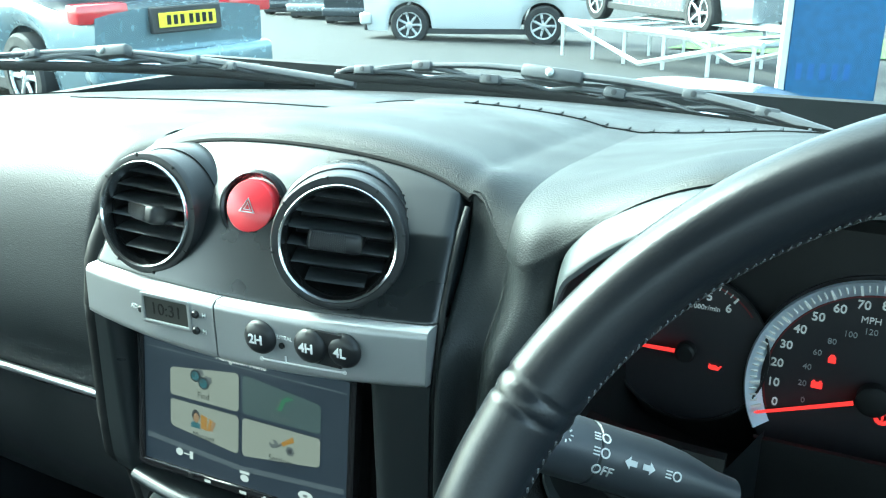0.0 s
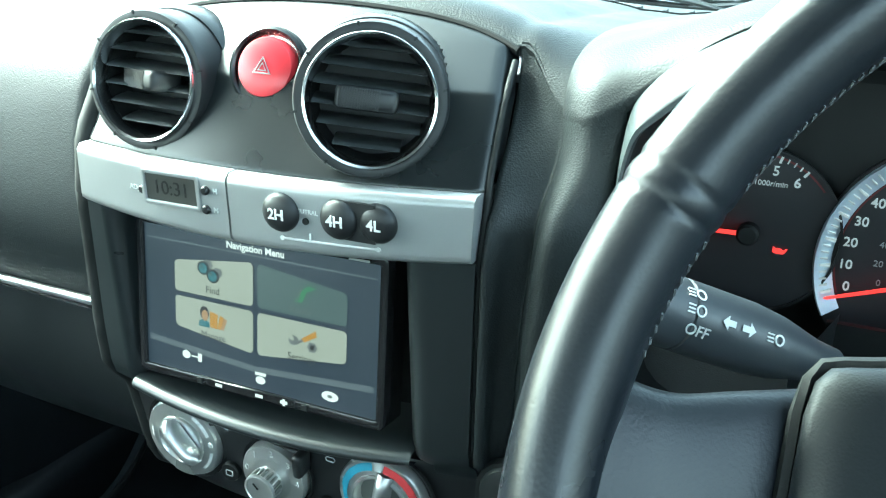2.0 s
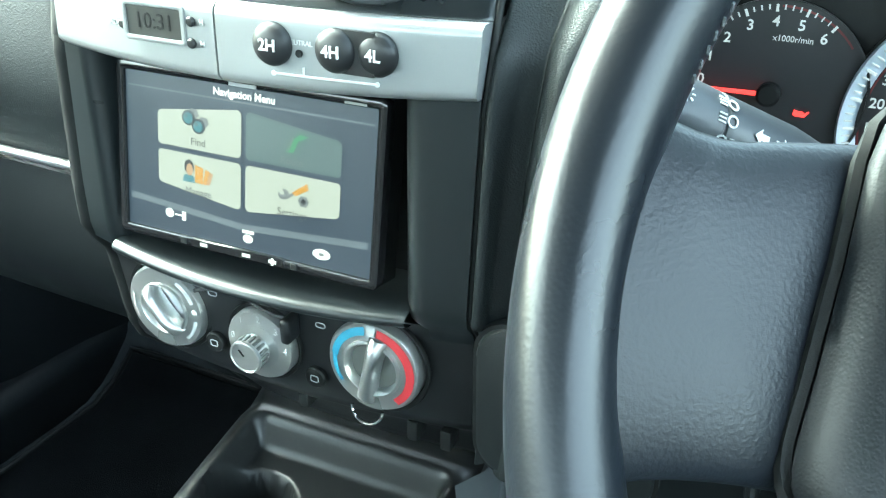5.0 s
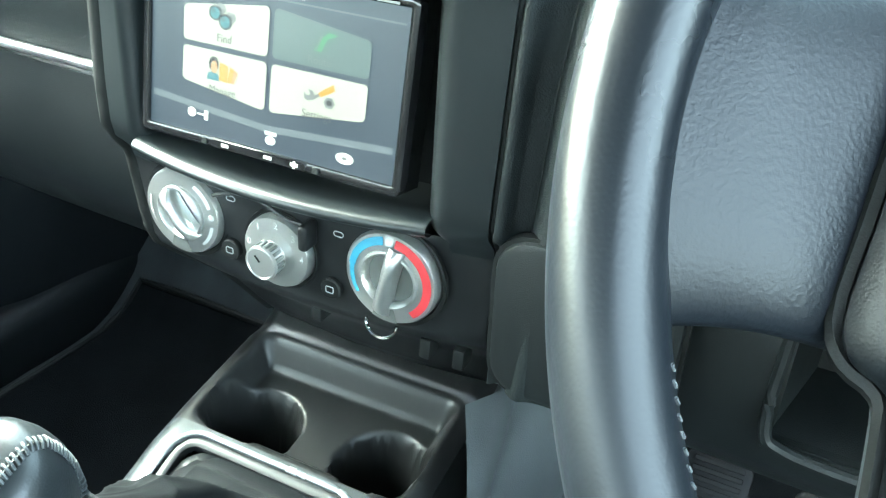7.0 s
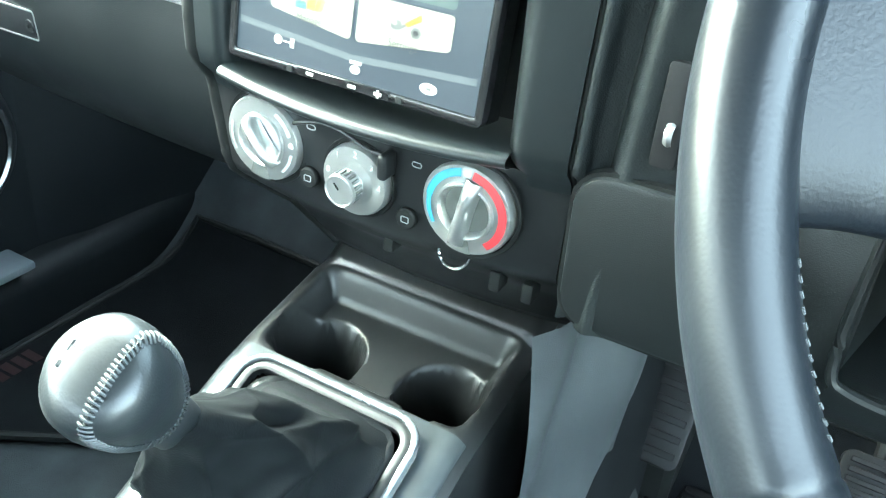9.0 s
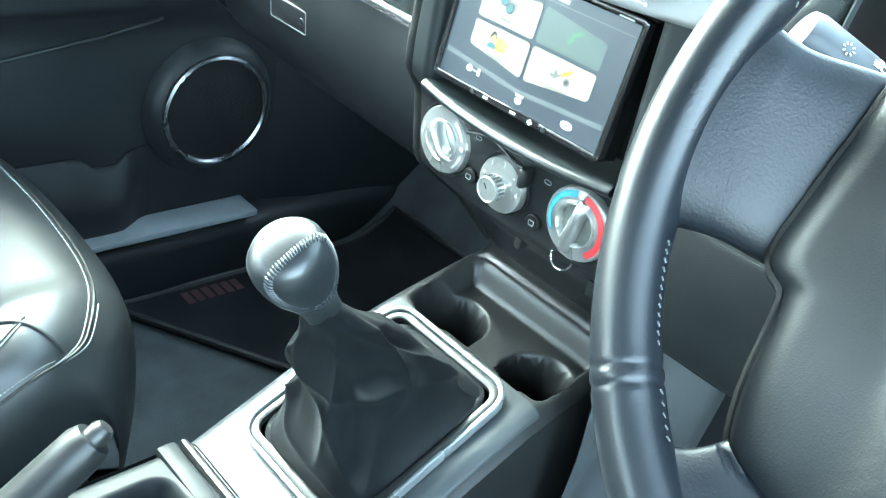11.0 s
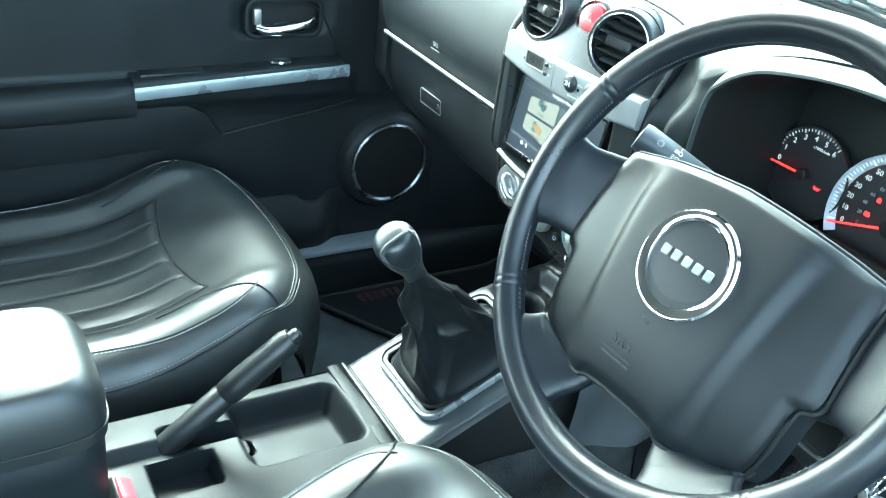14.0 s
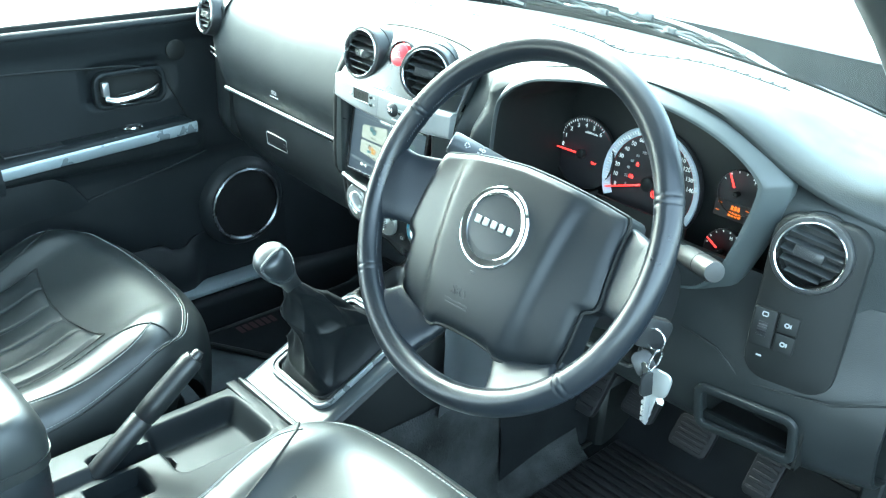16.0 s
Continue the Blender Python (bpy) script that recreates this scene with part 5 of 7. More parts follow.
lettering("OFF", 0.0064, on_stalk(0.043, -0.0078), "stalk_letters", WHITE_MARK, st)
for s, side in ((0.041, 0.0082), (0.041, 0.0008), (0.080, 0.0)):
    m = on_stalk(s, side)
    part("stalk_symbol", lathe([(0.0024, 0), (0.0024, 0.0004), (0.0017, 0.0004), (0.0017, 0)], 14, m @ pose(0.001, 0, 0)), WHITE_MARK, st)
    for j in (-1, 0, 1):
        part("stalk_symbol", box(-0.0052, -0.0020, -0.0003 + j * 0.0015, 0.0003 + j * 0.0015, 0, 0.0004, m=m), WHITE_MARK, st)
for sgn in (-1, 1):
    m = on_stalk(0.0605 + 0.0046 * sgn, 0.0)
    ar = bmesh.new()
    q = [(0.0036, 0), (0.0006, 0.0030), (0.0006, 0.0013), (-0.0030, 0.0013), (-0.0030, -0.0013), (0.0006, -0.0013), (0.0006, -0.0030)]
    ar.faces.new([ar.verts.new((x * sgn, y, 0.0005)) for x, y in q])
    bmesh.ops.transform(ar, matrix=m, verts=ar.verts)
    part("stalk_arrow", ar, WHITE_MARK, st)
m = on_stalk(0.021, 0.004)
for j in range(8):
    part("stalk_symbol", box(0.0022, 0.0036, -0.0003, 0.0003, 0, 0.0004, m=m @ pose(0, 0, 0, 0, 0, 45 * j)), WHITE_MARK, st)
stalk((0.596, -0.055, 1.214), (0.515, 0.005, 1.190), 0.0118, "wiper_stalk", "grey wiper stalk with a round end", GRIP)

# ---- centre console ----
console = thing("centre_console", "black plastic centre console with cup holders and a gear opening", "car console")
CON_Z = [(-0.200, 0.772), (-0.170, 0.786), (-0.080, 0.826), (0.0, 0.858), (0.040, 0.868), (0.118, 0.884), (0.132, 0.884), (0.175, 0.905), (0.21, 0.94)]


def in_box(x, y, x0, x1, y0, y1, r, soft):
    """1 inside a rounded rectangle, 0 outside, with a sloping wall."""
    cx, cy, hx, hy = (x0 + x1) / 2, (y0 + y1) / 2, (x1 - x0) / 2 - r, (y1 - y0) / 2 - r
    dx, dy = max(0, abs(x - cx) - hx), max(0, abs(y - cy) - hy)
    return 1 - ease(0, soft, math.hypot(dx, dy) - r + soft)


def con_top(x, y):
    z = straight(CON_Z, y)
    tray = in_box(x, y, -0.092, 0.094, 0.020, 0.122, 0.016, 0.020)
    z -= 0.026 * tray
    cup = max(1 - ease(0.031, 0.037, math.hypot(x + 0.052, y - 0.052)), 1 - ease(0.031, 0.037, math.hypot(x - 0.056, y - 0.056)))
    z -= 0.060 * cup * (1 if y > 0.016 else 0)
    edge = max(0, (abs(x) - 0.088) / 0.017)
    return z - 0.010 * min(1, edge) ** 2


def boot_hole(u, v):
    y = -0.197 + 0.400 * v
    x = -0.105 + 0.21 * u
    return abs(x) < 0.066 and -0.160 < y < 0.000


part("console_top", sheet(lambda u, v: (-0.105 + 0.21 * u, -0.197 + 0.400 * v, con_top(-0.105 + 0.21 * u, -0.197 + 0.400 * v)), 84, 150, skip=boot_hole), CONSOLE, console, "black plastic tray with two cup wells", sharp=70)
for s in (-1, 1):
    part("side_panel", sheet(lambda u, v: (s * (0.105 + 0.028 * v**1.5 + 0.012 * u * v), -0.197 + 0.40 * u, (con_top(s * 0.105, -0.197 + 0.40 * u)) * (1 - v) + 0.49 * v), 30, 10), CONSOLE, console, "plain console flank", sharp=60)
part("rear_face", sheet(lambda u, v: (-0.105 + 0.21 * u, -0.197 - 0.004 * v, con_top(-0.105 + 0.21 * u, -0.197) - 0.05 * v), 20, 4), MATTE, console)
SLOPE = math.degrees(math.atan2(0.072, 0.160))
RING = pose(0, -0.080, 0.8305, SLOPE, 0, 0)
SURROUND = material("satin_grey_trim", (0.034, 0.04, 0.043), 0.34, bump=0.08, scale=2400, mottle=0.08, spec=0.38)


def surround_hole(u, v):
    x, y = -0.099 + 0.198 * u, -0.196 + 0.212 * v
    return in_box(x, y, -0.070, 0.070, -0.164, 0.002, 0.018, 0.001) > 0.5


part("gear_surround", sheet(lambda u, v: (-0.099 + 0.198 * u, -0.196 + 0.212 * v, straight(CON_Z, -0.196 + 0.212 * v) + 0.0030 - 0.010 * min(1, max(0, (abs(-0.099 + 0.198 * u) - 0.086) / 0.017)) ** 2), 80, 84, 0.003, (0, 0, -1), skip=surround_hole), SURROUND, console, "satin grey trim panel round the gear boot", sharp=60)
FRAME_METAL = material("dull_silver_frame", (0.26, 0.28, 0.29), 0.26, metal=0.6, bump=0.04, scale=2600, mottle=0.06)
part("gear_frame", frame_plate(0.154, 0.190, 0.024, 0.0050, 0.0085, 0.0022, RING), FRAME_METAL, console, "rounded satin silver frame round the gear boot")
part("gear_frame_inner", frame_plate(0.1445, 0.1805, 0.019, 0.0085, 0.0060, 0.0025, RING), GRIP, console)
# rear length of the console
rear = thing("rear_console", "grey plastic rear console with a storage bin beside the handbrake", "car console")


def rear_top(x, y):
    z = 0.766 + 0.004 * math.cos(x * 20)
    z -= 0.040 * in_box(x, y, -0.088, 0.045, -0.385, -0.225, 0.022, 0.022)
    z -= 0.030 * in_box(x, y, -0.036, 0.050, -0.500, -0.418, 0.010, 0.008) * (x > -0.01)
    z += 0.016 * in_box(x, y, -0.105, 0.0, -0.60, -0.395, 0.03, 0.02) * ease(-0.02, -0.035, x)
    z -= 0.040 * in_box(x, y, -0.054, -0.018, -0.478, -0.356, 0.014, 0.004)
    e = max(0, (abs(x) - 0.100) / 0.015)
    return z - 0.012 * min(1, e) ** 2


part("bin_top", sheet(lambda u, v: (-0.115 + 0.23 * u, -0.62 + 0.418 * v, rear_top(-0.115 + 0.23 * u, -0.62 + 0.418 * v)), 92, 150), CONSOLE_REAR, rear, "grey plastic top with moulded bins", sharp=70)
for s in (-1, 1):
    part("side_panel", sheet(lambda u, v: (s * (0.115 + 0.012 * v), -0.62 + 0.418 * u, 0.757 * (1 - v) + 0.49 * v), 10, 4), CONSOLE_REAR, rear)
part("step_trim", box(-0.104, 0.104, -0.2045, -0.1985, 0.752, 0.776, 0.0018, 2), GRIP, rear, "dark seam strip at the step")
part("front_ledge", box(-0.112, 0.112, -0.2230, -0.2050, 0.700, 0.7695, 0.003, 2), CONSOLE_REAR, rear)

armrest = thing("armrest_box", "padded grey armrest box between the seats", "armrest")


def arm(z0, z1, y0, grow):
    def f(u, v):
        a = 2 * math.pi * u
        c, s = math.cos(a), math.sin(a)
        c, s = math.copysign(abs(c) ** 0.35, c), math.copysign(abs(s) ** 0.35, s)
        lid = math.sin(min(1, max(0, v)) * math.pi / 2)
        k = 1 - (1 - math.sqrt(max(0, 1 - max(0, (v - grow) / (1 - grow)) ** 2))) * 0.35 if v > grow else 1
        if v == 1:
            k = 0.0
        return (-0.005 + 0.092 * c * k, (y0 - 0.15) + 0.15 * s * k, z0 + (z1 - z0) * min(1, v / 0.9))

    return sheet(f, 48, 14, wrap=True)


part("box", arm(0.70, 0.896, -0.548, 0.85), CONSOLE_REAR, armrest, "grey plastic box")
part("lid", arm(0.899, 0.974, -0.544, 0.35), SEAT_LEATHER, armrest, "padded leather lid", sharp=70)
pts = [(-0.005 + 0.0925 * math.copysign(abs(math.cos(a)) ** 0.35, math.cos(a)), -0.694 + 0.151 * math.copysign(abs(math.sin(a)) ** 0.35, math.sin(a)), 0.914) for a in [2 * math.pi * i / 60 for i in range(60)]]
part("lid_seam", tube(pts, 0.0013, 6, closed=True), MATTE, armrest)

buckle = thing("seat_belt_buckle", "black seat belt buckle with a red release button", "seat belt buckle")
BK = pose(0.066, -0.545, 0.800, -32, 0, 0)
part("case", box(-0.024, 0.024, -0.012, 0.012, -0.05, 0.018, 0.005, 3, m=BK), GRIP, buckle)
part("release_button", box(-0.019, 0.019, -0.010, 0.010, 0.014, 0.0215, 0.004, 3, m=BK), RED_BUTTON, buckle, "red release button")
part("strap", box(-0.018, 0.018, -0.003, 0.003, -0.16, -0.045, m=BK), MATTE, buckle)

# ---- gear lever ----
gear = thing("gear_lever", "gear lever with a stitched leather knob and a gathered leather boot", "gear lever")
KN = Vector((0.0508, -0.2205, 1.0502))
FOOT = Vector((0.010, -0.078, 0.845))
KD = (KN - FOOT).normalized()
mk = axes(KN, (1, 0, 0), KD)
kb = lathe([(0.0125, -0.062), (0.013, -0.05), (0.014, -0.04), (0.0178, -0.026), (0.0222, -0.012), (0.0246, 0.002), (0.025, 0.012), (0.024, 0.021), (0.0205, 0.0268), (0.0125, 0.0295), (0, 0.03)], 40, mk @ Matrix.Diagonal((0.95, 1.03, 1, 1)))
knob = part("knob", kb, material("knob_leather", (0.015, 0.018, 0.020), 0.32, bump=0.10, scale=1000, detail="voronoi"), gear, "grey leather knob with a stitched seam", sharp=80)
KNOB_R = [(-0.04, 0.014), (-0.026, 0.0178), (-0.012, 0.0222), (0.002, 0.0246), (0.012, 0.025), (0.021, 0.024), (0.0268, 0.0205), (0.0295, 0.0125), (0.03, 0)]
KC = KN + KD * 0.006
SN = Vector((0.86, -0.03, 0.01)).normalized()
S1 = SN.cross(KD).normalized()
S2 = SN.cross(S1)
into_knob = mk.inverted()


def knob_edge(phi, off):
    """Where a plane beside the knob's middle leaves its surface, in the direction phi."""
    c, d, s = KC + SN * off, S1 * math.cos(phi) + S2 * math.sin(phi), 0.004
    while s < 0.04:
        q = into_knob @ (c + d * s)
        if q.z > 0.0300 or q.z < -0.040 or math.hypot(q.x / 0.95, q.y / 1.03) > straight(KNOB_R, q.z):
            break
        s += 0.0003
    return c + d * s


bm, line = bmesh.new(), []
for i in range(72):
    phi = 2 * math.pi * i / 72
    mid = knob_edge(phi, 0.0135)
    line.append(mid)
    if (into_knob @ mid).z < -0.034:
        continue
    ends = [knob_edge(phi - 0.022, 0.0112), knob_edge(phi + 0.022, 0.0158)]
    tube([ends[0], ends[0].lerp(mid, 0.5) + (mid - KC) * 0.022, mid + (mid - KC) * 0.030, ends[1].lerp(mid, 0.5) + (mid - KC) * 0.022, ends[1]], 0.0007, 6, bm=bm)
part("knob_stitching", bm, material("dark_thread", (0.028, 0.033, 0.037), 0.45), knob, "thick whip stitching in grey thread")
part("knob_seam", tube(line, 0.0007, 6, closed=True), MATTE, knob)
# worn shift pattern, no longer legible
for i, (x, y, w, h) in enumerate(((-0.012, 0.004, 0.0012, 0.005), (-0.006, 0.004, 0.0012, 0.005), (0.0, 0.004, 0.0012, 0.005), (-0.006, 0.004, 0.012, 0.0010), (-0.012, -0.004, 0.002, 0.003), (0.0, -0.004, 0.002, 0.003))):
    part("pattern_bar", box(x - w / 2, x + w / 2, y - h / 2, y + h / 2, 0.0284, 0.0297, 0.0003, 1, m=mk), bpy.data.materials["knob_leather"], knob)
part("lever_rod", tube([KN - KD * 0.055, FOOT], 0.009, 14), GRIP, gear)


def boot(u, v):
    """Leather gathered from the square frame up to the collar under the knob, leaning back, with soft folds."""
    a = 2 * math.pi * u
    c, s = math.cos(a), math.sin(a)
    sq = 0.45 + 0.55 * v
    bx, by = math.copysign(abs(c) ** 0.42, c) * 0.064, math.copysign(abs(s) ** 0.42, s) * 0.083
    base = RING @ Vector((bx, by, 0.003))
    top = KN - KD * 0.052 + Vector((0.0135 * c, 0.0135 * s * 0.9, 0))
    mid_c = Vector((0.020, -0.132, 0.932))
    ring = mid_c + Vector((0.036 * math.copysign(abs(c) ** 0.8, c), 0.048 * s, 0.010 * s))
    w0, w1, w2 = (1 - v) ** 2, 2 * v * (1 - v), v * v
    p = base * w0 + ring * w1 + top * w2
    crease = lambda q: 1 - 2 * abs(math.sin(q)) ** 0.7
    fold = crease(1.5 * a + 2.6 * v + 0.6) * 0.55 + crease(2.5 * a - 4 * v + 1.3) * 0.40 + crease(a + 6.5 * v + 0.4) * 0.50
    amp = 0.0125 * math.sin(math.pi * min(1, v * 1.05)) * (1 - 0.5 * v)
    nrm = Vector((c, s, 0.15))
    n3 = noise.noise(Vector((c * 1.6, s * 1.6, v * 4.0))) * 0.010 * math.sin(math.pi * v)
    sag = -0.012 * math.sin(math.pi * min(1, v * 2.5)) * (v < 0.4)
    return p + nrm * (fold * amp + n3) + Vector((0, 0, sag))


part("boot", sheet(boot, 140, 80, wrap=True), material("boot_leather", (0.0062, 0.0074, 0.0084), 0.38, bump=0.15, scale=900, detail="voronoi", spec=0.22), gear, "gathered black leather boot", sharp=80)


def boot_skirt(u, v):
    """The slack leather between the frame and the foot of the boot."""
    a = 2 * math.pi * u
    c, s = math.cos(a), math.sin(a)
    k = 1.0 - 0.50 * v
    fold = abs(math.sin(3.5 * a + 2.2 * v)) ** 0.6 + 0.6 * abs(math.sin(5.5 * a - 3 * v + 0.8))
    return RING @ Vector((math.copysign(abs(c) ** 0.36, c) * 0.066 * k, math.copysign(abs(s) ** 0.36, s) * 0.0845 * k, 0.0020 - 0.014 * v + 0.008 * fold * math.sin(math.pi * v) ** 0.8))


part("boot_skirt", sheet(boot_skirt, 140, 20, wrap=True), bpy.data.materials["boot_leather"], gear, "slack creased leather inside the frame", sharp=80)

# ---- handbrake ----
brake = thing("handbrake_lever", "dark grey handbrake lever with a push button, standing raised", "handbrake")
HB0, HB1 = Vector((-0.036, -0.468, 0.768)), Vector((-0.014, -0.318, 0.908))
mh = axes(HB0, (1, 0, 0), HB1 - HB0)
HL = (HB1 - HB0).length
part("lever", lathe([(0.0150, -0.02), (0.0160, 0.02), (0.0165, HL * 0.46), (0.0150, HL * 0.47), (0.0150, HL * 0.475), (0.0165, HL * 0.485), (0.0175, HL * 0.60), (0.0165, HL * 0.85), (0.0160, HL * 0.96), (0.0130, HL), (0.0085, HL)], 32, mh), material("lever_plastic", (0.0085, 0.010, 0.011), 0.42, bump=0.2, scale=1800, spec=0.32), brake, "ringed plastic grip", sharp=50)
part("button", lathe([(0.0082, HL - 0.005), (0.0082, HL + 0.007), (0.006, HL + 0.011), (0, HL + 0.012)], 20, mh), GRIP, brake)
part("gaiter_plate", plate(rounded(0.034, 0.110, 0.012), 0.003, 0.001, pose(-0.036, -0.418, 0.7300)), MATTE, brake)


# ---- seats ----
def seat(xc, dz, name, label):
    s = thing(name, label, "car seat")
    PROF = [(-0.80, 0.772), (-0.65, 0.766), (-0.50, 0.768), (-0.42, 0.780), (-0.35, 0.808), (-0.285, 0.833), (-0.228, 0.840), (-0.182, 0.824), (-0.158, 0.788), (-0.152, 0.72), (-0.168, 0.60)]
    prof = spline([(0, y, z + dz) for y, z in PROF], 4)
    SIDE = [(-0.262, -0.26), (-0.270, -0.12), (-0.267, -0.045), (-0.252, 0.002), (-0.226, 0.026), (-0.190, 0.029), (-0.152, 0.010), (-0.08, 0.0), (0, 0.002), (0.08, 0.0), (0.152, 0.010), (0.190, 0.029), (0.226, 0.026), (0.252, 0.002), (0.267, -0.045), (0.270, -0.12), (0.262, -0.26)]
    side = spline([(x, 0, z) for x, z in SIDE], 3)

    def f(u, v):
        q = v * (len(prof) - 1)
        i = min(int(q), len(prof) - 2)
        p = prof[i].lerp(prof[i + 1], q - i)
        k = u * (len(side) - 1)
        j = min(int(k), len(side) - 2)
        w = side[j].lerp(side[j + 1], k - j)
        over = ease(0.40, 0.72, v)
        rise = w.z * (1 - 0.75 * over) - 0.012 * over * (abs(w.x) / 0.26) ** 2 + 0.006 * over
        bow = 0.045 * (abs(w.x) / 0.26) ** 3.5 * over
        narrow = 1 - 0.05 * over
        y = p.y - bow * 1.1 - 0.015 * (abs(w.x) / 0.26) ** 4
        return (xc + w.x * narrow, y, max(0.56, p.z + rise) + 0.0007 * noise.noise(Vector((w.x * 9 + xc * 7, p.y * 9, 3))))

    cush = part("cushion", sheet(f, 64, 72), SEAT_LEATHER, s, "leather cushion with raised bolsters", sharp=75)

    def insert(u, v):
        x = -0.146 + 0.292 * u
        y = -0.78 + 0.42 * v + 0.020 * (2 * u - 1) ** 2
        q = abs((u * 5) % 1 - 0.5) * 2
        e = min(u, 1 - u, 1.5 * (1 - v)) * 12
        zc = straight([(p.y, p.z) for p in prof[:29]], y) + 0.010 * (abs(x) / 0.152) ** 3
        return (xc + x, y, zc + 0.0052 * math.sqrt(max(0, 1 - q**9)) * min(1, e) ** 0.5 + 0.0025 - 0.004 * (e < 0.3) + 0.0010 * math.sin(u * 23 + v * 9))

    for u in (0.0, 1.0):
        part("insert_seam", tube([Vector(insert(u, v / 30)) + Vector((0, 0, 0.002)) for v in range(31)], 0.0016, 6), MATTE, s)
    part("insert_seam", tube([Vector(insert(u / 20, 1.0)) + Vector((0, 0, 0.002)) for u in range(21)], 0.0016, 6), MATTE, s)
    part("insert", sheet(insert, 100, 44), SEAT_CLOTH, s, "pleated perforated centre", sharp=75)

    def seam(pts, rad, mat, nm, off=0.0):
        part(nm, tube(pts, rad, 6), mat, s)

    def surf(u, v, lift=0.0):
        x, y, z = f(u, v)
        return (x, y, z + lift)

    # a stitched seam along each bolster and a plain one from the front corner to the pleats
    for sx in (-1, 1):
        way = [(0.5 + sx * p.x, p.y) for p in spline([(0.205, 0.04, 0), (0.235, 0.20, 0), (0.262, 0.36, 0), (0.258, 0.46, 0), (0.225, 0.525, 0)], 14)]
        part("bolster_seam", tube([surf(u, v, 0.0003) for u, v in way], 0.0009, 6), MATTE, s)
        bm = bmesh.new()
        for (u0, v0), (u1, v1) in zip(way, way[1:]):
            for c, d in ((0.06, 0.42), (0.56, 0.92)):
                tube([surf(u0 + (u1 - u0) * q + sx * 0.007, v0 + (v1 - v0) * q, 0.0008) for q in (c, d)], 0.0008, 4, bm=bm)
        part("bolster_stitching", bm, STITCH, s, "pale single stitching")["kind"] = "stuff"
        way = [(0.5 + sx * p.x, p.y) for p in spline([(0.315, 0.612, 0), (0.27, 0.56, 0), (0.225, 0.50, 0), (0.185, 0.40, 0), (0.165, 0.30, 0)], 10)]
        part("panel_seam", tube([surf(u, v, 0.0006) for u, v in way], 0.0017, 6), MATTE, s)
    # piping and double stitching run along the sides and round the front edge
    loop = [(0.165, 0.02 + 0.56 * i / 40) for i in range(41)] + [(0.165 + 0.060 * (1 - math.cos(a)), 0.58 + 0.085 * math.sin(a)) for a in [math.pi / 2 * i / 10 for i in range(1, 11)]] + [(0.225 + 0.275 * i / 20, 0.665 + 0.012 * i / 20) for i in range(1, 21)]
    loop += [(1 - u, v) for u, v in loop[-2::-1]]
    part("piping", tube([surf(u, v, 0.0003) for u, v in loop], 0.0016, 6), MATTE, s)
    for off in (0.010, -0.010):
        bm = bmesh.new()
        for i in range(len(loop) - 1):
            (u0, v0), (u1, v1) = loop[i], loop[i + 1]
            if off < 0 and 0.30 < u0 < 0.70:
                continue
            k = 0.5 - abs(u0 - 0.5)
            du, dv = (math.copysign(off, 0.5 - u0), 0.0) if v0 < 0.60 else (0.0, -off * 1.2)
            for q in (0.0, 0.5):
                c, d = q + 0.06, q + 0.40
                tube([surf(u0 + (u1 - u0) * c + du, v0 + (v1 - v0) * c + dv, 0.0003), surf(u0 + (u1 - u0) * d + du, v0 + (v1 - v0) * d + dv, 0.0006)], 0.0006, 4, bm=bm)
        st = part("stitching", bm, STITCH, s, "pale double stitching")
        st["kind"] = "stuff"


    def back(u, v):
        a = 2 * math.pi * u
        c, sn = math.cos(a), math.sin(a)
        c, sn = math.copysign(abs(c) ** 0.5, c), math.copysign(abs(sn) ** 0.5, sn)
        z = 0.76 + 0.60 * v
        k = math.sqrt(max(0, 1 - max(0, (v - 0.88) / 0.12) ** 2)) if v > 0.88 else 1
        return (xc + 0.255 * c * (1 - 0.12 * v) * k, -0.885 - 0.25 * v + (0.070 * sn - 0.03 * (sn < 0) * (1 - c * c) * -1) * max(k, 0.1), z)

    part("backrest", sheet(back, 48, 24, wrap=True), SEAT_LEATHER, s, "leather backrest", sharp=75)
    part("seat_base", box(xc - 0.22, xc + 0.22, -0.78, -0.24, 0.545, 0.70, 0.02, 2), MATTE, s)
    for x in (-0.19, 0.19):
        part("seat_rail", box(xc + x - 0.015, xc + x + 0.015, -0.80, -0.19, 0.512, 0.548, 0.003, 1), GRIP, s)
    part("adjust_lever", tube([(xc + 0.17, -0.22, 0.60), (xc + 0.19, -0.175, 0.598), (xc + 0.21, -0.17, 0.598)], 0.007, 8), GRIP, s)
    return s


seat(-0.432, 0.0, "car_seat", "black leather front passenger seat with pleated centre and pale stitching")
seat(0.412, 0.040, "car_seat", "black leather driver's seat with pale stitching")

# ---- passenger door ----
door = thing("passenger_door", "closed front door with dark trim, silver pull and round speaker", "car door")
DX = -0.700


def card(u, v):
    y = -0.98 + 1.38 * u
    z = 0.585 + 0.63 * v
    x = DX
    x += 0.018 * ease(1.16, 1.215, z)
    x += 0.022 * ease(1.00, 0.985, z) * ease(0.93, 0.955, z) * ease(0.09, 0.05, y)
    x -= 0.012 * ease(0.94, 0.90, z)
    hold = in_box(y, z, -0.165, 0.018, 1.055, 1.148, 0.03, 0.012)
    x -= 0.016 * hold
    return (x, y, z)


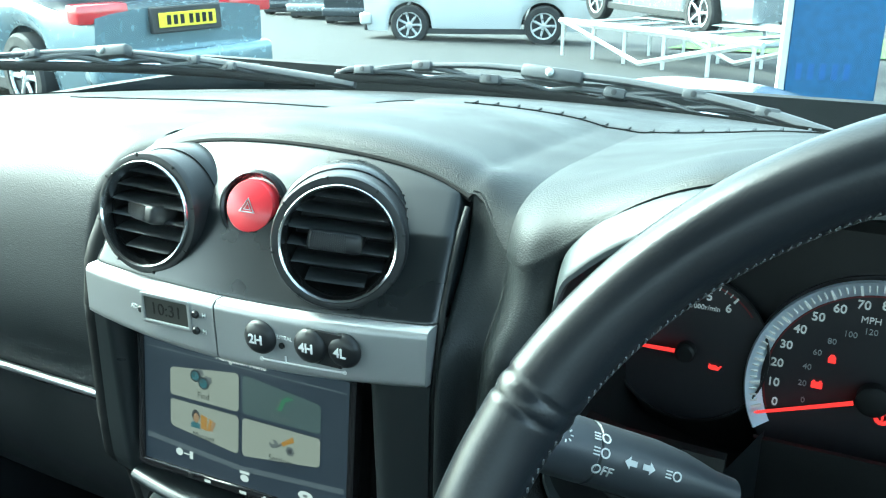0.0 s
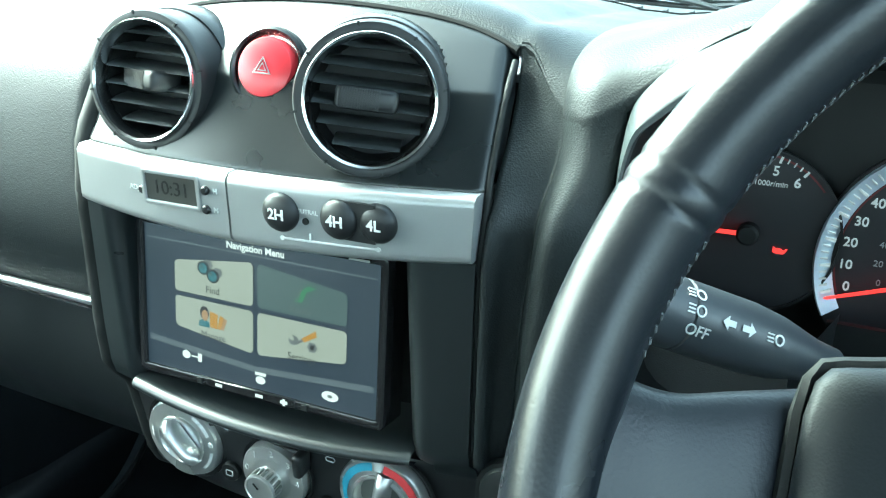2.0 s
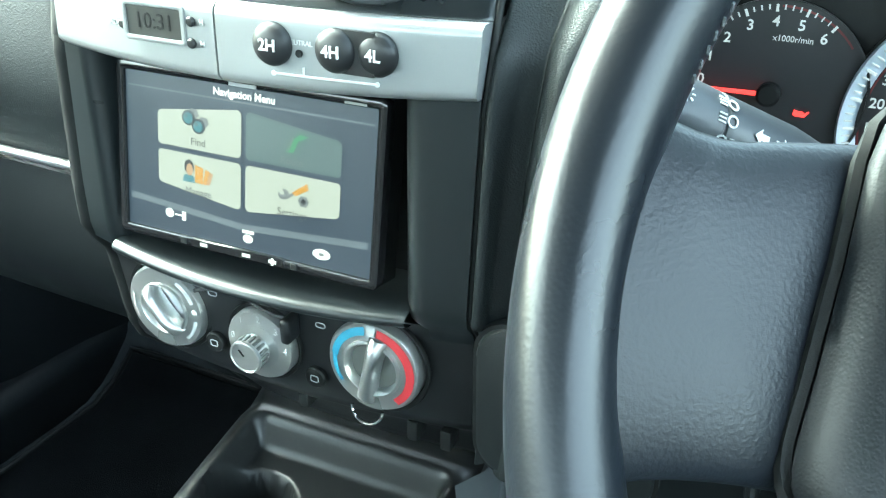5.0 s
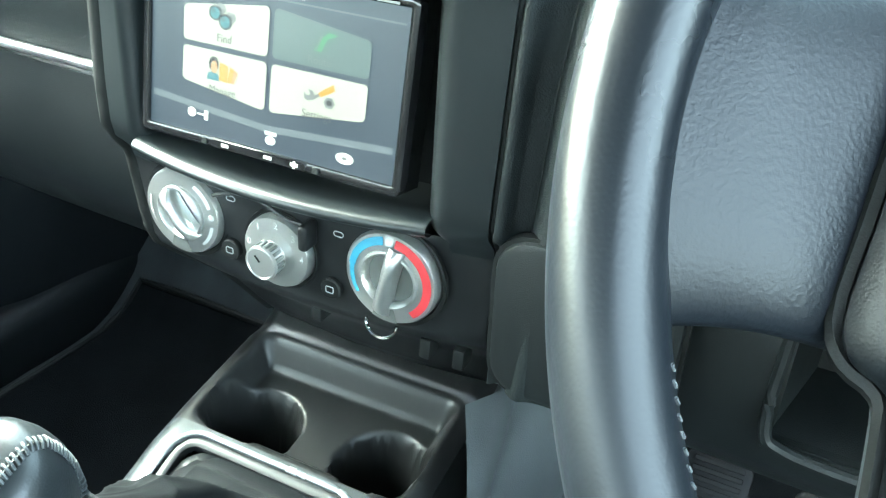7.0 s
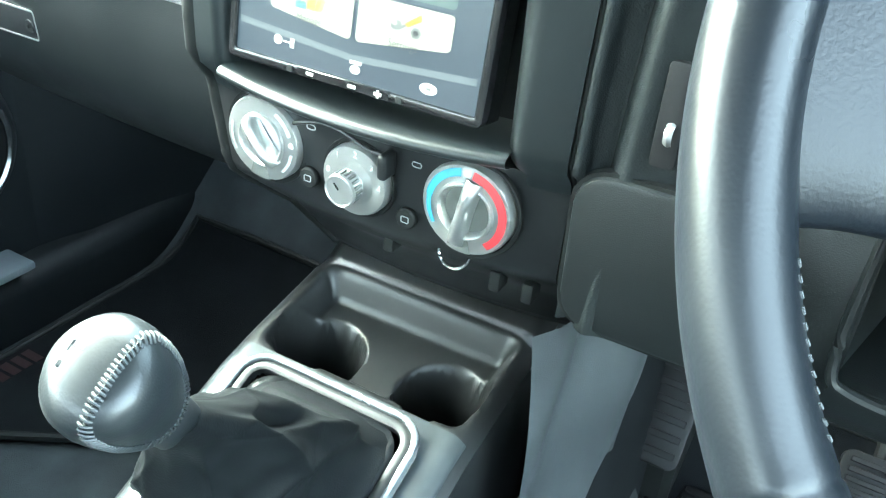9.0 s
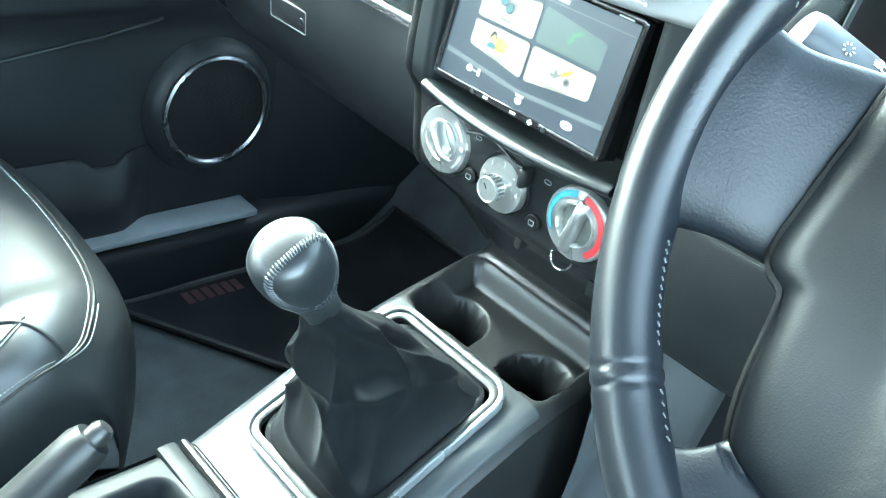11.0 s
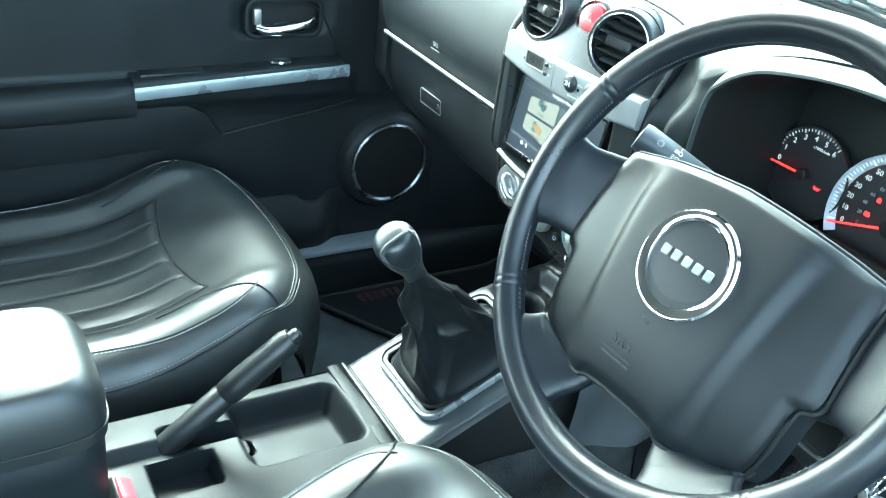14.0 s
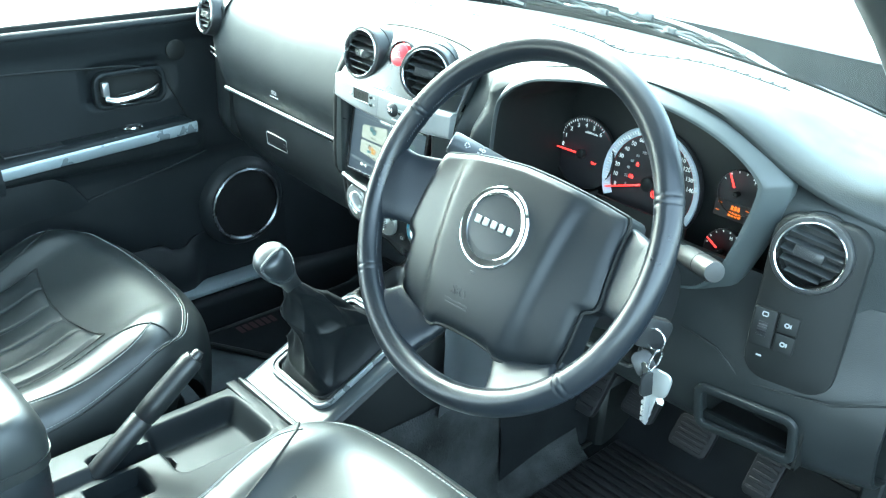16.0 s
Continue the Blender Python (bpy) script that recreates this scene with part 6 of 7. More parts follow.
card_o = part("door_card", sheet(card, 110, 80, 0.02, (-1, 0, 0)), DOOR_TRIM, door, "dark moulded door card", sharp=60)
part("sill_rail", tube([(DX + 0.010, -0.98 + 1.36 * i / 20, 1.2200 - 0.004 * (i / 20)) for i in range(21)], 0.011, 12, flat=0.8), DOOR_TRIM, door, "rounded rail below the window")
part("window_seal", box(DX - 0.012, DX + 0.004, -0.98, 0.38, 1.222, 1.236, 0.003, 1), MATTE, door)
part("upper_line", tube(spline([(DX + 0.0015, -0.95, 1.156), (DX + 0.0015, -0.60, 1.155), (DX + 0.0015, -0.31, 1.150), (DX + 0.0015, -0.156, 1.141), (DX + 0.0015, -0.055, 1.131), (DX + 0.0015, 0.0, 1.097), (DX + 0.0015, 0.043, 1.012), (DX + 0.0015, 0.060, 0.970)], 8), 0.0020, 6), MATTE, door)


# ledge with a silver strip, a grip slot and a small dish
def capped(f, nu, nv):
    bm = sheet(f, nu, nv)
    bmesh.ops.holes_fill(bm, edges=[e for e in bm.edges if e.is_boundary], sides=0)
    return bm


def ledge_at(u):
    """Middle, half width and half height of the ledge at u along it."""
    return Vector((DX + 0.016, -0.350 + 0.396 * u, 0.986 + 0.016 * u)), 0.034 * (1 - 0.30 * u), 0.019 * (1 - 0.15 * u)


def ledge(u, v):
    c, w, h = ledge_at(u)
    a = v * math.pi * 2
    q, r = math.cos(a), math.sin(a)
    k = math.sqrt(max(0.05, 1 - max(0.0, (u - 0.94) / 0.06) ** 2))
    return c + Vector((w * k * math.copysign(abs(q) ** 0.5, q), 0, h * k * math.copysign(abs(r) ** 0.5, r)))


def strip(u, v):
    c, w, h = ledge_at(u)
    a = math.pi * (v - 0.5)
    return c + Vector((w - 0.002 + 0.0050 * math.cos(a), 0, -0.003 + 0.012 * math.sin(a)))


part("armrest_ledge", capped(ledge, 40, 28), DOOR_TRIM, door, "dark padded ledge", sharp=60)
part("pull_trim", capped(strip, 30, 10), material("blue_grey_silver", (0.30, 0.34, 0.36), 0.30, metal=0.5), door, "satin silver strip along the armrest", sharp=60)
part("pull_slot", box(DX + 0.002, DX + 0.030, -0.335, -0.222, 1.0045, 1.0095, 0.0020, 2), GRIP, door, "raised rim of the grip slot")
part("lock_dish", lathe([(0.018, 0), (0.016, 0.003), (0.012, 0.001), (0, 0.0005)], 28, pose(DX + 0.016, -0.082, 1.0155) @ Matrix.Diagonal((0.75, 1.2, 1, 1))), CHROME, door)


def rest(u, v):
    y = -0.98 + 0.632 * u
    a = v * math.pi * 2
    c, s = math.cos(a), math.sin(a)
    c, s = math.copysign(abs(c) ** 0.6, c), math.copysign(abs(s) ** 0.6, s)
    return (DX + 0.018 + 0.034 * c, y, 0.968 + 0.030 * s - 0.004 * math.sin(u * 3))


ar = sheet(rest, 16, 20)
bmesh.ops.holes_fill(ar, edges=[e for e in ar.edges if e.is_boundary], sides=0)
part("armrest_pad", ar, DOOR_TRIM, door, "padded armrest", sharp=60)
# cloth insert and lower pocket
ins = [(-0.98, 0.955), (-0.26, 0.945), (-0.22, 0.925), (-0.185, 0.875), (-0.20, 0.865), (-0.98, 0.83)]
part("insert", plate([(y, z) for y, z in ins][::-1], 0.008, 0.003, Matrix.Translation((DX + 0.001, 0, 0)) @ Matrix(((0, 0, 1, 0), (1, 0, 0, 0), (0, 1, 0, 0), (0, 0, 0, 1)))), DOOR_TRIM, door)
part("insert_edge", tube([(DX - 0.006, -0.19, 0.872), (DX - 0.004, 0.0, 0.905), (DX - 0.002, 0.085, 0.925)], 0.003, 8), DOOR_TRIM, door)


def pocket(u, v):
    y = -0.95 + 1.02 * u
    top = 0.730 - 0.022 * in_box(y, 0.5, -0.04, 0.045, 0.4, 0.6, 0.03, 0.03)
    bulge = 0.035 * math.sin(math.pi * min(1, 0.25 + v * 0.7)) * ease(1.0, 0.94, u)
    return (DX - 0.010 + bulge, y, 0.600 + (top - 0.600) * v)


part("map_pocket", sheet(pocket, 60, 12, 0.006, (-1, 0, 0)), DOOR_TRIM, door, "moulded map pocket", sharp=60)
# speaker
MSP = axes((DX - 0.002, 0.166, 0.783), (0, 1, 0), (1, 0, 0))
sp = part("speaker_pod", lathe([(0.108, -0.006), (0.102, 0.006), (0.094, 0.014), (0.088, 0.016)], 56, MSP), DOOR_TRIM, door, "round speaker pod")
part("speaker_ring", lathe([(0.088, 0.012), (0.087, 0.020), (0.083, 0.022), (0.0795, 0.019), (0.079, 0.014)], 64, MSP), material("dull_dark_metal", (0.17, 0.18, 0.19), 0.26, metal=0.9), sp, "thin dull metal ring")
part("speaker_grille", lathe([(0.0795, 0.015), (0.05, 0.019), (0, 0.021)], 56, MSP), material("speaker_mesh", (0.005, 0.0055, 0.006), 0.75, bump=1.0, scale=900, detail="voronoi", spec=0.15), sp, "black mesh grille")
# inner handle
MH = axes((DX - 0.008, -0.071, 1.091), (0, 1, 0), (1, 0, 0))
hd = part("handle_bezel", frame_plate(0.150, 0.076, 0.024, 0.010, 0.013, 0.004, MH), DOOR_TRIM, door, "rounded bezel round the door handle")
part("handle_cup", plate(rounded(0.134, 0.060, 0.017), 0.002, m=MH @ pose(0, 0, -0.006)), MATTE, hd)
hl = tube([MH @ Vector(p) for p in spline([(-0.052, -0.016, 0.006), (-0.03, -0.020, 0.014), (0.0, -0.018, 0.016), (0.035, -0.012, 0.014), (0.055, -0.004, 0.006)], 6)], [0.0105 + 0.0045 * math.sin(math.pi * i / 24) for i in range(25)], 14, flat=0.75)
part("handle", hl, CHROME, hd, "polished chrome door handle")
part("handle_plate", plate(rounded(0.104, 0.018, 0.006), 0.003, 0.001, MH @ pose(0.006, -0.021, -0.004, 0, 0, 6)), KNOB_SILVER, hd)
part("lock_knob", box(-0.058, -0.044, -0.010, 0.018, 0.0, 0.014, 0.003, 2, m=MH), KNOB_SILVER, hd)
part("tweeter", lathe([(0.021, 0), (0.021, 0.003), (0.018, 0.0045), (0, 0.0055)], 36, axes((DX + 0.002, 0.030, 1.154), (0, 1, 0), (1, 0, 0))), MATTE, door, "small round tweeter cap")
gl = part("window_glass", sheet(lambda u, v: (DX - 0.004 + 0.10 * v, -0.98 + (1.36 - 0.60 * v) * u, 1.228 + 0.40 * v), 10, 6), SIDE_GLASS, door, "clear side window")
gl.visible_shadow = False

# ---- floor, mats, pedals ----
def floor_f(u, v):
    y = -2.0 + 2.85 * v
    z = 0.500 + 0.36 * ease(0.42, 0.85, y) + 0.003 * noise.noise(Vector((u * 30, v * 30, 0)))
    return (-0.72 + 1.46 * u, y, z)


floor = tagged(finish(sheet(floor_f, 60, 90, 0.01, (0, 0, -1)), "floor", CARPET, None, "", 60), "dark grey carpeted car floor", "floor", kind="structure")
tn = sheet(lambda u, v: (0.165 * math.cos(math.pi * u), 0.15 + 0.70 * v, 0.495 + (0.40 + 0.02 * v) * math.sin(math.pi * u) ** 0.7), 24, 12)
tagged(finish(tn, "transmission_tunnel", MAT_PILE, None, "", 60), "carpeted tunnel below the dashboard", "tunnel", kind="structure")
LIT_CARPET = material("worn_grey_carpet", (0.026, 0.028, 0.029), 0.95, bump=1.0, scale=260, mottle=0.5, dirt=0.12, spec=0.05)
kick = finish(sheet(lambda u, v: (0.132 + 0.030 * u + 0.010 * math.sin(9 * u + 3 * v) + 0.012 * math.sin(math.pi * v) * u, 0.02 + 0.20 * u, 0.965 - 0.24 * v), 10, 14), "tunnel_side_trim", material("grey_tunnel_vinyl", (0.048, 0.053, 0.057), 0.42, bump=0.3, scale=900, mottle=0.25, spec=0.4), None, "", 60)
tagged(kick, "dark plastic trim on the tunnel's side", "trim", kind="structure")
HUMP = [(0.0, 0.112, 0.735), (0.12, 0.128, 0.690), (0.35, 0.140, 0.600), (0.55, 0.150, 0.550), (0.75, 0.165, 0.520), (1.0, 0.205, 0.504)]


def tunnel_carpet(u, v):
    """Carpet drawn over the tunnel's side and down to the floor, with slack folds."""
    y = -0.66 + 1.02 * u
    x, z = straight([(q[0], q[1]) for q in HUMP], v), straight([(q[0], q[2]) for q in HUMP], v)
    w = noise.noise(Vector((y * 5, v * 3, 1.7))) * 0.012 + 0.006 * math.sin(9 * y + 5 * v) * math.sin(math.pi * v)
    grow = 0.012 * ease(-0.15, 0.20, y)
    return (x + w * (0.2 + v) + grow, y, z + 0.35 * abs(w) + 0.05 * ease(0.0, 0.3, y) * (1 - v))


tagged(finish(sheet(tunnel_carpet, 80, 30), "tunnel_carpet", LIT_CARPET, None, "", 70), "worn grey carpet over the tunnel's side", "carpet", kind="structure")


def mat_thing(x0, x1, y0, y1, name, label, skew=0.0):
    t = thing(name, label, "floor mat")

    def f(u, v):
        x, y = x0 + (x1 - x0) * u, y0 + skew * u + (y1 - y0 - skew * u) * v
        return (x, y, 0.507 + 0.36 * ease(0.42, 0.85, y) + 0.002 * math.sin(u * 9) * math.sin(v * 7))

    part("mat", sheet(f, 24, 30, 0.006, (0, 0, 1)), MAT_PILE, t, "black carpet mat")
    pts = [f(*p) for p in [(i / 12, 0) for i in range(12)] + [(1, i / 12) for i in range(12)] + [(1 - i / 12, 1) for i in range(12)] + [(0, 1 - i / 12) for i in range(12)]]
    part("binding", tube([(x, y, z + 0.004) for x, y, z in pts], 0.006, 8, closed=True), MATTE, t)
    return t


pm = mat_thing(-0.635, -0.160, -0.02, 0.52, "passenger_mat", "black carpet mat with faded red lettering", 0.29)
for i in range(6):
    part("red_bar", box(-0.620, -0.590, 0.080 + i * 0.017, 0.092 + i * 0.017, 0.5125, 0.5150), material("faded_red_thread", (0.020, 0.004, 0.005), 0.9) if i == 0 else bpy.data.materials["faded_red_thread"], pm)
dm = mat_thing(0.175, 0.66, -0.10, 0.56, "driver_mat", "black carpet mat with a ribbed rubber heel pad")
hp = part("heel_pad", box(0.205, 0.520, 0.10, 0.45, 0.512, 0.5165, 0.002, 1), RUBBER, dm, "ribbed black rubber heel pad")
for i in range(17):
    part("rib", box(0.210, 0.515, 0.108 + i * 0.0202, 0.120 + i * 0.0202, 0.516, 0.5225, 0.003, 2), RUBBER, hp)


def pedal(x, y, z, w, h, tilt, name, label):
    t = thing(name, label, "pedal")
    m = pose(x, y, z, tilt, 0, 0)
    p = part("pad", plate(rounded(w, h, 0.012), 0.010, 0.003, m), RUBBER, t, "ribbed rubber pad")
    for i in range(5):
        part("pad_rib", box(-w * 0.38, w * 0.38, -0.003 + (i - 2) * h * 0.17, 0.003 + (i - 2) * h * 0.17, 0.009, 0.0135, 0.001, 1, m=m), RUBBER, p)
    part("arm", tube([m @ Vector((0, h * 0.1, -0.002)), (x, y + 0.09, z + 0.07), (x, y + 0.12, z + 0.22)], 0.009, 8), MATTE, t)


pedal(0.385, 0.400, 0.655, 0.075, 0.060, 50, "brake_pedal", "black rubber brake pedal on a steel arm")
pedal(0.270, 0.410, 0.655, 0.070, 0.060, 50, "clutch_pedal", "black rubber clutch pedal on a steel arm")
pedal(0.525, 0.390, 0.665, 0.050, 0.080, 55, "accelerator_pedal", "narrow black accelerator pedal on a steel arm")
fr = thing("footrest", "black ribbed rubber footrest beside the tunnel", "footrest")
m = pose(0.172, 0.40, 0.66, 55, 0, 0)
fp = part("pad", plate(rounded(0.06, 0.14, 0.012), 0.012, 0.003, m), RUBBER, fr)
for i in range(7):
    part("pad_rib", box(-0.024, 0.024, -0.058 + i * 0.019, -0.050 + i * 0.019, 0.011, 0.016, 0.001, 1, m=m), RUBBER, fp)
part("bracket", box(0.145, 0.195, 0.40, 0.56, 0.50, 0.655, 0.01, 1), MATTE, fr)

# ---- ignition and keys ----
ig = part("ignition_lock", lathe([(0.018, -0.03), (0.018, 0.004), (0.014, 0.008), (0, 0.008)], 28, axes((0.525, -0.060, 1.150), (1, 0, 0), (0.65, -0.70, 0.2))), GRIP, column, "ignition lock barrel")
bunch = thing("key_bunch", "bunch of metal keys hanging from the ignition", "keys")
part("key_head", plate(rounded(0.034, 0.045, 0.010), 0.010, 0.003, axes((0.556, -0.092, 1.142), (0.2, 0.4, 1), (1, -0.3, 0))), GRIP, bunch, "black plastic key head")
q = [(0.574 + 0.002 * math.sin(a), -0.100 + 0.011 * math.cos(a), 1.118 + 0.013 * math.sin(a)) for a in [2 * math.pi * i / 24 for i in range(24)]]
part("key_ring", tube(q, 0.0012, 8, closed=True), CHROME, bunch, "bright split ring")
q = [(0.570 + 0.011 * math.cos(a), -0.100, 1.140 + 0.012 * math.sin(a)) for a in [2 * math.pi * i / 24 for i in range(24)]]
part("key_ring", tube(q, 0.0012, 8, closed=True), CHROME, bunch)


def key(x, y, z, tilt, turn, bow, blade, mat, bowmat):
    m = pose(x, y, z, 0, tilt, 0) @ pose(0, 0, 0, 90, 0, 0) @ pose(0, 0, 0, 0, turn, 0)
    k = part("key", plate(rounded(bow, bow * 1.25, bow * 0.35, 5, 0, -bow * 0.6), 0.0030, 0.0008, m), bowmat, bunch, "metal door key")
    bm = plate([(-0.004, -bow), (0.004, -bow), (0.004, -bow - blade), (0.001, -bow - blade - 0.004), (-0.003, -bow - blade)], 0.0022, 0.0004, m)
    part("blade", bm, mat, k)
    for i in range(4):
        part("tooth", box(-0.0065, -0.003, -bow - blade * (0.3 + 0.18 * i) - 0.002, -bow - blade * (0.3 + 0.18 * i) + 0.002, 0.0002, 0.0020, m=m), mat, k)


key(0.584, -0.098, 1.108, 10, 12, 0.026, 0.036, KNOB_SILVER, KNOB_SILVER)
key(0.562, -0.096, 1.105, -14, -30, 0.022, 0.034, KNOB_SILVER, KNOB_SILVER)
key(0.548, -0.092, 1.112, -38, 40, 0.022, 0.036, KNOB_SILVER, GRIP)
key(0.572, -0.105, 1.104, -4, 75, 0.022, 0.038, KNOB_SILVER, GRIP)

# ---- car shell ----
scuff = box(-0.712, -0.655, -0.55, 0.235, 0.600, 0.612, 0.004, 2)
tagged(finish(scuff, "sill_plate", material("sill_metal", (0.22, 0.25, 0.27), 0.35, metal=0.3), None), "pale metal scuff plate along the passenger sill", "trim", kind="structure")
sl = bmesh.new()
box(-0.76, -0.662, -1.0, 0.84, 0.40, 0.592, 0.03, 4, bm=sl)
tagged(finish(sl, "door_sill", DOOR_TRIM, None), "black door sill inside the passenger door", "sill", kind="structure")
sl = box(0.705, 0.80, -1.0, 0.42, 0.40, 0.585, 0.012, 2)
tagged(finish(sl, "door_sill", BODY, None), "painted sill in the open driver's doorway", "sill", kind="structure")
kickp = sheet(lambda u, v: (-0.712 + 0.020 * ease(0, 0.15, u) + 0.10 * u**2, 0.285 + 0.57 * u, 0.49 + 0.75 * v), 16, 8, 0.02, (-1, 0, 0))
tagged(finish(kickp, "wall_left_kick", DOOR_TRIM, None), "dark kick panel in the passenger footwell", "wall", kind="structure")
kickp = box(0.725, 0.75, 0.16, 0.86, 0.50, 1.24, 0.004, 1)
tagged(finish(kickp, "wall_right_kick", DASH_LOW, None), "dark kick panel in the driver's footwell", "wall", kind="structure")
fw = box(-0.735, 0.75, 0.84, 0.86, 0.45, 1.245)
tagged(finish(fw, "wall_firewall", MATTE, None), "black bulkhead behind the dashboard", "wall", kind="structure")


def screen_f(u, v):
    x = (-0.72 + 1.47 * u) * (1 - 0.16 * v)
    y = base_y(x) + 0.012 + (-0.12 - 0.10 * (2 * u - 1) ** 2 - base_y(x)) * v
    z = base_z(x) - 0.004 + (1.665 - base_z(x)) * v + 0.03 * math.sin(math.pi * v)
    return (x, y, z)


ws = finish(sheet(screen_f, 24, 12), "windscreen", GLASS, None, "", 80)
ws.visible_shadow = False
tagged(ws, "clear curved windscreen", "windscreen", kind="structure")
bl = sheet(lambda u, v: tuple(Vector(screen_f(u, 0.0)) + Vector((0, 0.004 + 0.0 * v, -0.012 + 0.016 * v))), 40, 2)
tagged(finish(bl, "windscreen_band", MATTE, None, "", 60), "black band along the foot of the windscreen", "trim", kind="structure")
for s in (-1, 1):
    pts = spline([(s * 0.712, 0.34, 1.235), (s * 0.722, 0.10, 1.385), (s * 0.706, -0.07, 1.525), (s * 0.655, -0.25, 1.680)], 6)
    ap = tube(pts, 0.050, 14, flat=0.75)
    tagged(finish(ap, "a_pillar", material("pillar_trim", (0.04, 0.045, 0.046), 0.6, bump=0.2, scale=1500), None, "", 60), "dark trimmed windscreen pillar", "pillar", kind="structure")


def roof(u, v):
    x = -0.63 + 1.28 * u
    return (x, -0.12 - 0.10 * (2 * u - 1) ** 2 - 1.75 * v, 1.668 + 0.045 * (1 - (2 * u - 1) ** 2) * min(1, 0.3 + v * 4))


tagged(finish(sheet(roof, 16, 16, 0.02, (0, 0, 1)), "ceiling", HEADLINER, None, "", 60), "pale cloth roof lining", "ceiling", kind="structure")
for s in (-1, 1):
    x = 0.64 * s + 0.01
    pil = tube([(x + 0.10 * s, -1.12, 0.55), (x + 0.09 * s, -1.12, 1.22), (x, -1.10, 1.68)], 0.06, 12)
    tagged(finish(pil, "b_pillar", HEADLINER if s < 0 else BODY, None), "door pillar behind the front seats", "pillar", kind="structure")
    rw = box(x + 0.06 * s, x + 0.10 * s, -2.0, -1.12, 0.45, 1.22)
    tagged(finish(rw, "wall_left" if s < 0 else "wall_right", DASH_LOW, None), "dark rear door trim", "wall", kind="structure")
tagged(finish(box(-0.74, 0.76, -2.03, -2.0, 0.45, 1.25), "wall_rear", DASH_LOW, None), "dark rear cabin wall", "wall", kind="structure")
bench = thing("rear_bench", "dark leather rear bench", "car seat")
part("cushion", box(-0.62, 0.62, -1.85, -1.38, 0.56, 0.86, 0.05, 3), SEAT_LEATHER, bench)
part("backrest", box(-0.62, 0.62, -1.99, -1.84, 0.75, 1.40, 0.05, 3), SEAT_LEATHER, bench)

# ---- the driver's door, standing open ----
ddoor = thing("driver_door", "open front door with dark trim on the driver's side", "car door")
DD = pose(0.775, 0.36, 0.0, 0, 0, 62)
part("outer_skin", sheet(lambda u, v: DD @ Vector((0.05 * math.sin(math.pi * v) + 0.012, -1.08 * u, 0.52 + 0.72 * v)), 20, 12, 0.01, (0, 0, 0.02)), BODY, ddoor, "dark blue painted skin")
part("door_card", sheet(lambda u, v: DD @ Vector((-0.045 + 0.015 * math.cos(math.pi * v * 2), -1.06 * u - 0.01, 0.54 + 0.68 * v)), 20, 12), DOOR_TRIM, ddoor, "dark moulded trim")
part("armrest", box(-0.095, -0.04, -0.85, -0.20, 0.92, 0.98, 0.02, 3, m=DD), SEAT_LEATHER, ddoor)
part("window_frame", tube([DD @ Vector(p) for p in ((-0.01, -0.02, 1.23), (-0.07, -0.42, 1.55), (-0.11, -0.80, 1.63), (-0.10, -1.04, 1.60), (-0.02, -1.07, 1.22))], 0.022, 10), BODY, ddoor)

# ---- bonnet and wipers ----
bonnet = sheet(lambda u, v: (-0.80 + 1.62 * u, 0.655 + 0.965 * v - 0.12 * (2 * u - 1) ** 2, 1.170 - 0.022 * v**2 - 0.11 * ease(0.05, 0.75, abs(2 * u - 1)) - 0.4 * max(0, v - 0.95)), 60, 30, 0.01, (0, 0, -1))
# The sky's reflection is put into this pale colour; the body is dark blue.
tagged(finish(bonnet, "bonnet", material("sky_sheen_paint", (0.55, 0.60, 0.66), 0.15, metal=0.7, coat=1.0, mottle=0.05), None, "", 60), "glossy painted car bonnet with the sky's reflection put into its pale colour", "car bonnet")
cowl = sheet(lambda u, v: (-0.78 + 1.58 * u, base_y(-0.7 + 1.42 * u) + 0.02 + 0.07 * v, 1.222 - 0.02 * math.sin(math.pi * v)), 40, 6)
tagged(finish(cowl, "scuttle_panel", MATTE, None, "", 60), "black plastic scuttle panel below the wipers", "trim", kind="structure")


WIPER_PAINT = material("wiper_arm_paint", (0.055, 0.058, 0.062), 0.45, bump=0.2, scale=900)


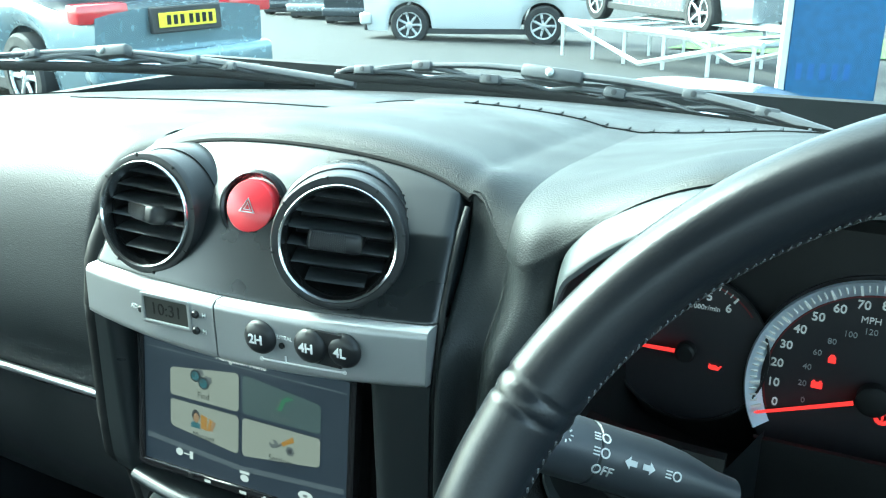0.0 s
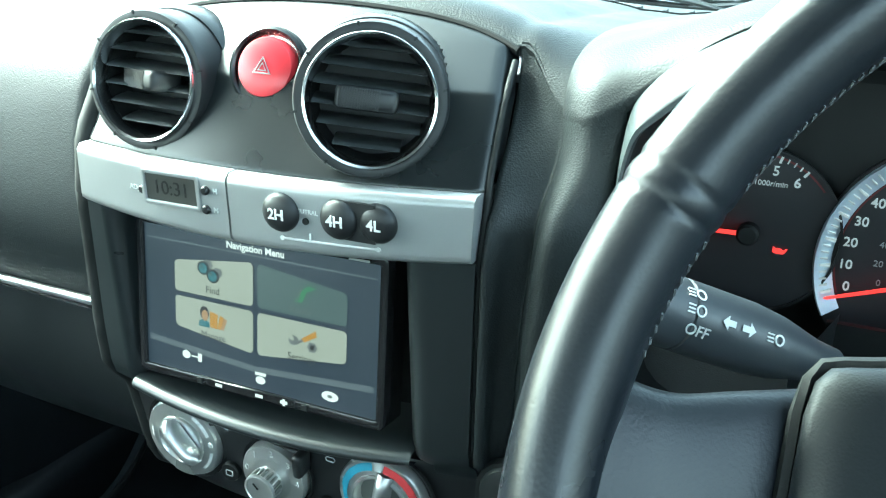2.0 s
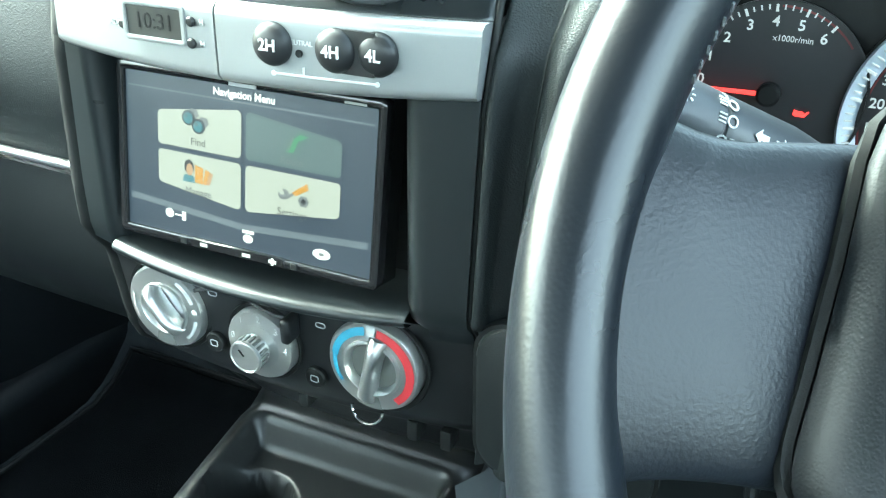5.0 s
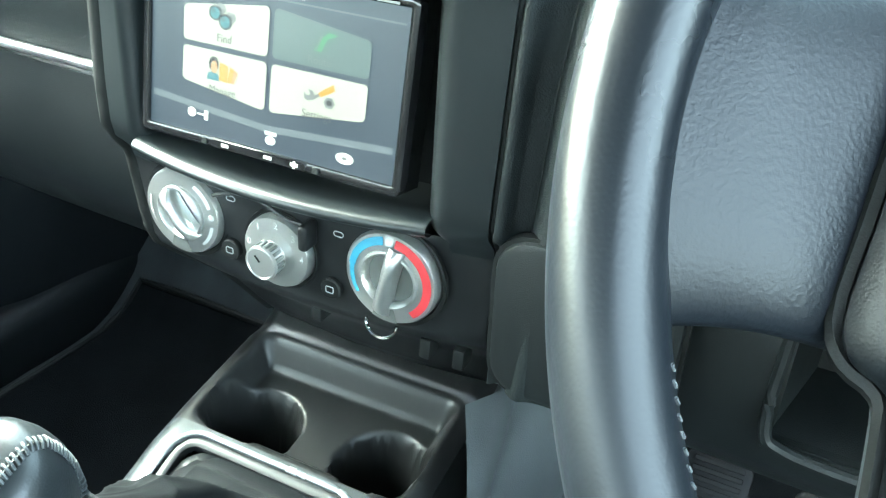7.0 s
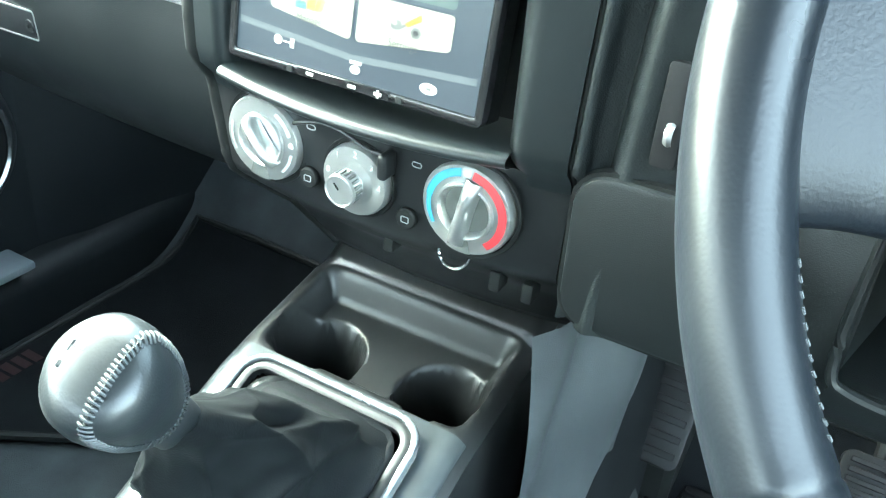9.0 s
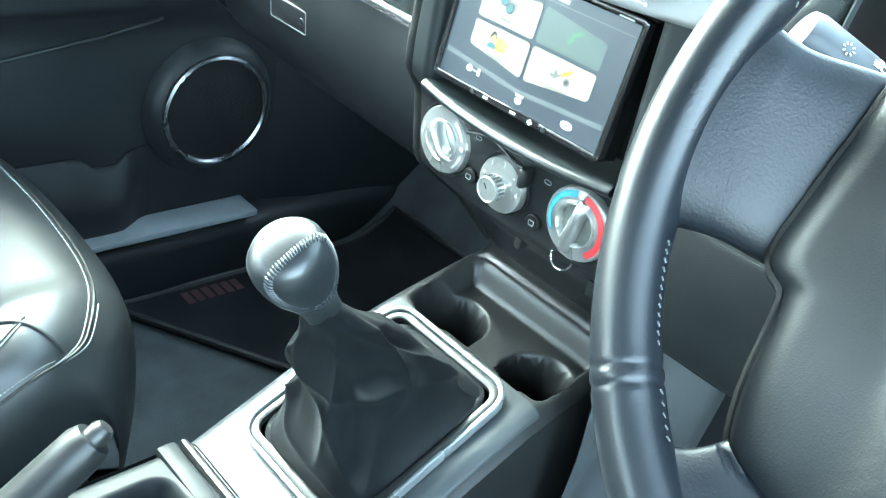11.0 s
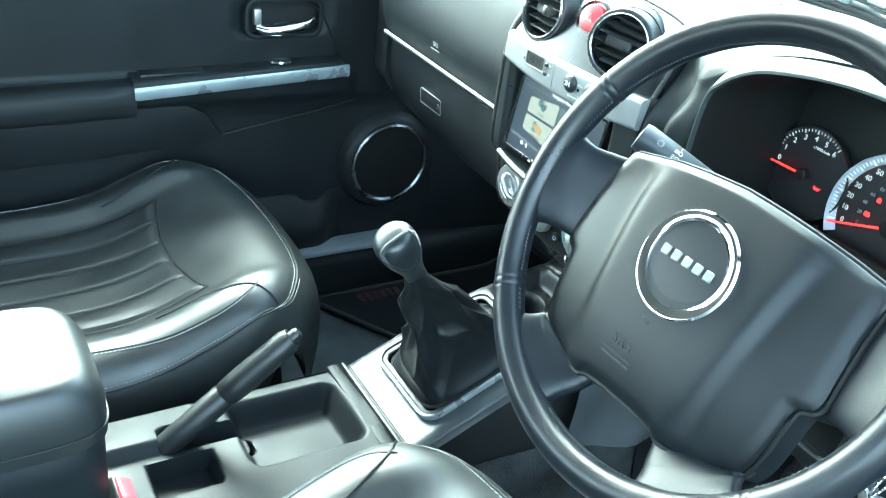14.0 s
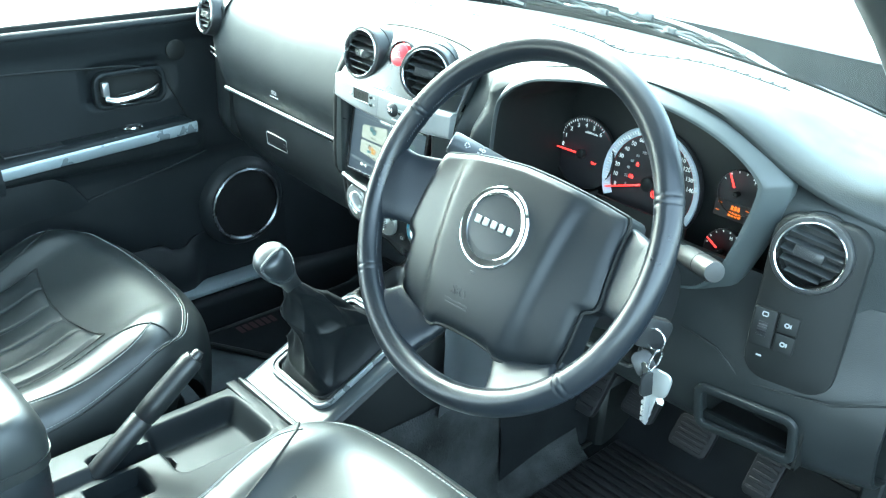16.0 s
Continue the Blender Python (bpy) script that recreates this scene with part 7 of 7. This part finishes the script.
def wiper(blade, bar, block, claws):
    """A blade on the glass, a pressed steel bar over it with a pivot block, and small claws that grip the blade."""
    w = thing("windscreen_wiper", "black windscreen wiper resting on the glass", "wiper", group="windscreen wipers")
    rub = spline(blade, 8)
    part("rubber", tube([p + Vector((0, 0, -0.003)) for p in rub], 0.0046, 8, flat=1.3), RUBBER, w, "black rubber blade")
    part("backing", tube([p + Vector((0, 0.004, 0.0035)) for p in rub], 0.0018, 8), CHROME, w, "thin bright steel strip")
    line = spline(bar, 8)
    n = len(line) - 1
    part("arm", tube(line, [0.0040 + 0.0050 * (i / n) ** 1.2 for i in range(n + 1)], 10, flat=0.75), WIPER_PAINT, w, "tapered black arm")
    b = Vector(block)
    part("pivot_block", box(-0.038, 0.038, -0.008, 0.008, -0.008, 0.008, 0.004, 2, m=axes(b, line[-1] - line[0], (0, -1, 0.45))), WIPER_PAINT, w)
    part("rivet", lathe([(0.005, 0), (0.005, 0.0115), (0.003, 0.013), (0, 0.013)], 14, axes(b, (1, 0, 0), (0, -1, 0.45))), KNOB_SILVER, w)
    for c in claws:
        c = Vector(c)
        k = min(range(len(rub)), key=lambda i: abs(rub[i].x - c.x))
        a, d = rub[max(0, k - 4)], rub[min(len(rub) - 1, k + 4)]
        lo, hi = a.lerp(c, 0.30), d.lerp(c, 0.30)
        arch = spline([a.lerp(c, 0.0), a.lerp(c, 0.5) + Vector((0, 0, 0.004)), c, d.lerp(c, 0.5) + Vector((0, 0, 0.004)), d], 5)
        part("claw", tube(arch, [0.0022 + 0.0018 * math.sin(math.pi * i / 20) for i in range(21)], 8), WIPER_PAINT, w)
        part("clip", box(-0.013, 0.013, -0.006, 0.006, -0.007, 0.007, 0.003, 2, m=axes(c, d - a, (0, -1, 0.45))), WIPER_PAINT, w)
        part("rivet", lathe([(0.0035, 0), (0.0035, 0.0075), (0, 0.008)], 12, axes(c, (1, 0, 0), (0, -1, 0.45))), GRIP, w)


wiper([(-0.275, 0.568, 1.281), (-0.10, 0.600, 1.2765), (0.08, 0.603, 1.267), (0.305, 0.568, 1.254)], [(-0.235, 0.576, 1.287), (-0.161, 0.591, 1.295), (-0.075, 0.600, 1.2985), (0.003, 0.605, 1.294), (0.090, 0.604, 1.290), (0.169, 0.596, 1.2825), (0.248, 0.583, 1.271), (0.345, 0.560, 1.250)], (0.003, 0.603, 1.293), ((-0.236, 0.576, 1.287), (-0.161, 0.591, 1.2945), (-0.074, 0.601, 1.282), (0.079, 0.604, 1.276), (0.169, 0.596, 1.282), (0.248, 0.583, 1.271)))
wiper([(-0.80, 0.320, 1.293), (-0.66, 0.405, 1.293), (-0.45, 0.505, 1.285), (-0.300, 0.560, 1.272)], [(-0.720, 0.375, 1.299), (-0.643, 0.421, 1.305), (-0.556, 0.466, 1.3065), (-0.455, 0.510, 1.2965), (-0.380, 0.538, 1.286), (-0.250, 0.575, 1.268)], (-0.556, 0.464, 1.306), ((-0.643, 0.421, 1.303), (-0.556, 0.464, 1.303), (-0.455, 0.510, 1.295), (-0.410, 0.526, 1.287)))

# ---- car park ----


def ground_z(y):
    return 0.022 * min(max(0.0, y), 26.0) - 0.0042 * min(max(0.0, y), 14.0) ** 2 - 0.09 * max(0.0, min(y, 26) - 14.0)


ASPHALT = material("grey_asphalt", (0.024, 0.0255, 0.0255), 0.85, bump=0.6, scale=60, mottle=0.3, dirt=0.15)
YS = [-900, -60, -10, -4, -1, 0, 1, 2, 3, 4, 5, 6, 7, 8, 9, 10, 11, 12, 13, 14, 15, 17, 20, 23, 26, 60, 900]
gr = sheet(lambda u, v: ((-900 if u < 0.25 else -30 if u < 0.5 else 0 if u < 0.6 else 30 if u < 0.9 else 900), YS[round(v * (len(YS) - 1))], ground_z(YS[round(v * (len(YS) - 1))])), 4, len(YS) - 1)
tagged(finish(gr, "ground", ASPHALT, None, "", 80), "pale worn asphalt of a car park", "ground", kind="structure")
GRASS = material("grass", (0.07, 0.13, 0.03), 0.9, bump=0.8, scale=40, mottle=0.4)
verge = sheet(lambda u, v: (-3.2 + 13 * u, 16.0 + 8 * v, ground_z(16 + 8 * v) + 0.03), 8, 8)
tagged(finish(verge, "grass_verge", GRASS, None), "short green grass verge", "grass", kind="stuff")

TYRE = material("tyre_rubber", (0.02, 0.02, 0.021), 0.75, bump=0.3, scale=300)
ALLOY = material("alloy_wheel", (0.62, 0.63, 0.64), 0.3, metal=0.7)
CAR_GLASS = material("dark_car_glass", (0.02, 0.025, 0.028), 0.08, mottle=0.03)
LAMP_RED = material("red_tail_lamp", (0.50, 0.02, 0.03), 0.15, coat=1.0, mottle=0.08)
TRIM = material("black_car_trim", (0.025, 0.026, 0.028), 0.6)


def car(x, y, heading, paint, name, label, L=4.5, W=1.80, H=1.65, wheel=0.345, suv=False, plate_rear=False, z=None, spokes=6):
    """A parked car: hull, glasshouse, wheels with tyre and rim, lamps and sills. Local x points ahead; (x, y) is its middle."""
    gz = ground_z(y) if z is None else z
    M = Matrix.Translation((x, y, gz)) @ pose(0, 0, 0, 0, 0, heading)
    t = thing(name, label, "car", group="parked cars")
    belt = 0.60 * H

    def width(s):
        return W / 2 * (1 - 0.10 * abs(2 * s - 1) ** 6 - 0.06 * abs(2 * s - 1) ** 2)

    def top(s):
        return belt * (0.86 + 0.14 * ease(0.0, 0.30, s) - 0.10 * ease(0.55, 1.0, s) * (0.6 if suv else 1)) + 0.02

    ax = (0.20, 0.80)

    def hull(u, v):
        s = u
        xx = -L / 2 + L * s + 0.10 * math.sin(math.pi * v) * (1 if s == 1 else 0) - 0.08 * math.sin(math.pi * v) * (1 if s == 0 else 0)
        w, h = width(s), top(s)
        a = v * 2 - 1
        q = abs(a)
        low = 0.24
        arch = max([0.0] + [max(0.0, 1 - ((s - c) * L / (wheel * 1.16)) ** 2) ** 0.5 * wheel * 1.16 + wheel - low for c in ax if abs(s - c) * L < wheel * 1.16])
        if q > 0.42:
            k = (q - 0.42) / 0.58
            zz = h - (h - low - arch) * k
            ww = w * (1.0 + 0.03 * math.sin(math.pi * k) - 0.04 * k * k)
        else:
            k = q / 0.42
            zz = h + 0.05 * (1 - k * k)
            ww = w * k
        return M @ Vector((xx, math.copysign(ww, a), zz))

    b = part("body", sheet(hull, 72, 28), paint, t, "painted car body", sharp=50)
    bmesh_end = bmesh.new()
    for s in (0, 1):
        ring = [bmesh_end.verts.new(hull(s, j / 28)) for j in range(29)]
        bmesh_end.faces.new(ring)
    part("end_panel", bmesh_end, paint, t)

    def house(u, v):
        s = 0.06 + (0.68 if suv else 0.62) * u
        a = v * 2 - 1
        q = abs(a)
        rise = ease(0.0, 0.16, u) * ease(1.0, 0.66, u)
        h = top(s) + (H - top(s)) * rise
        k = min(1, q / 0.5)
        w = width(s) * (0.80 if q <= 0.5 else 0.80 + 0.16 * (q - 0.5) / 0.5)
        zz = h if q <= 0.5 else h + (top(s) - h) * (q - 0.5) / 0.5
        return M @ Vector((-L / 2 + L * s, math.copysign(w * k if q <= 0.5 else w, a), zz))

    part("glasshouse", sheet(house, 24, 16), CAR_GLASS, t, "dark glazed cabin", sharp=50)
    part("roof", sheet(lambda u, v: M @ Vector((-L / 2 + L * (0.16 + (0.40 if suv else 0.34) * u), W * 0.40 * (2 * v - 1), H + 0.012 - 0.02 * (2 * v - 1) ** 2)), 8, 8, 0.02, (0, 0, -1)), paint, t)
    for sy in (-1, 1):
        part("sill", box(-L * 0.30, L * 0.30, -0.03, 0.03, 0.20, 0.30, 0.01, 1, m=M @ Matrix.Translation((0, sy * W * 0.475, 0))), TRIM, t)
        for c in ax:
            wm = M @ Matrix.Translation((-L / 2 + L * c, sy * W * 0.455, wheel)) @ pose(0, 0, 0, -90 * sy, 0, 0)
            wo = part("wheel", lathe([(wheel * 0.66, 0.09), (wheel * 0.72, 0.105), (wheel * 0.93, 0.10), (wheel, 0.075), (wheel, -0.075), (wheel * 0.9, -0.10)], 40, wm), TYRE, t, "black tyre on an alloy wheel")
            part("rim", lathe([(wheel * 0.67, 0.092), (wheel * 0.62, 0.085), (wheel * 0.60, 0.03), (wheel * 0.16, 0.02), (0, 0.02)], 36, wm), TRIM, wo)
            part("rim_lip", lathe([(wheel * 0.68, 0.090), (wheel * 0.67, 0.097), (wheel * 0.61, 0.094), (wheel * 0.60, 0.08)], 36, wm), ALLOY, wo)
            part("hub", lathe([(wheel * 0.15, 0.03), (wheel * 0.15, 0.088), (wheel * 0.08, 0.095), (0, 0.095)], 20, wm), ALLOY, wo)
            for i in range(spokes):
                part("spoke", box(wheel * 0.10, wheel * 0.64, -wheel * 0.065, wheel * 0.065, 0.062, 0.088, 0.012, 1, m=wm @ pose(0, 0, 0, 0, 0, 360 / spokes * i)), ALLOY, wo)
    # rear end
    for sy in (-1, 1):
        part("tail_lamp", box(-0.02, 0.16, -0.21, 0.21, -0.075, 0.075, 0.03, 2, m=M @ Matrix.Translation((-L / 2 - 0.035, sy * W * 0.375, belt * 0.90))), LAMP_RED, t, "red tail lamp")
        part("reflector", box(-0.02, 0.03, -0.06, 0.06, -0.025, 0.025, 0.008, 1, m=M @ Matrix.Translation((-L / 2 - 0.085, sy * W * 0.36, 0.47))), LAMP_RED, t)
    part("bumper", box(-0.14, 0.10, -W * 0.46, W * 0.46, -0.11, 0.11, 0.05, 3, m=M @ Matrix.Translation((-L / 2 + 0.0, 0, 0.46))), paint, t, "painted rear bumper")
    part("bumper_skirt", box(-0.10, 0.10, -W * 0.40, W * 0.40, -0.07, 0.07, 0.03, 2, m=M @ Matrix.Translation((-L / 2 + 0.02, 0, 0.30))), TRIM, t)
    if plate_rear:
        pm = M @ Matrix.Translation((-L / 2 - 0.115, 0, 0.80))
        part("plate_recess", box(-0.01, 0.03, -0.32, 0.32, -0.10, 0.10, 0.01, 1, m=pm @ Matrix.Translation((0.012, 0, 0))), TRIM, t)
        p = part("number_plate", box(-0.012, 0.0, -0.26, 0.26, -0.056, 0.056, 0.004, 1, m=pm), material("yellow_plate", (0.75, 0.62, 0.03), 0.5, mottle=0.03), t, "yellow rear plate")
        for i in range(7):
            part("plate_bar", box(-0.0145, -0.010, -0.205 + i * 0.060 + (0.02 if i > 3 else 0) - 0.018, -0.205 + i * 0.060 + (0.02 if i > 3 else 0) + 0.018, -0.036, 0.036, m=pm), MATTE, p)
    return t


WHITE_PAINT = material("white_car_paint", (0.55, 0.57, 0.57), 0.2, coat=1.0, mottle=0.03)
SILVER_PAINT = material("silver_car_paint", (0.42, 0.46, 0.48), 0.25, metal=0.6, coat=1.0, mottle=0.05)
BLUE_PAINT = material("pale_blue_car_paint", (0.20, 0.29, 0.34), 0.25, metal=0.5, coat=1.0, mottle=0.05)
DARK_PAINT = material("dark_car_paint", (0.05, 0.06, 0.07), 0.25, metal=0.4, coat=1.0, mottle=0.05)
car(-6.96, 5.81, 165, BLUE_PAINT, "estate_car", "pale blue estate car seen from behind", L=4.6, W=1.78, H=1.62, plate_rear=True, suv=True)
car(-6.90, 16.05, 18.4, WHITE_PAINT, "white_suv", "white sport utility car with alloy wheels", L=4.2, W=1.85, H=1.70, wheel=0.36, suv=True, spokes=7)
car(-12.35, 21.20, 108.0, DARK_PAINT, "dark_car", "dark car parked in a row", L=4.3, wheel=0.34, spokes=9)
car(-15.00, 23.40, 108.0, SILVER_PAINT, "silver_car", "silver car parked in a row", L=4.3, wheel=0.34, spokes=9)
car(-17.30, 25.20, 108.0, DARK_PAINT, "dark_car", "dark car at the end of the row", L=4.3, wheel=0.34, spokes=9)
car(-2.41, 13.84, -41.9, SILVER_PAINT, "ramp_car", "silver car displayed on a white ramp", L=4.4, W=1.75, H=1.55, wheel=0.32, z=0.02, spokes=5)

ramp = thing("display_ramp", "white painted steel display ramp of bars and struts", "ramp")
STEEL = material("white_painted_steel", (0.55, 0.57, 0.57), 0.45, mottle=0.08)
RA, RB = Vector((-4.062, 12.562, 0)), Vector((-0.807, 9.563, 0))
RW = Vector((0.66, 0.75, 0)) * 1.55
for side, off in (("near", Vector((0, 0, 0))), ("far", RW)):
    a, b = RA + off, RB + off
    za, zb = 0.13, 0.27
    at = lambda s, z=None: Vector((*(a + (b - a) * s).xy, (za + (zb - za) * s) if z is None else ground_z((a + (b - a) * s).y) + z))
    part("top_rail", tube([at(0), at(1)], 0.045, 4), STEEL, ramp)
    part("deck_plate", tube([at(0.02) + RW * (0.12 if side == "near" else -0.12), at(0.99) + RW * (0.12 if side == "near" else -0.12)], 0.16, 4, flat=0.15), STEEL, ramp)
    for s in (0.02, 0.22, 0.40, 0.60, 0.80, 0.97):
        part("post", tube([at(s), at(s, 0.02)], 0.030, 4), STEEL, ramp)
    for s0, s1, up in ((0.02, 0.48, True), (0.48, 0.97, False)):
        part("brace", tube([at(s0) if up else at(s0, 0.05), at(s1, 0.05) if up else at(s1)], 0.035, 4), STEEL, ramp)
for s in (0.02, 0.22, 0.40, 0.60, 0.80, 0.97):
    p = RA + (RB - RA) * s
    part("cross_bar", tube([Vector((p.x, p.y, 0.10 + 0.14 * s)), Vector((p.x + RW.x, p.y + RW.y, 0.10 + 0.14 * s))], 0.025, 4), STEEL, ramp)

sign = thing("sign_board", "tall blue sign board in a pale frame", "sign")
SA, SB = Vector((-0.479, 8.058, -0.110)), Vector((0.304, 8.296, -0.110))
ms = axes((SA + SB) / 2, SB - SA, (SA - SB).cross(Vector((0, 0, 1))) * -1 if ((SA - SB).cross(Vector((0, 0, 1)))).y > 0 else (SA - SB).cross(Vector((0, 0, 1))))
SW = (SB - SA).length
SIGN_BLUE = material("blue_sign_paint", (0.018, 0.085, 0.20), 0.4, mottle=0.15)


def sign_box(x0, x1, z0, z1, y0, y1, bev=0.0):
    d = (SB - SA).normalized()
    n = Vector((d.y, -d.x, 0))
    c = (SA + SB) / 2
    return box(x0, x1, y0, y1, z0, z1, bev, 1, m=Matrix((( d.x, -n.x, 0, c.x), (d.y, -n.y, 0, c.y), (0, 0, 1, c.z), (0, 0, 0, 1))))


part("panel", sign_box(-SW / 2 + 0.05, SW / 2, 0.02, 3.2, -0.05, 0.05, 0.01), SIGN_BLUE, sign, "glossy blue panel")
part("edge", sign_box(-SW / 2 - 0.01, -SW / 2 + 0.05, 0.02, 3.2, -0.06, 0.06, 0.01), material("pale_sign_edge", (0.55, 0.57, 0.55), 0.4), sign, "pale frame edge")
part("foot", sign_box(-SW / 2 + 0.08, SW / 2 - 0.05, -0.06, 0.02, -0.04, 0.04), TRIM, sign)
for i in range(5):
    part("faint_bar", sign_box(-SW / 2 + 0.13 + i * 0.10, -SW / 2 + 0.18 + i * 0.10, 0.28, 0.42, -0.054, -0.05), material("sign_ghost", (0.018, 0.085, 0.26), 0.45), sign)
